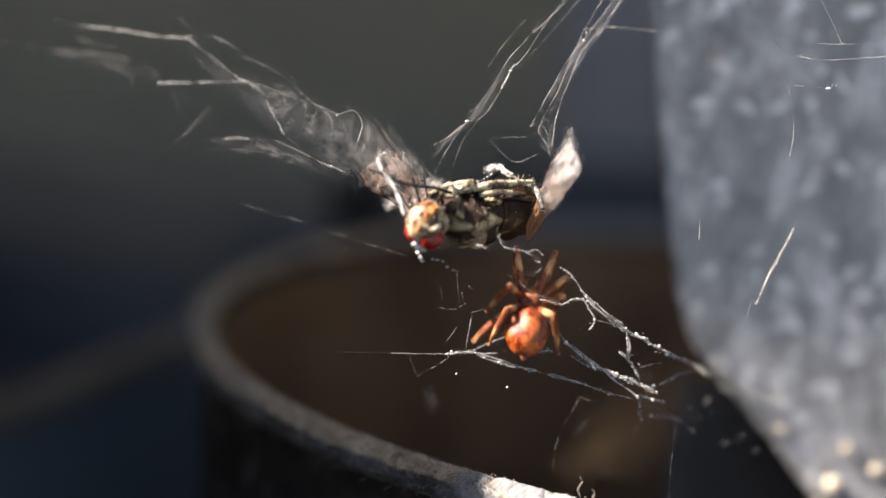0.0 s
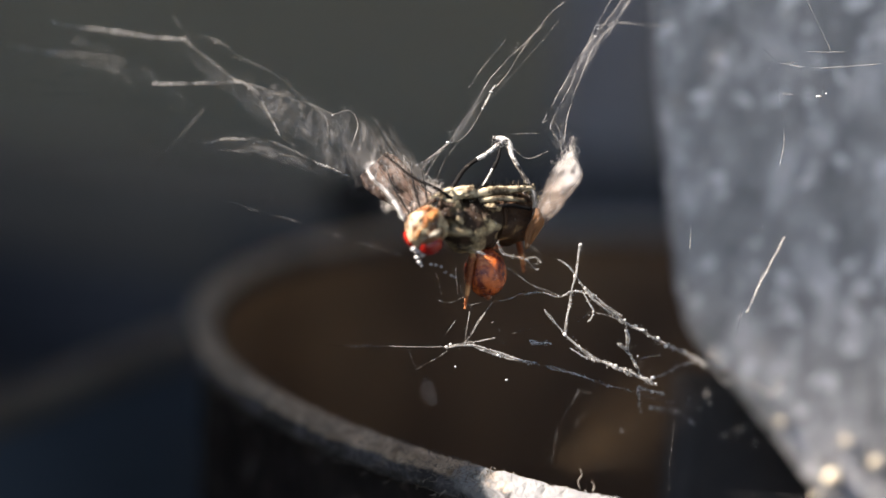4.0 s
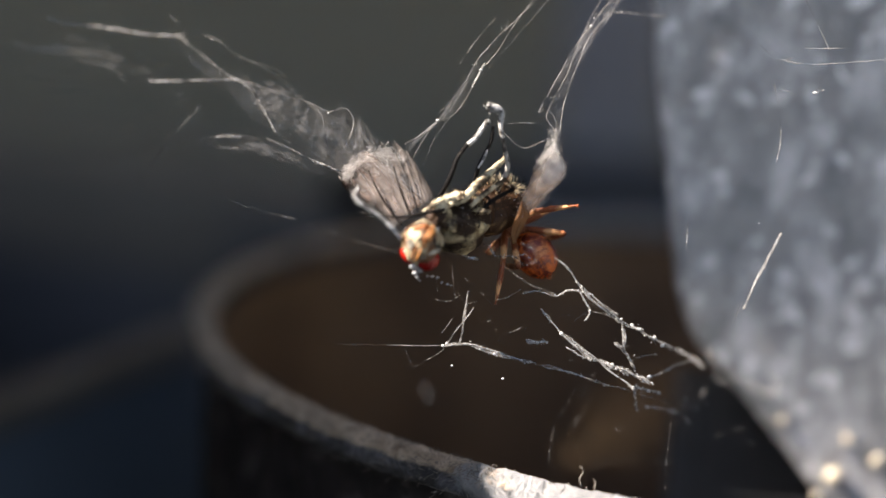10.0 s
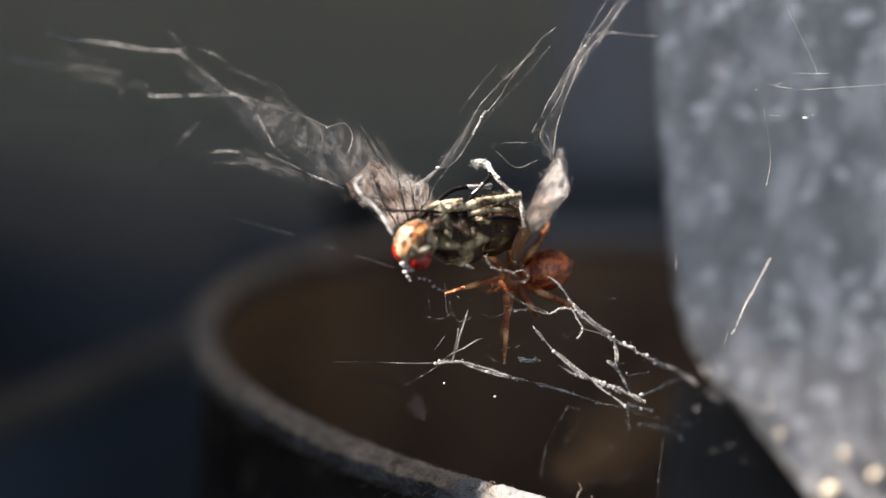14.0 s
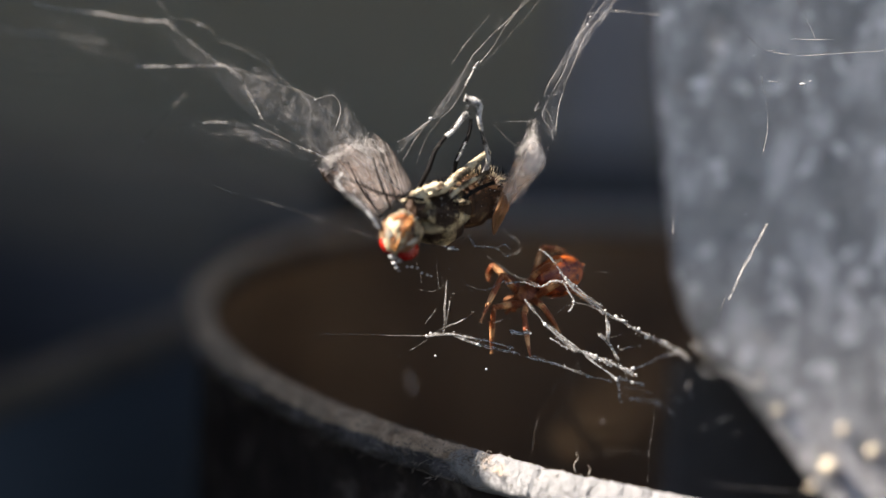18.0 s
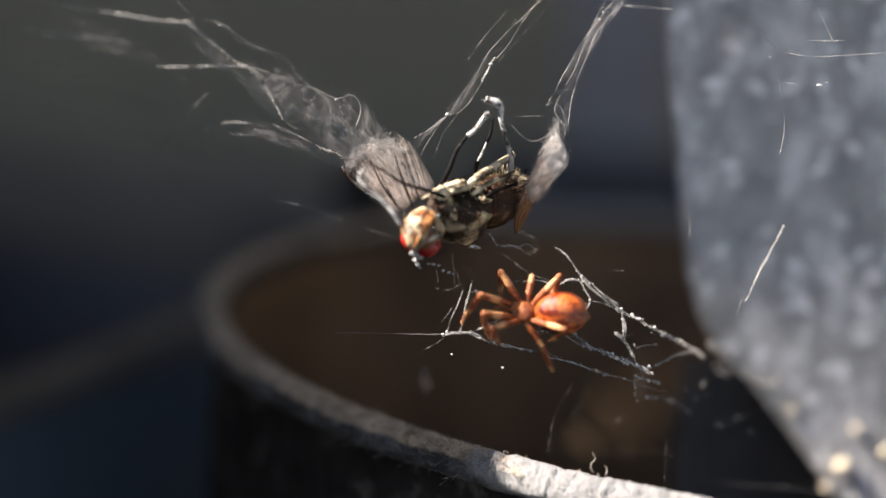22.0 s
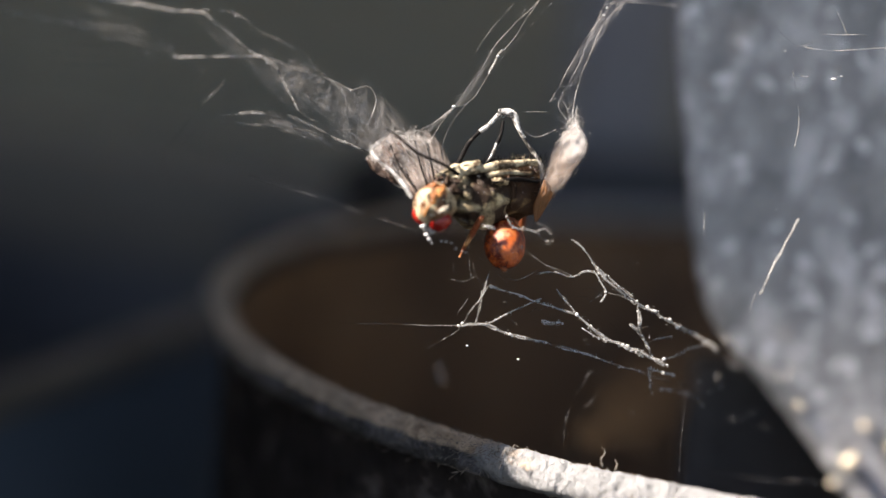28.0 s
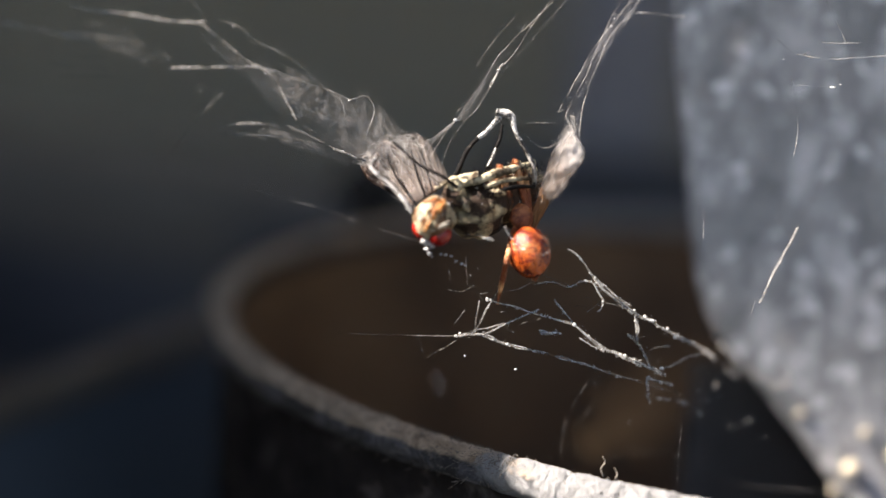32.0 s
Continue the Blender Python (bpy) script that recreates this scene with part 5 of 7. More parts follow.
    for p, q in (((-1.84, -2.45, -0.05), (-1.70, -2.55, -0.52)), ((-2.31, -2.45, -0.00), (-2.50, -2.60, -0.28)), ((-1.55, -2.20, -0.38), (-1.51, -2.20, -0.80)), ((-2.57, -2.50, -0.38), (-2.76, -2.40, -0.66)), ((-2.42, -2.62, -0.62), (-2.52, -2.58, -0.95)), ((-2.72, -2.38, -0.25), (-2.90, -2.22, -0.55))):
        limb(h, "face_line", DARK_LEG, [p, (Vector(p) + Vector(q)) / 2 - Vector((0, 0.04, 0)), q], (0.02, 0.05, 0.02), "dark face seam", 14, 0.22)
    limb(h, "antenna", ORANGE, [(-2.36, -2.62, -0.52), (-2.50, -2.68, -0.75), (-2.59, -2.62, -0.99)], (0.05, 0.05, 0.03))
    for p, r in (((-2.45, -1.95, -1.46), 0.17), ((-2.62, -2.10, -1.36), 0.13), ((-2.26, -1.95, -1.60), 0.13), ((-2.50, -1.90, -1.72), 0.10), ((-2.40, -1.90, -1.90), 0.10), ((-2.30, -1.90, -2.05), 0.05), ((-1.90, -1.60, -1.98), 0.06), ((-1.70, -1.60, -2.00), 0.07), ((-1.48, -1.60, -2.06), 0.06), ((-1.30, -1.60, -2.28), 0.06), ((-1.05, -1.50, -2.40), 0.06), ((-0.90, -1.50, -2.46), 0.045)):
        ball(h, "mouth_froth", SILK, p, (r * 0.95, r * 0.7, r * 0.6), Euler((0, radians(random.uniform(-50, 60)), 0)), "white silk froth", 0.9, 3, 0, 14, 10)
    # folded legs on the upturned belly
    limb(f, "leg", PALE_LEG, [(-0.82, -0.95, 1.04), (-1.27, -1.15, 1.08), (-1.70, -1.30, 0.90), (-2.07, -1.40, 0.71)], (0.11, 0.12, 0.09, 0.05), "pale dusted thigh", 40)
    th = limb(f, "leg", PALE_LEG, [(-0.33, -0.90, 0.94), (0.42, -0.60, 1.13), (1.30, -0.10, 1.22), (2.24, 0.30, 1.37)], (0.14, 0.20, 0.17, 0.10), "pale dusted thigh", 90)
    th2 = limb(f, "leg", PALE_LEG, [(0.00, -0.95, 0.71), (0.82, -0.60, 0.85), (1.88, 0.00, 0.80)], (0.08, 0.12, 0.08), "pale dusted thigh", 30)
    th3 = limb(f, "leg", DARK_LEG, [(0.28, -1.00, 0.42), (1.18, -0.60, 0.57), (2.12, 0.00, 0.47)], (0.06, 0.10, 0.06), "dark thigh", 30)
    # three shins drawn up and tied together at the feet
    s = limb(f, "bound_leg", DARK_LEG, [(-1.70, 0.10, 0.19), (-1.18, -0.40, 1.22), (-0.75, -0.30, 2.07), (-0.19, -0.20, 2.64), (0.38, 0.00, 3.16), (0.80, 0.00, 3.39)], (0.10, 0.105, 0.095, 0.085, 0.07, 0.06), "thin black shin drawn up", 26)
    limb(s, "silk_binding", BOUND, [(-0.28, -0.25, 2.57), (0.05, -0.20, 2.78), (0.38, -0.10, 3.11), (0.71, 0.00, 3.42)], (0.09, 0.105, 0.095, 0.15), "white silk binding", 40, 0.12)
    s2 = limb(f, "bound_leg", DARK_LEG, [(-0.09, 0.20, -0.00), (0.05, -0.20, 1.22), (0.38, -0.20, 1.93), (0.61, -0.20, 2.45), (0.71, -0.10, 3.02)], (0.09, 0.095, 0.085, 0.075, 0.065), "thin black shin drawn up", 26)
    limb(s2, "silk_binding", BOUND, [(0.05, -0.30, 1.32), (0.31, -0.30, 1.77), (0.42, -0.30, 2.07)], (0.04, 0.06, 0.03), "white silk binding", 8)
    s3 = limb(f, "bound_leg", GREY_LEG, [(2.36, 0.80, -0.00), (2.31, 0.30, 1.08), (1.88, 0.20, 1.84), (1.46, 0.10, 2.50), (1.13, 0.00, 3.11)], (0.10, 0.11, 0.095, 0.085, 0.07), "thin black shin drawn up", 26)
    limb(s3, "silk_binding", BOUND, [(1.60, 0.00, 2.31), (1.32, 0.00, 2.78), (1.22, 0.00, 3.20), (0.94, 0.00, 3.37), (0.52, 0.00, 3.39)], (0.06, 0.10, 0.13, 0.17, 0.14), "white silk binding", 50, 0.12)
    # forelegs reaching out into the wrapping
    fl = limb(f, "foreleg", BOUND, [(-3.06, -1.90, -0.24), (-3.39, -1.90, 0.28), (-3.91, -1.80, 0.90), (-4.48, -1.70, 1.37), (-4.71, -1.60, 1.74), (-4.48, -1.50, 2.07)], (0.07, 0.09, 0.06, 0.075, 0.05, 0.03), "pale silk-coated foreleg", 90, 0.16)
    haze(fl, [(-4.66, -1.70, 1.84), (-4.38, -1.80, 1.27), (-3.53, -1.90, 0.33)], [(-4.29, -1.60, 2.07), (-3.91, -1.80, 1.27), (-3.16, -1.90, 0.33)], 40, 0.006, 0.22, "silk_fuzz", None, 0.08)
    fd = limb(f, "foreleg", DARK_LEG, [(-1.18, -1.40, 0.75), (-1.98, -1.75, 0.75), (-3.02, -1.70, 0.61), (-3.82, -1.60, 0.71), (-4.66, -1.50, 0.80)], (0.075, 0.07, 0.065, 0.05, 0.03), "thin black foreleg", 24)
    # wings
    membrane(f, "wing", WING, ([(-1.70, 0.10, 0.66), (-2.54, 0.70, 1.46), (-3.42, 1.20, 2.36), (-4.00, 1.50, 2.64)], [(-3.02, 0.10, -0.05), (-3.77, 0.60, 0.42), (-4.76, 1.20, 0.99), (-5.09, 1.50, 1.55)]), 0.03, 0.6, "crumpled wing wrapped in silk")
    veil(f, [(1.92, 0.25, -1.25), (2.10, 0.30, 0.05), (2.60, 0.25, 1.18), (3.02, 0.20, 1.98)], [(2.10, 0.40, -1.25), (2.98, 0.40, 0.02), (3.77, 0.30, 1.06), (4.10, 0.30, 1.75)], WING_R, "wing", 0.08, 18, 10, 0.75)
    membrane(f, "wing_root", AMBER, ([(1.98, -0.10, -1.20), (1.95, -0.10, -0.52), (2.21, -0.05, 0.09), (2.40, 0.05, 0.57)], [(2.12, 0.00, -1.18), (2.50, 0.05, -0.55), (2.73, 0.10, -0.05), (2.59, 0.15, 0.47)]), 0.10, 0.1, "amber wing root")
    # silk over wings and back
    for pts, r in (([(-2.97, -1.05, -0.00), (-3.77, -0.22, 0.99), (-4.29, 0.52, 1.84)], 0.035), ([(-2.83, -0.95, 0.09), (-3.44, -0.22, 1.22), (-3.77, 0.60, 2.31)], 0.03), ([(-2.64, -0.90, 0.24), (-3.02, -0.34, 1.37), (-3.25, 0.52, 2.45)], 0.035), ([(-2.36, -0.80, 0.47), (-2.54, -0.37, 1.37), (-2.71, 0.24, 2.17)], 0.03), ([(-2.00, -0.70, 0.66), (-2.07, -0.27, 1.37), (-2.31, 0.14, 1.88)], 0.028), ([(-3.16, -0.94, -0.00), (-4.10, -0.08, 0.66), (-4.81, 0.64, 1.27)], 0.03)):
        strand(f, pts, r * 0.45, 0.8, 14, "silk_rib", 0.15)
    for pts, r in (([(-2.87, -0.91, 0.05), (-3.58, -0.15, 1.08), (-4.00, 0.57, 2.03)], 0.03), ([(-2.47, -0.90, 0.35), (-2.78, -0.36, 1.30), (-2.97, 0.41, 2.21)], 0.03), ([(-2.17, -0.80, 0.57), (-2.31, -0.34, 1.27), (-2.45, 0.14, 1.88)], 0.026)):
        limb(f, "wing_vein", DARK_LEG, pts, (r * 1.5, r * 1.4, r * 0.6), "dark wing vein")
    w1 = fan(f, [(-3.06, -0.50, -0.14), (-2.40, -0.60, 0.38), (-1.41, -0.50, 1.08)], [(-5.00, 1.10, 1.70), (-4.50, 1.30, 2.40), (-3.40, 1.30, 2.85), (-2.30, 1.10, 2.60), (-1.75, 0.90, 1.90)], PLEAT, "silk_pleats", 12, 0.30, 0.30, 0.22, floor=0.40)
    fluff(w1, [(-4.95, 1.00, 1.75), (-4.40, 1.10, 2.25), (-3.45, 1.10, 2.60), (-2.45, 0.90, 2.40)], (0.20, 0.30, 0.32, 0.25), 320, 0.004, 0.5, "silk_hem")
    w2 = fan(f, [(-2.97, -0.70, -0.05), (-2.31, -0.80, 0.47), (-1.51, -0.70, 0.99)], [(-4.95, 0.80, 1.70), (-4.38, 0.90, 2.45), (-3.35, 0.70, 2.50)], WISP, "silk_pleats", 17, 0.25, 0.35, 0.45, floor=0.0)
    fan(f, [(-3.77, 0.10, 0.71), (-3.06, 0.20, 1.41), (-1.84, 0.10, 1.27)], [(-5.89, 1.80, 2.45), (-5.61, 2.00, 4.10), (-3.77, 1.60, 4.10)], WISP, "silk_pleats", 15, 0.35, 1.3, 0.35, floor=0.25)
    haze(f, [(-3.77, -0.20, 2.71), (-2.59, -0.20, 2.36)], [(-3.53, -0.40, 1.18), (-1.77, -0.40, 0.94)], 30, 0.003, 0.25, "silk_wrap")
    fluff(f, [(3.16, -0.10, 1.37), (3.44, -0.15, 1.79), (3.61, -0.20, 2.17), (3.66, -0.15, 2.45), (3.68, 0.00, 2.83)], (0.30, 0.48, 0.55, 0.45, 0.20), 240, 0.0026, 0.5)
    fluff(f, [(2.48, 0.10, -0.04), (2.88, 0.00, 0.76), (3.26, 0.00, 1.53)], (0.30, 0.40, 0.45), 60, 0.0022, 0.8)
    fluff(f, [(3.18, 0.00, 2.31), (3.63, 0.00, 2.78), (3.73, 0.00, 3.42)], (0.12, 0.16, 0.10), 90, 0.0035, 0.6)
    haze(s3, [(0.42, 0.00, 3.42), (1.30, 0.00, 3.42)], [(0.47, 0.00, 3.02), (1.37, 0.00, 2.83)], 26, 0.007, 0.15, "silk_wrap")
    veil(f, [(2.30, 0.10, 0.10), (2.50, 0.00, 0.85), (2.83, -0.10, 1.77), (3.26, -0.10, 2.55)], [(2.90, 0.10, 0.00), (3.46, 0.10, 0.72), (4.06, 0.00, 1.61), (3.96, -0.10, 2.50)], COAT_R, "silk_coat", 0.06, 18, 10, 0.6)
    veil(f, [(2.24, -0.10, 0.24), (2.55, -0.20, 1.18), (2.88, -0.30, 1.94), (3.40, -0.30, 2.69)], [(3.18, -0.10, 0.12), (3.68, -0.20, 0.99), (4.25, -0.30, 1.77), (3.92, -0.30, 2.64)], COAT_R, "silk_coat", 0.08, 18, 10, 0.6)
    veil(f, [(2.86, -0.35, 1.35), (2.98, -0.40, 1.95), (3.25, -0.35, 2.50), (3.52, -0.20, 2.95)], [(3.70, -0.30, 1.05), (4.12, -0.40, 1.70), (4.16, -0.35, 2.25), (3.80, -0.20, 2.90)], SILK_CAP, "silk_cap", 0.10, 16, 10, 0.8)
    strand(f, [(-1.60, -1.80, -0.90), (-0.82, -1.60, -1.13), (-0.12, -1.30, -1.37)], 0.024, 0.9, 0, "silk_band", 0.12)
    strand(f, [(-0.12, -1.30, -1.37), (0.10, -1.25, -1.42), (0.28, -1.20, -1.46)], 0.075, 0.8, 0, "silk_band")
    strand(f, [(0.75, -1.00, -0.93), (0.99, -0.90, -1.22), (1.45, -0.80, -1.40), (2.05, -0.70, -1.62), (2.55, -0.70, -1.95)], 0.040, 0.9, 0, "silk_band", 0.25)
    strand(f, [(2.05, -0.70, -1.62), (2.45, -0.70, -1.50), (2.70, -0.70, -1.72)], 0.030, 0.9, 0, "silk_band", 0.2)
    flecks(f, (((-0.42, 0.00, -0.05), (1.47, 1.17, 1.14), yaw, 70), ((1.30, 1.10, 0.05), (1.5, 1.17, 1.12), yaw, 90), ((-2.17, -1.75, -0.54), (0.94, 0.86, 0.96), None, 14)))
    bristles(f, (-0.42, 0.00, -0.05), (1.47, 1.17, 1.14), yaw, 420, 0.12, (0, -0.8, 0.6), PALE_LEG, "fine_hair", 0.007)
    bristles(f, (1.30, 1.10, 0.05), (1.5, 1.16, 1.11), yaw, 420, 0.13, (0, -0.8, 0.6), AMBER, "fine_hair", 0.007)
    bristles(f, (-0.42, 0.00, -0.05), (1.45, 1.15, 1.12), yaw, 190, 0.26, (0, -0.2, 1), DARK_LEG)
    bristles(f, (1.30, 1.10, 0.05), (1.5, 1.15, 1.10), yaw, 260, 0.32, (0.2, -0.1, 1), DARK_LEG)
    for p, r, c in (((1.30, 0.10, 1.18), (1.2, 0.25, 0.25), 120), ((0.00, -0.50, 1.13), (0.7, 0.25, 0.2), 60)):
        bristles(f, p, r, Euler((0, radians(-8), 0)), c, 0.30, (0, -0.1, 1), DARK_LEG, "comb_bristles", 0.016)
    bristles(f, (1.53, 0.70, 0.94), (0.9, 0.5, 0.35), None, 220, 0.34, (0.1, -0.1, 1), PALE_LEG, "pale_bristles", 0.012)
    bristles(f, (-2.17, -1.75, -0.54), (0.93, 0.85, 0.95), None, 50, 0.18, (0, -0.4, 0.6), DARK_LEG)
    return f, (s, s2, s3), fl, fd, (th, th2, th3), (w1, w2)


FLY, SHINS, FORELEG, DARK_FORELEG, THIGHS, PLEATS = fly()


# ---- the spider ----
HIPS = ((0.30, 0.80), (0.38, 0.58), (0.38, 0.36), (0.30, 0.14))
THIGH, SHIN = (2.0, 1.65, 1.25, 1.8), (2.4, 1.9, 1.4, 2.1)


def crawl(spot, heading, tilt=0.0, spin=0.0, depth=0.0):
    """The spider's pose: spot is its waist in the web's plane (mm); heading 0 is right, 90 up; spin turns it about its own length."""
    h = radians(heading)
    f = Vector((math.cos(h), 0, math.sin(h)))
    d = Vector((0, -1, 0))
    r = f.cross(d)
    m = Matrix((r, f, d)).transposed().to_4x4()
    k = (FOCUS + depth) / FOCUS
    p = MID + (RIGHT * spot[0] * k + AHEAD * depth + UP * spot[1] * k) * MM
    return Matrix.Translation(p) @ VIEW @ m @ pose(0, 0, 0, tilt) @ pose(0, 0, 0, 0, spin)


def spider():
    s = thing("spider", Matrix.Translation(MID), "small glossy orange-brown spider with a round abdomen, climbing in the web", "spider")
    a = ball(s, "abdomen", SPID, (0, -1.08, 0.18), (0.88, 1.10, 0.92), None, "round glossy rufous abdomen", 0.03, 1.5)
    ball(a, "folium", FOLIUM, (0, -0.98, 0.46), (0.70, 0.90, 0.668), None, "cream and red folium on its back", 0.025, 3.0, 0, 40, 28)
    ball(a, "belly", BELLY, (0, -0.98, -0.10), (0.70, 0.90, 0.668), None, "pale reddish belly", 0.025, 3.0, 0, 40, 28)
    ball(a, "spinneret", SPID_DARK, (0, -2.12, 0.0), (0.15, 0.20, 0.14), None, "", 0.1, 2)
    c = ball(s, "carapace", SPID_DARK, (0, 0.50, 0.05), (0.50, 0.62, 0.34), None, "chestnut head and chest", 0.05, 2)
    ball(c, "sternum", CREAM, (0, 0.45, -0.20), (0.40, 0.52, 0.20), None, "pale underside", 0.1, 3)
    for sx in (-1, 1):
        limb(c, "palp", SPID_LEG, [(0.16 * sx, 1.0, 0.0), (0.26 * sx, 1.32, 0.1), (0.20 * sx, 1.62, -0.15)], (0.09, 0.10, 0.07), "", 12)
        limb(c, "fang", SPID_DARK, [(0.12 * sx, 1.02, -0.05), (0.13 * sx, 1.2, -0.18), (0.10 * sx, 1.28, -0.36)], (0.13, 0.11, 0.05))
        for k in range(2):
            ball(c, "eye", DARK_LEG, ((0.09 + 0.11 * k) * sx, 1.02 - 0.05 * k, 0.2), (0.05, 0.05, 0.05), None, "", 0, 1, 0, 10, 8)
    bristles(s, (0, -1.08, 0.18), (0.88, 1.10, 0.92), None, 90, 0.14, (0, 0, 1), SPID_DARK, "fine_hair", 0.007)
    legs = []
    for sx in (1, -1):
        for k in range(4):
            L1, L2 = THIGH[k], SHIN[k]
            upper = limb(s, "leg", SPID_LEG, [(0, 0, 0), (L1 * 0.35, 0, 0.03), (L1 * 0.75, 0, 0.02), (L1, 0, 0)], (0.12, 0.165, 0.14, 0.12), "amber thigh with dark bands", 16, 0.14)
            lower = limb(upper, "lower_leg", SPID_LEG, [(0, 0, 0), (L2 * 0.4, 0, 0), (L2 * 0.75, 0, -0.03), (L2, 0, -0.10)], (0.12, 0.135, 0.085, 0.032), "amber shin, dark at the joints", 24, 0.14)
            lower.location = (L1 * MM, 0, 0)
            ball(upper, "knee", SPID_DARK, (L1, 0, 0), (0.11, 0.105, 0.105), None, "dark knee", 0.05, 2, 0, 14, 10)
            legs.append((upper, lower, sx, k))
    return s, legs


SPIDER, LEGS = spider()


def reach(sx, k, foot):
    """Poses of thigh and shin that put the foot there, knee raised."""
    hip = Vector((HIPS[k][0] * sx, HIPS[k][1], 0.0))
    d = Vector(foot) - hip
    a, b = THIGH[k], SHIN[k]
    L = min(max(d.length, 0.35 * (a + b)), 0.985 * (a + b))
    u = d.normalized()
    side = u.cross(Vector((0, 0, 1)))
    side = side.normalized() if side.length > 0.05 else Vector((0, 1, 0))
    lift = side.cross(u).normalized()
    c = (a * a + L * L - b * b) / (2 * a * L)
    x = u * c + lift * math.sqrt(max(0, 1 - c * c))
    z = (lift - x * lift.dot(x)).normalized()
    y = z.cross(x)
    m = Matrix((x, y, z)).transposed().to_4x4()
    shin = (hip + u * L - hip - x * a).normalized()
    e = math.degrees(math.atan2(-shin.dot(z), shin.dot(x)))
    return Matrix.Translation(hip * MM) @ m, pose(a * MM, 0, 0, 0, e, 0)


# ---- how things move ----
SPREAD = ((1.5, 3.0, -0.5), (2.5, 1.7, -0.7), (2.2, -0.1, -0.6), (1.7, -2.0, -0.7))
CLING = ((0.6, 1.8, -1.6), (1.1, 1.4, -1.7), (1.1, 0.8, -1.5), (1.5, -1.6, -0.5))
SPIN = ((0.4, 3.2, -1.6), (0.7, 2.6, -1.8), (0.6, 2.0, -1.4), (0.95, -2.75, 0.1))
HUG = ((0.4, 3.2, -1.6), (0.7, 2.6, -1.8), (0.6, 2.0, -1.4), (0.6, 1.5, -3.2))
CURL = ((0.6, 1.7, -0.8), (1.0, 1.4, -1.0), (1.0, 0.3, -1.0), (0.9, -0.6, -1.1))


def sway(a, b, roll=0.0):
    return Matrix.Translation((RIGHT * a + UP * b) * MM) @ HUB @ pose(0, 0, 0, 0, roll, 0)


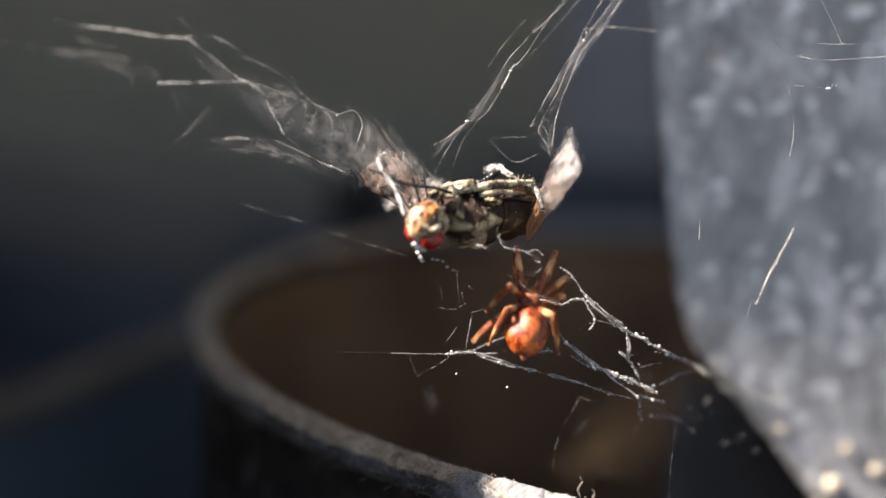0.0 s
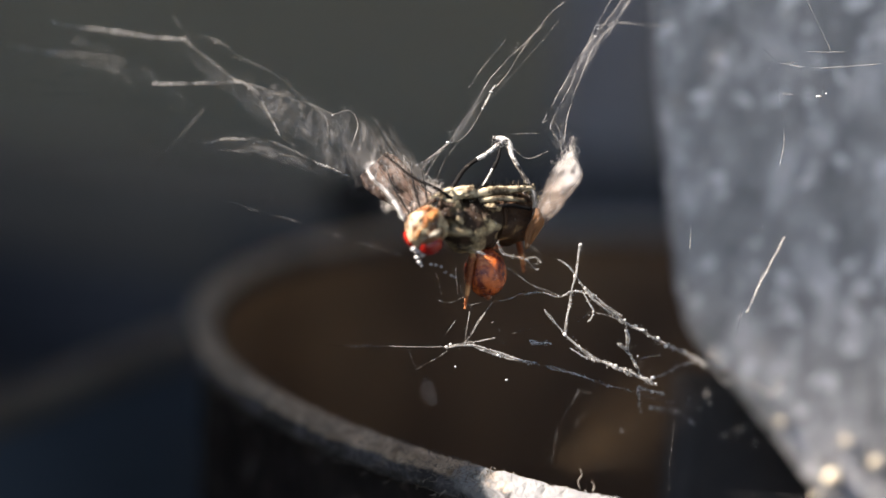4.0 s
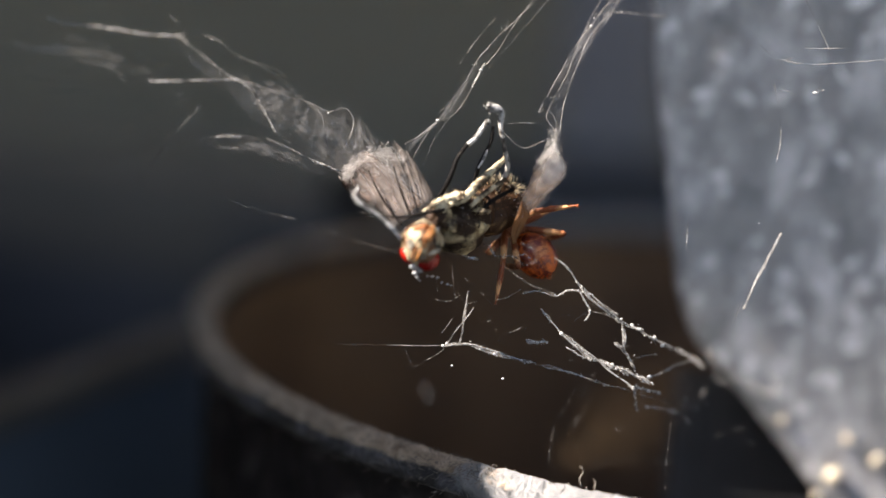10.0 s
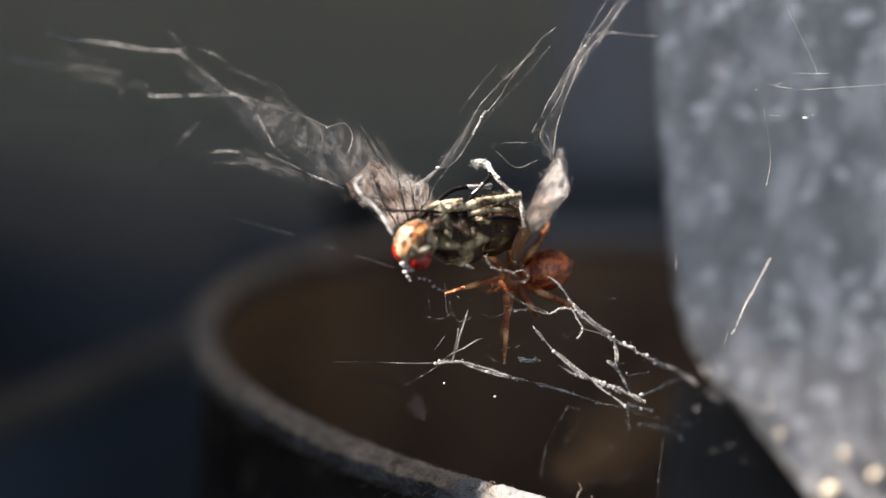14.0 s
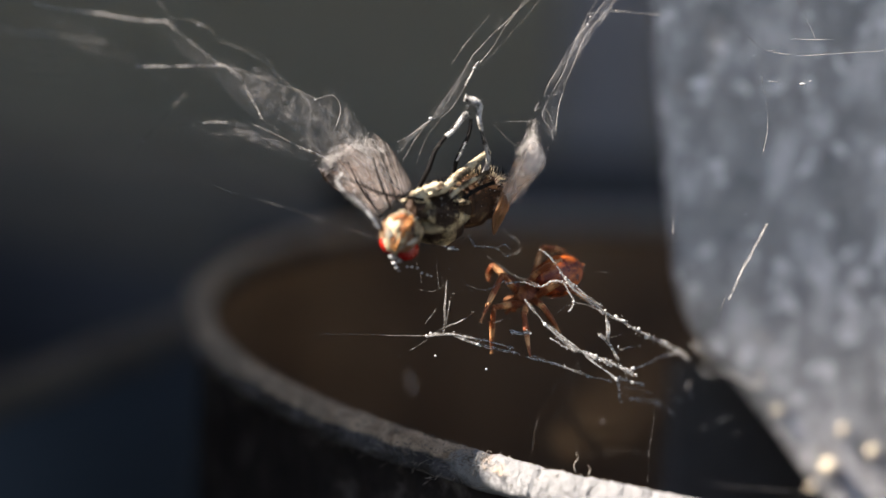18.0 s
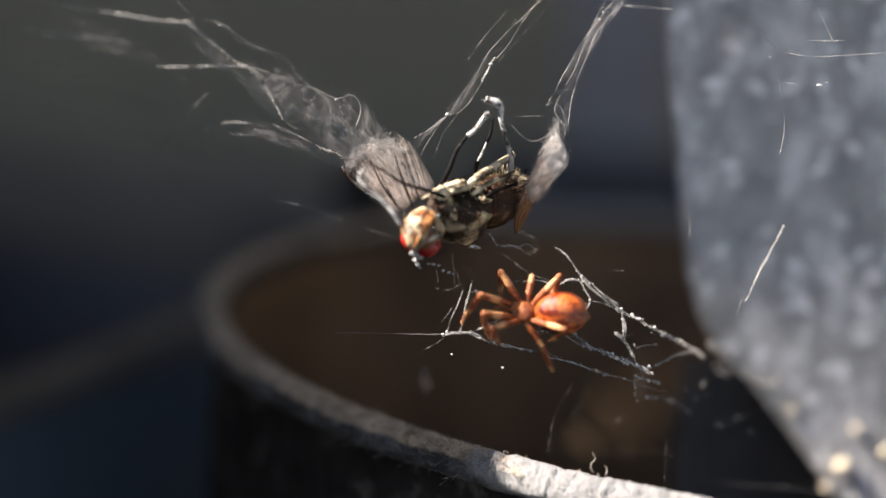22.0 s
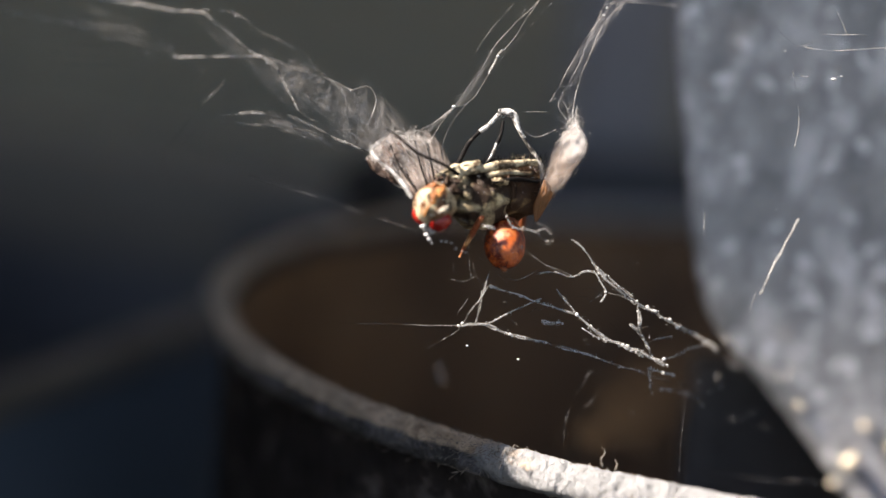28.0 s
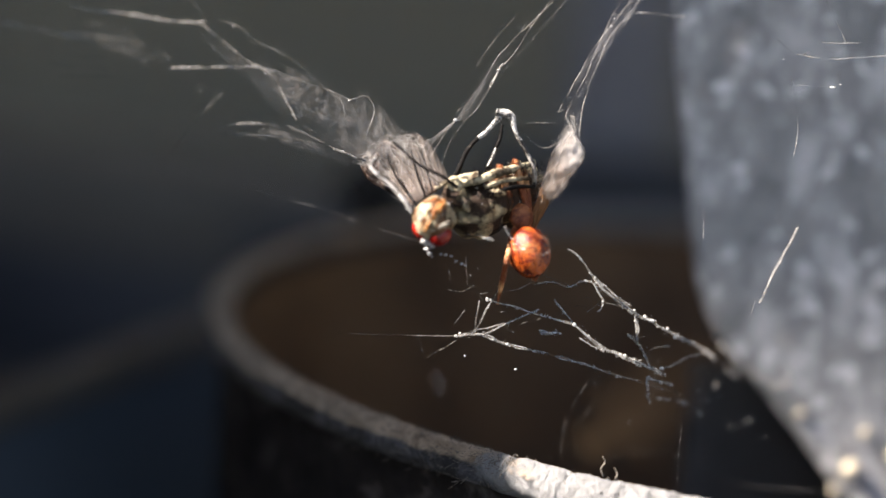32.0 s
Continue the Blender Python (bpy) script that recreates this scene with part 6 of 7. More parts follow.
def motions():
    walk(FLY, [
(0, hung(2.28, 2.63, 1.4)), (1, hung(2.22, 2.19, 5.9, 3.0, 4.5)), (2, hung(2.09, 2.09, 3.2, 1.0, 1.5)), (3, hung(2.31, 2.10, 3.2)),
(5.5, hung(2.33, 2.11, 2.9, 1.7, 2.5)), (6, hung(1.98, 2.12, 2.7, 2.0, 3.0)), (6.5, hung(1.85, 2.05, 1.7, 2.2, 3.4)), (7, hung(2.48, 2.21, 5.4, 2.5, 3.8)),
(7.5, hung(1.65, 1.93, 0.3, 2.8, 4.1)), (8, hung(1.60, 2.00, -0.4, 3.0, 4.5)), (8.5, hung(1.71, 1.88, 0.7, 2.0, 3.0)), (9, hung(1.88, 2.21, -0.3, 1.0, 1.5)),
(9.5, hung(1.52, 1.89, -4.5, 9.0, 13.5)), (10, hung(1.70, 2.03, -2.3, 10.5, 15.8)), (10.5, hung(1.63, 2.12, -2.0, 10.2, 15.4)), (11, hung(1.64, 2.08, -1.6, 10.0, 15.0)),
(11.5, hung(1.65, 1.97, -2.7, 10.5, 15.8)), (12, hung(1.56, 1.97, -3.3, 11.0, 16.5)), (12.5, hung(1.88, 2.18, 1.3, 6.8, 10.2)), (13, hung(1.86, 2.19, 1.6, 5.0, 7.5)),
(13.5, hung(1.87, 1.95, 1.5, 4.0, 6.0)), (14, hung(1.78, 2.20, 3.3, 3.0, 4.5)), (14.5, hung(1.59, 2.13, 1.8, 4.2, 6.3)), (16.5, hung(1.63, 2.04, -0.8, 9.0, 13.5)),
(17, hung(1.30, 1.95, -3.9, 10.0, 15.0)), (17.5, hung(1.23, 1.93, -4.2, 9.8, 14.8)), (18, hung(1.03, 1.81, -2.8, 9.7, 14.5)), (18.5, hung(1.06, 1.80, -3.5, 9.5, 14.2)),
(19, hung(1.10, 1.78, -4.1, 9.3, 14.0)), (19.5, hung(1.13, 1.74, -3.8, 9.2, 13.8)), (20, hung(1.06, 1.83, -5.1, 9.0, 13.5)), (20.5, hung(0.96, 1.83, -5.6, 8.8, 13.1)),
(21, hung(1.06, 1.81, -4.9, 8.5, 12.8)), (21.5, hung(1.48, 2.02, -1.5, 8.2, 12.4)), (22, hung(1.27, 1.87, -2.2, 8.0, 12.0)), (22.5, hung(1.62, 2.14, 1.4, 2.2, 3.3)),
(23, hung(1.55, 2.14, -0.0)), (23.5, hung(1.38, 2.19, -2.1, 1.8, 2.6)), (24, hung(1.47, 2.05, -0.1, 3.5, 5.2)), (24.5, hung(1.44, 2.10, -0.6, 4.0, 6.0)),
(25, hung(1.37, 2.07, -1.4, 4.5, 6.8)), (27.5, hung(1.64, 2.16, 0.9, 1.0, 1.5)), (28, hung(1.60, 2.20, -0.4)), (29, hung(2.07, 2.50, 4.0, 0.2, 0.4)),
(30, hung(1.63, 2.17, 1.5, 0.5, 0.8)), (31, hung(1.26, 2.15, -1.5, 1.8, 2.6)), (32, hung(1.51, 2.20, -1.1, 3.0, 4.5))
    ])
    walk(WEB_LEFT, [(0, sway(0.45, 0.25)), (1, sway(0.3, -0.1)), (3, sway(0.4, 0.0)), (6, sway(0.25, 0.0)), (7, sway(0.5, 0.05)), (8, sway(0.1, -0.05)), (9, sway(0.15, 0.0)),
                    (10, sway(0.1, -0.02)), (12, sway(0.0, -0.03)), (13, sway(0.2, 0.03)), (14, sway(0.1, 0.03)), (17, sway(-0.1, -0.05)), (18, sway(-0.3, -0.1)), (19, sway(-0.28, -0.12)),
                    (20, sway(-0.3, -0.15)), (21, sway(-0.28, -0.12)), (21.5, sway(0, -0.05)), (22, sway(-0.15, -0.08)), (23, sway(0, 0)), (25, sway(-0.05, -0.02)), (28, sway(0.03, 0.02)),
                    (29, sway(0.25, 0.15)), (30, sway(0.03, 0)), (31, sway(-0.1, 0)), (32, sway(0, 0.02))])
    walk(WEB_TOP, [(0, sway(1.39, 0.97)), (1, sway(0.51, 0.45)), (2, sway(0.52, 0.08)), (3, sway(0.77, -0.42)), (6, sway(0.41, 0.48)), (7, sway(0.64, 0.26)), (8, sway(0.32, 0.40)), (9, sway(0.33, -0.22)), (10, sway(0.18, 0.63)), (11, sway(-0.01, 0.85)), (12, sway(0.01, 0.49)), (13, sway(0.40, 0.49)), (14, sway(0.24, -0.66)), (17, sway(-0.17, 0.40)), (18, sway(0.02, 0.10)), (19, sway(-0.04, 0.28)), (20, sway(-0.29, 0.61)), (21, sway(-0.11, 0.48)), (21.5, sway(0.11, -0.03)), (22, sway(0.03, 0.29)), (23, sway(0.00, 0.00)), (24, sway(-0.03, -0.03)), (25, sway(-0.09, 0.16)), (28, sway(-0.15, 0.36)), (29, sway(0.32, -0.76)), (30, sway(-0.03, 0.22)), (31, sway(-0.14, 0.29)), (32, sway(-0.05, 0.19))])
    walk(WEB_ROPE, [(0, sway(-0.07, 0.24)), (1, sway(0.79, 0.31)), (2, sway(0.82, 0.41)), (3, sway(0.63, 0.08)), (6, sway(0.48, 0.17)), (7, sway(0.69, 0.40)), (8, sway(0.58, 0.44)), (9, sway(0.00, 0.39)), (10, sway(0.27, 0.42)), (11, sway(0.18, 0.44)), (12, sway(-0.02, 0.11)), (13, sway(0.49, 0.25)), (14, sway(0.05, 0.30)), (17, sway(-0.33, 0.14)), (18, sway(0.23, -0.09)), (19, sway(0.12, -0.07)), (20, sway(-0.24, 0.47)), (21, sway(-0.16, 0.34)), (21.5, sway(0.20, 0.18)), (22, sway(0.06, 0.14)), (23, sway(0.00, 0.00)), (24, sway(-0.06, -0.13)), (25, sway(-0.01, -0.08)), (28, sway(-0.24, 0.07)), (29, sway(-0.10, -0.21)), (30, sway(0.16, 0.03)), (31, sway(0.10, -0.25)), (32, sway(0.12, 0.00))])
    walk(WEB_PLATE, [(0, sway(0.78, 0.77)), (0.5, sway(0.36, 0.07)), (1, sway(0.27, -0.05)), (1.5, sway(0.07, -0.27)), (2, sway(0.38, 0.17)), (3, sway(0.5, 0.07)), (6, sway(0.35, 0.13)),
                     (7, sway(0.53, 0.38)), (7.5, sway(0.34, 0.14)), (8, sway(0.37, 0.19)), (9, sway(0.11, 0.01)), (10, sway(0.25, 0.14)), (11, sway(0.26, 0.2)), (12, sway(0.17, 0)), (13, sway(0.38, 0.19)),
                     (14, sway(-0.14, -0.18)), (17, sway(-0.27, -0.06)), (18, sway(-0.16, 0)), (19, sway(-0.21, -0.14)), (19.5, sway(-0.46, -0.11)), (20, sway(-0.39, -0.3)), (20.5, sway(-0.32, -0.04)),
                     (22, sway(-0.15, -0.05)), (23, sway(0, 0)), (24, sway(0.04, 0.08)), (25, sway(-0.09, -0.04)), (28, sway(0, 0)), (32, sway(0, 0))])
    walk(WEB_NET, [(0, sway(0.5, 0.05)), (3, sway(0.5, 0.08)), (6, sway(0.42, 0)), (6.5, sway(0.31, -0.02)), (8, sway(0.2, -0.03)), (9.5, sway(0.12, -0.03)), (10, sway(0.28, 0.01)), (11, sway(0.25, -0.02)),
                   (12, sway(0.14, -0.09)), (12.5, sway(0.41, 0.03)), (13, sway(0.42, 0.06)), (14, sway(0.03, -0.04)), (17, sway(-0.1, -0.08)), (18, sway(-0.21, -0.18)), (19, sway(-0.12, -0.16)),
                   (19.5, sway(-0.31, -0.09)), (20, sway(-0.18, -0.13)), (21, sway(-0.14, -0.11)), (22, sway(-0.22, -0.1)), (22.5, sway(0, 0)), (23, sway(0, 0)), (25, sway(-0.05, -0.01)), (25.5, sway(-0.11, -0.06)),
                   (27.5, sway(0.22, 0)), (28, sway(0, 0)), (29, sway(0.3, -0.06)), (29.5, sway(0, 0)), (31, sway(-0.02, 0.03)), (31.5, sway(0.12, -0.03)), (32, sway(-0.09, -0.03))])
    # the pulled threads turn about their knots: time, degrees up from the right
    for (ob, knot), turns in zip(PULLED, (
            ((0, -38), (1, -38), (2, -38), (3, 158), (3.5, 120), (5.5, -30), (6, -38), (8.6, -38), (8.8, 90), (8.95, 163), (9.15, 163), (9.3, 60), (9.4, -38), (10, -38), (14.5, -38), (16.5, -38), (20, -38), (21.05, -38), (21.15, 60), (21.3, 163), (21.5, 163), (22, 160), (23, 163), (25.5, 163), (27.5, 162), (28, 162), (29, 155), (30, 162), (31, 160), (32, 164)),
            ((0, 20), (1, 60), (3, 50), (6, 70), (8, 70), (8.6, 82), (9, 86), (9.4, 80), (10, 80), (12, 8), (13, 65), (14, 72), (14.5, 75), (17, 78), (18, 86), (19, 70), (20, 72), (21, 80), (21.5, 74), (22, 76), (23, 80), (25, 85), (29, 70), (32, 60)),
            ((0, -18), (5.5, -18), (8, -18), (9, 30), (9.5, -10), (10, -18), (19, -10), (19.5, 10), (20, 28), (21, 27), (21.5, 25), (23, 24), (25.5, 25), (28, 26), (29, 26), (32, 25)),
            ((0, 0), (1, 45), (3, 10), (6, 10), (8, 40), (8.6, 60), (9, 5), (9.4, 60), (12, 4), (13, 10), (14, 30), (17, 20), (19, 30), (20, 8), (21, 50), (21.5, 65), (22, 68), (23, 52), (25, 52), (28, 55), (29, 20), (30, 50), (31, 55), (32, 15)))):
        spread = []
        for (t0, d0), (t1, d1) in zip(turns, turns[1:]):
            steps = 1 + int(abs(d1 - d0) / 80)
            spread += [(t0 + (t1 - t0) * i / steps, d0 + (d1 - d0) * i / steps) for i in range(steps)]
        walk(ob, [(t, pose(knot[0] * MM, knot[1] * MM, knot[2] * MM, 0, -d, 0)) for t, d in spread + [turns[-1]]])
    # the bound shins sag at times and are drawn up again
    for ob, x, raised, twist, sag in ((SHINS[0], (-1.18, -0.40, 1.22), (0.40, 0.0, 0.55), -4, 46.0), (SHINS[1], (0.05, -0.20, 1.22), (0.40, 0.0, 0.85), 0, 20.0), (SHINS[2], (2.31, 0.30, 1.08), (-0.55, -0.3, 0.95), 19, -30.0)):
        piv = Matrix.Translation(Vector(x) * MM)
        def bent(k, up=0.0, s=sag, p=piv, r=raised, w=twist):
            return Matrix.Translation(Vector(r) * up * MM) @ p @ pose(0, 0, 0, -70 * k, s * k * 0.6 + w * up, 0) @ p.inverted()
        walk(ob, [(0, bent(0.9)), (0.5, bent(0)), (1, bent(0, 0.3)), (2, bent(0, 0.1)), (2.6, bent(0.1)), (3, bent(0.7)), (3.5, bent(0.2)), (5.5, bent(0.05, 0.1)), (6, bent(0, 0.2)), (7, bent(0, 0.3)), (8, bent(0, 0.3)), (8.6, bent(0, 0.1)),
                  (9, bent(0.8)), (9.4, bent(0, 0.7)), (10, bent(0, 1)), (11, bent(0, 1)), (12, bent(0, 1.05)), (12.6, bent(0, 0.6)), (13, bent(0, 0.5)), (13.6, bent(0, 0.3)), (14, bent(0.7, 0.2)), (14.5, bent(0.5, 0.3)),
                  (16.5, bent(0, 0.9)), (17, bent(0, 1)), (18, bent(0, 0.9)), (20, bent(0, 0.9)), (21, bent(0, 0.8)), (22, bent(0, 0.8)), (22.6, bent(0, 0.1)), (23, bent(0, 0)), (24, bent(0, 0.3)), (25, bent(0, 0.4)), (27.2, bent(0)), (27.5, bent(0.25)), (27.9, bent(0)), (28.7, bent(0.1)), (29, bent(0.3)), (29.4, bent(0)), (30, bent(0)), (31, bent(0, 0.15)), (32, bent(0, 0.25))])
    # the folded thighs swing up and sink back
    for ob, x, big in ((THIGHS[0], (-0.33, -0.90, 0.94), 23.0), (THIGHS[1], (0.00, -0.95, 0.71), 21.0), (THIGHS[2], (0.28, -1.00, 0.42), 18.0)):
        piv = Matrix.Translation(Vector(x) * MM)
        def lift(k, s=big, p=piv):
            return p @ pose(0, 0, 0, 0, -k * s, 0) @ p.inverted()
        walk(ob, [(0, lift(0)), (1, lift(0.3)), (2, lift(0.1)), (3, lift(0)), (6, lift(0.2)), (8, lift(0.3)), (9, lift(0.1)), (9.5, lift(0.9)), (10, lift(1.15)), (11, lift(1)), (12, lift(1.1)), (12.6, lift(0.6)), (13, lift(0.5)), (14, lift(0.2)),
                  (16.5, lift(0.9)), (17, lift(1)), (20, lift(0.9)), (22, lift(0.8)), (22.6, lift(0.1)), (23, lift(0)), (24, lift(0.35)), (25, lift(0.45)), (27.5, lift(0.1)), (28, lift(0)), (30, lift(0.05)), (32, lift(0.3))])
    for ob, x, big in ((FORELEG, (-3.06, -1.90, -0.24), 1.0),):
        piv = Matrix.Translation(Vector(x) * MM)
        def flick(k, s=big, p=piv):
            return p @ pose(0, 0, 0, 0, k * s, 0) @ p.inverted()
        walk(ob, [(0, flick(14)), (1, flick(0)), (5.5, flick(4)), (7, flick(6)), (9, flick(-8)), (9.3, flick(4)), (9.5, flick(-14)), (10, flick(-6)), (12, flick(12)), (12.6, flick(0)), (19.3, flick(0)), (19.5, flick(9)), (20, flick(0)),
                  (23.3, flick(0)), (23.5, flick(11)), (23.9, flick(0)), (25.5, flick(9)), (27.5, flick(6)), (28, flick(0)), (29, flick(8)), (29.5, flick(0)), (31, flick(2)), (31.3, flick(11)), (31.7, flick(0)), (32, flick(0))])
    piv = Matrix.Translation(Vector((-1.18, -1.40, 0.75)) * MM)

    def swing(k):
        return piv @ pose(0, 0, 0, 0, k, 0) @ piv.inverted()
    walk(DARK_FORELEG, [(0, swing(14)), (1, swing(6)), (2, swing(28)), (3, swing(30)), (5.5, swing(30)), (6, swing(28)), (7, swing(10)), (8, swing(30)), (9, swing(26)), (9.3, swing(2)), (10, swing(0)), (11, swing(4)), (12, swing(12)), (13, swing(16)), (14, swing(4)),
                        (16.5, swing(14)), (17, swing(14)), (18, swing(18)), (20, swing(-6)), (21, swing(20)), (22, swing(26)), (23, swing(36)), (25.5, swing(36)), (27.5, swing(30)), (28, swing(32)), (29, swing(2)), (29.5, swing(30)), (32, swing(36))])
    # the silk pleats tip over with the wing
    hinge = Matrix.Translation(Vector((-2.31, -0.60, 0.42)) * MM)

    def tip(k):
        return hinge @ Matrix.Rotation(radians(1.55 * k), 4, Vector((0.81, 0, 0.59))) @ hinge.inverted()
    for ob in PLEATS:
        walk(ob, [(0, tip(-28)), (1, tip(-24)), (3, tip(-26)), (6, tip(-28)), (8, tip(-26)), (9, tip(-30)), (9.6, tip(-2)), (10, tip(0)), (13, tip(0)), (14, tip(-18)), (14.5, tip(-14)), (16.5, tip(0)), (25.5, tip(0)), (27.5, tip(-6)), (28, tip(-4)), (28.6, tip(-16)), (29, tip(-26)), (29.5, tip(-6)), (30, tip(-2)), (32, tip(0))])
    # the spider: time, abdomen, heading, tilt, spin, depth, stance
    path = (
        (0, (4.18, -2.41), 82, -30, 0, 0.0, CLING), (0.5, (3.54, -0.64), 95, -34, 0, 0.7, SPIN), (1, (3.56, -0.74), 98, -34, 0, 0.7, SPIN), (1.5, (4.30, -0.20), 110, -10, 10, 0, SPIN), (2, (3.10, -0.05), 92, -34, 0, 0.7, SPIN), (3, (3.09, -0.30), 90, -34, 0, 0.7, SPIN), (3.5, (2.37, -0.32), 95, -34, 0, 0.7, SPIN),
        (5.5, (3.18, 0.37), 60, -10, 0, 0.3, CLING), (6, (1.30, -0.19), 22, -20, 0, -0.3, HUG), (6.5, (0.80, -0.06), 22, -20, 0, -0.3, HUG), (7, (2.31, 0.18), -32, 0, 0, 2.4, SPREAD), (7.5, (1.62, 0.11), 30, 0, 0, -0.3, CLING), (8, (2.39, 0.55), -50, 0, 0, 2.0, CLING),
        (8.3, (4.09, -1.16), -50, 0, 0, -0.8, CLING), (8.5, (5.92, -2.66), -58, 30, 0, -1.2, CLING), (8.8, (7.17, -2.61), -80, 0, 20, -1.0, SPREAD), (9, (7.77, -2.33), -87, 5, 150, -1.0, SPREAD), (9.2, (6.07, -2.41), -178, 0, 150, -1.0, CLING), (9.5, (4.19, 0.01), -225, 0, 80, 1.6, SPIN),
        (10, (4.53, 0.37), -235, 0, 20, 2.2, CURL), (10.5, (4.31, 0.64), -230, 0, 20, 2.2, CURL), (11, (4.59, 1.17), -205, 0, 20, 2.2, CURL), (11.3, (3.74, -2.26), -250, 0, 0, 0.0, SPREAD), (11.5, (3.36, -3.07), -258, -10, 0, -1.0, SPREAD), (12, (2.96, -1.44), -350, -62, 0, -0.2, CURL), (12.5, (2.58, -0.71), -395, 0, 20, -0.3, CLING), (12.8, (3.37, 0.25), -460, 0, 20, 0.5, CLING),
        (13, (4.76, 1.14), -512, 0, 10, 2.4, SPREAD), (13.5, (5.18, 1.15), -516, 0, 0, 2.6, SPREAD), (14, (5.11, 0.49), -524, 0, 0, 2.6, SPREAD), (14.5, (3.21, 0.09), -520, 0, 0, 2.6, SPREAD), (16.5, (3.89, -0.52), -505, 0, 30, 2.6, SPREAD), (17, (5.60, -0.79), -520, 0, 40, 2.6, SPREAD), (17.5, (5.64, -0.83), -518, 0, 30, 2.6, SPREAD),
        (18, (5.76, -1.09), -512, 0, 40, 2.6, SPREAD), (18.5, (6.11, -1.30), -520, 0, 20, 2.6, SPREAD), (19, (3.99, -0.19), -490, 0, 60, 2.6, SPREAD), (19.5, (5.90, -1.11), -522, 0, 20, 2.6, SPREAD), (20, (5.36, -1.12), -515, 0, 60, 2.6, SPREAD), (20.5, (4.85, -1.16), -512, 0, 60, 2.6, SPREAD), (21, (4.65, -0.46), -505, 0, 60, 2.6, SPREAD), (21.3, (6.20, -0.50), -450, 0, 100, -0.4, SPREAD),
        (21.5, (6.68, -0.62), -428, 5, 150, -0.8, SPREAD), (21.8, (6.00, -1.71), -480, 0, 80, -0.8, SPREAD), (22, (5.11, -2.63), -544, 0, 30, -0.8, CURL), (22.5, (3.26, -0.17), -618, -10, 0, 0.0, SPIN), (23, (2.92, -0.35), -625, -34, 0, 0.7, SPIN), (24, (2.86, -0.34), -625, -34, 0, 0.7, SPIN), (24.5, (2.75, -0.18), -625, -34, 0, 0.7, SPIN),
        (25, (2.22, -0.39), -628, -34, 0, 0.7, SPIN), (25.5, (2.26, -0.20), -628, -34, 0, 0.7, SPIN), (27.5, (3.00, -0.01), -630, -34, 0, 0.7, HUG), (28, (2.33, -0.04), -632, -34, 0, 0.7, HUG), (28.3, (2.17, -0.05), -640, -20, 0, -0.6, CLING), (28.6, (2.05, -0.30), -650, -15, 0, -0.6, CLING), (29, (3.45, -0.06), -630, -34, 0, 0.7, SPIN),
        (29.5, (2.45, 0.13), -628, -34, 0, 0.7, SPIN), (30, (2.99, 0.31), -628, -34, 0, 0.7, SPIN), (30.5, (2.37, 0.26), -628, -34, 0, 0.7, SPIN), (31, (2.67, -0.13), -610, -34, 0, 0.7, HUG), (31.5, (2.09, -0.21), -620, -34, 0, 0.7, SPIN), (32, (3.39, 0.11), -618, -10, 0, 0.0, SPIN))
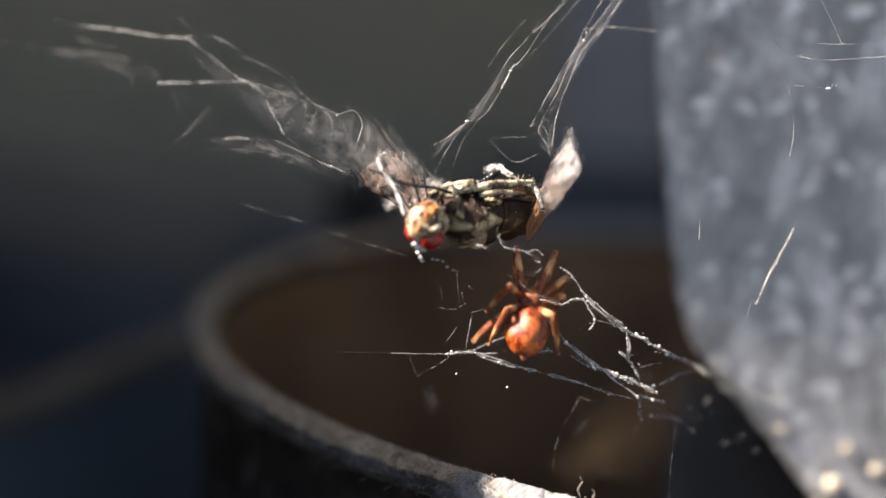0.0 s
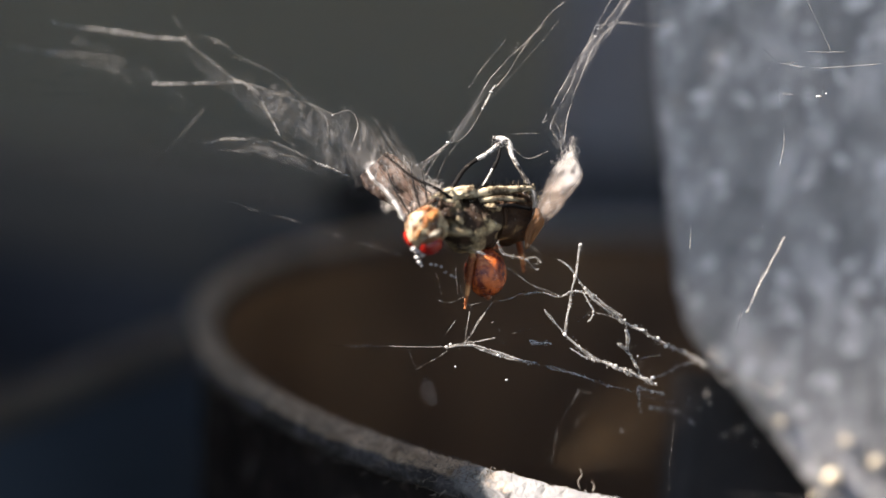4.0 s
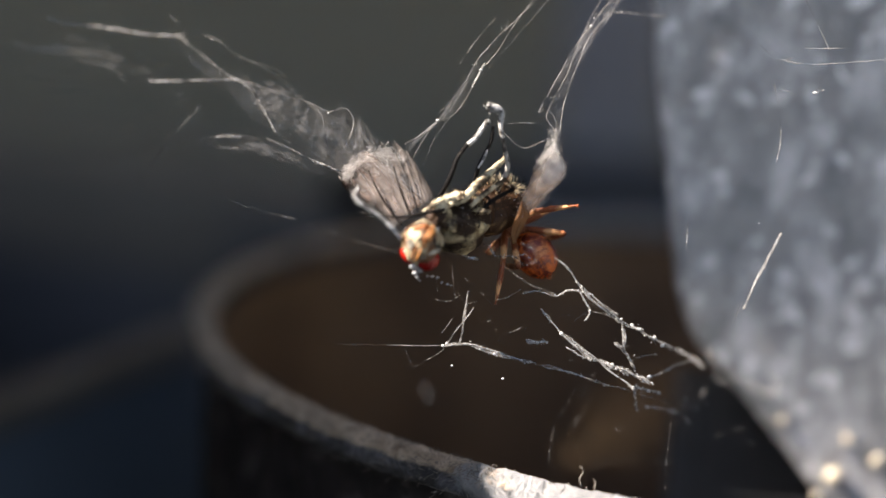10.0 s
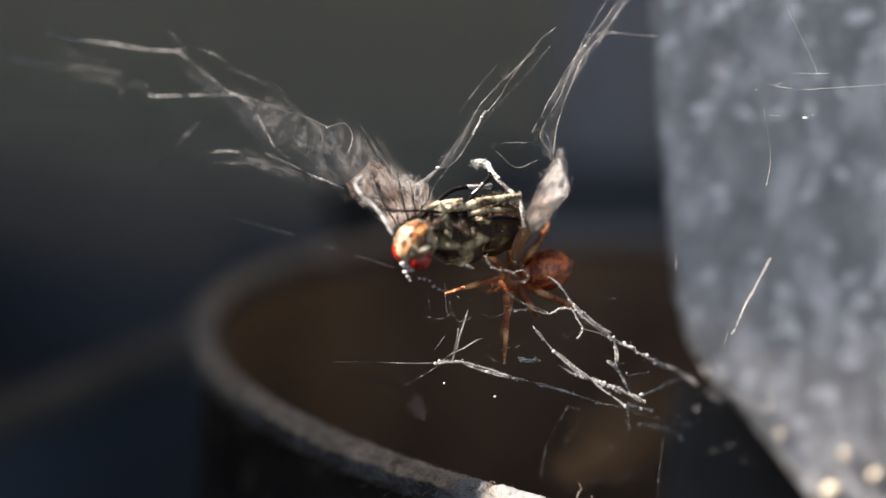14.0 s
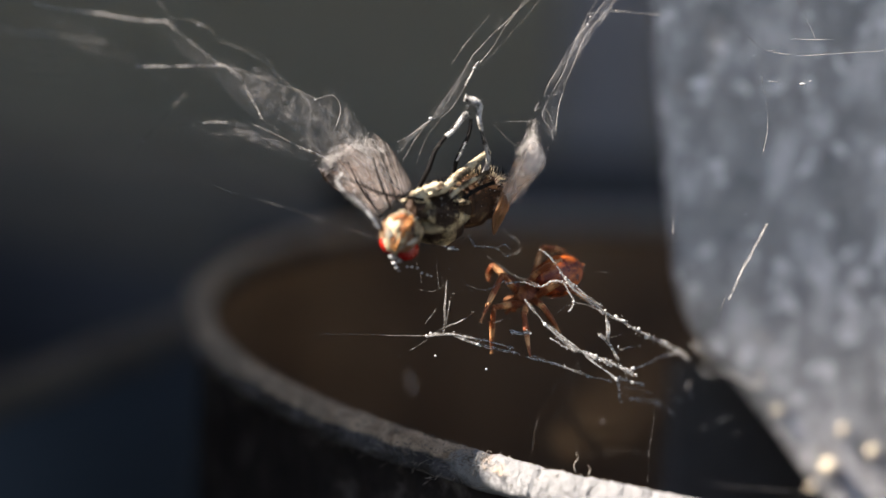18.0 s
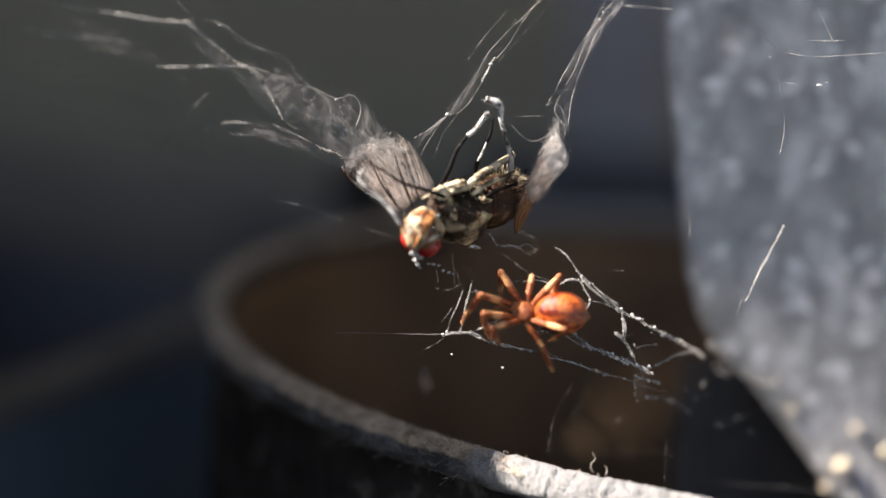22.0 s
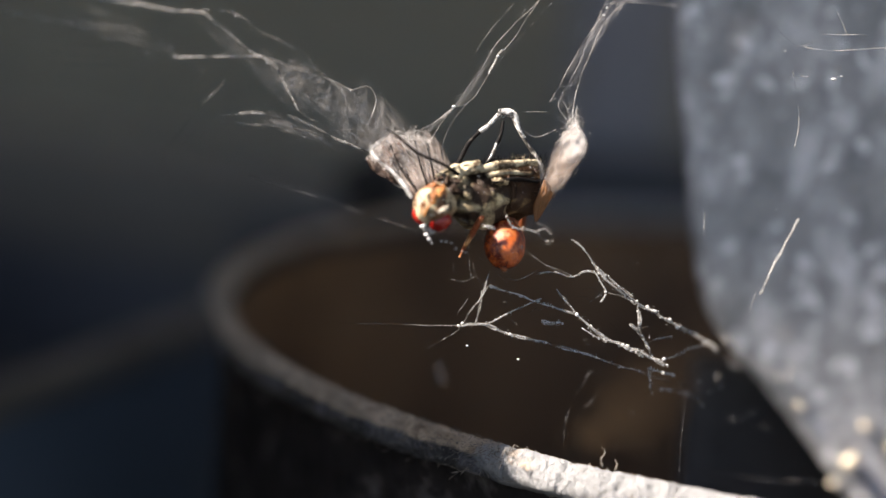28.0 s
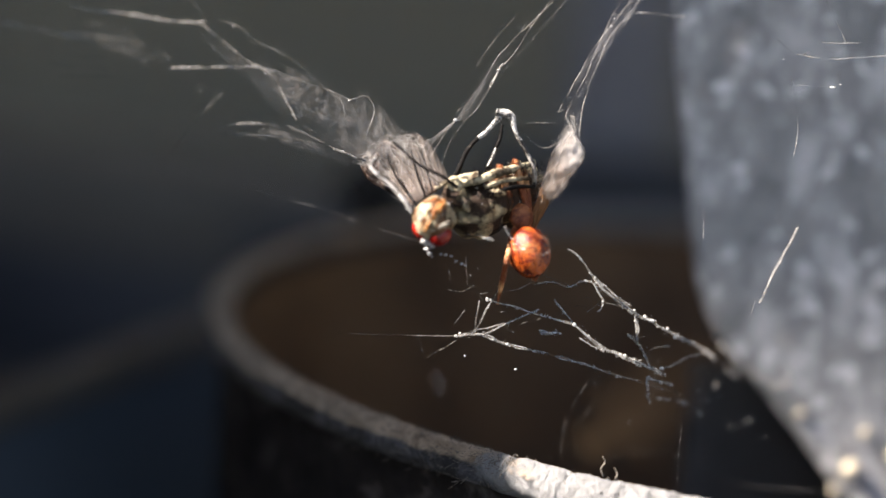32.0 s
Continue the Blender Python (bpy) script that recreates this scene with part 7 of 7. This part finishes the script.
    # feet that hold a given spot: time, spot, side, leg
    holds = (
        (0, (1.87, -2.82), -1, 2), (0, (2.49, -1.51), -1, 1), (1, (1.10, -3.08), -1, 3), (2, (1.06, -2.72), -1, 3), (3, (0.96, -2.21), -1, 3), (6, (3.98, -1.22), 1, 0), (6, (3.25, -0.89), 1, 1), (7, (5.23, -3.47), 1, 0), (7, (3.78, -1.67), 1, 1),
        (8, (3.64, -2.64), 1, 0), (8.5, (7.18, -4.37), 1, 0), (9, (4.45, -4.66), -1, 1), (9, (5.05, -3.96), -1, 2), (9, (11.05, -4.53), 1, 1), (9, (9.25, -8.56), 1, 0), (9, (7.73, -6.97), -1, 0), (9, (9.42, -2.39), 1, 3),
        (10, (6.36, 2.52), 1, 1), (10, (2.76, -2.97), -1, 1), (11, (7.07, 2.04), 1, 2), (11, (2.19, -0.82), -1, 1), (13, (0.91, -0.67), 1, 0), (13, (4.07, -3.56), -1, 1), (14, (0.92, -0.45), 1, 0), (14, (3.35, -3.36), -1, 0),
        (17, (5.94, 3.12), 1, 3), (17, (2.04, -2.64), -1, 0), (17, (5.41, -3.95), -1, 2), (17, (3.36, -3.33), -1, 1), (18, (4.51, -4.33), -1, 1), (18, (2.44, -2.89), 1, 0), (18, (6.52, 0.37), 1, 2), (19, (2.73, -2.80), -1, 0), (19, (4.69, -4.08), -1, 1), (19, (5.87, -2.95), -1, 2),
        (20, (1.70, -3.23), 1, 0), (20, (4.95, -4.00), -1, 1), (21, (6.53, -0.64), 1, 3), (21, (2.01, -3.24), -1, 0), (21, (5.90, -4.20), -1, 2), (21.5, (10.41, -3.33), 1, 2), (21.5, (9.79, -5.68), 1, 0), (21.5, (3.86, -3.33), -1, 2), (21.5, (6.21, -4.32), -1, 0),
        (22, (0.92, -2.94), 1, 0), (22, (5.10, -5.55), -1, 2), (23, (1.91, -2.76), -1, 3), (24, (1.76, -2.86), -1, 3), (25, (1.26, -2.95), -1, 3), (28, (0.44, -0.45), -1, 3), (29, (2.58, -1.47), -1, 3), (30, (1.74, -1.15), -1, 3), (31, (1.07, -1.17), -1, 3), (32, (2.06, -2.05), -1, 3))
    held = {}
    for t, spot, sx, k in holds:
        held[t, sx, k] = MID + (RIGHT * spot[0] + UP * spot[1]) * MM
    rows, stances = [], []
    for t, spot, heading, tilt, spin, depth, stance in path:
        h = radians(heading)
        k = 1.08 * math.cos(radians(tilt))
        rows.append((t, crawl((spot[0] + k * math.cos(h), spot[1] + k * math.sin(h)), heading, tilt, spin, depth)))
        stances.append((t, stance, rows[-1][1].inverted()))
    walk(SPIDER, rows)
    for upper, lower, sx, k in LEGS:
        one, two = [], []
        for i, (t, stance, inside) in enumerate(stances):
            x, y, z = stance[k]
            jig = Vector((noise.noise((i * 1.7, k, sx)), noise.noise((i * 1.7, k + 9, sx)), noise.noise((i * 1.7, k + 5, sx)))) * 0.7
            if stance is SPIN and k == 3 and sx > 0:
                x, y, z = HUG[3]
            foot = (x * sx + jig.x, y + jig.y, z + jig.z * 0.6)
            if (t, sx, k) in held:
                foot = (inside @ held[t, sx, k]) / MM
            m1, m2 = reach(sx, k, foot)
            one.append((t, m1))
            two.append((t, m2))
        walk(upper, one)
        walk(lower, two)


motions()
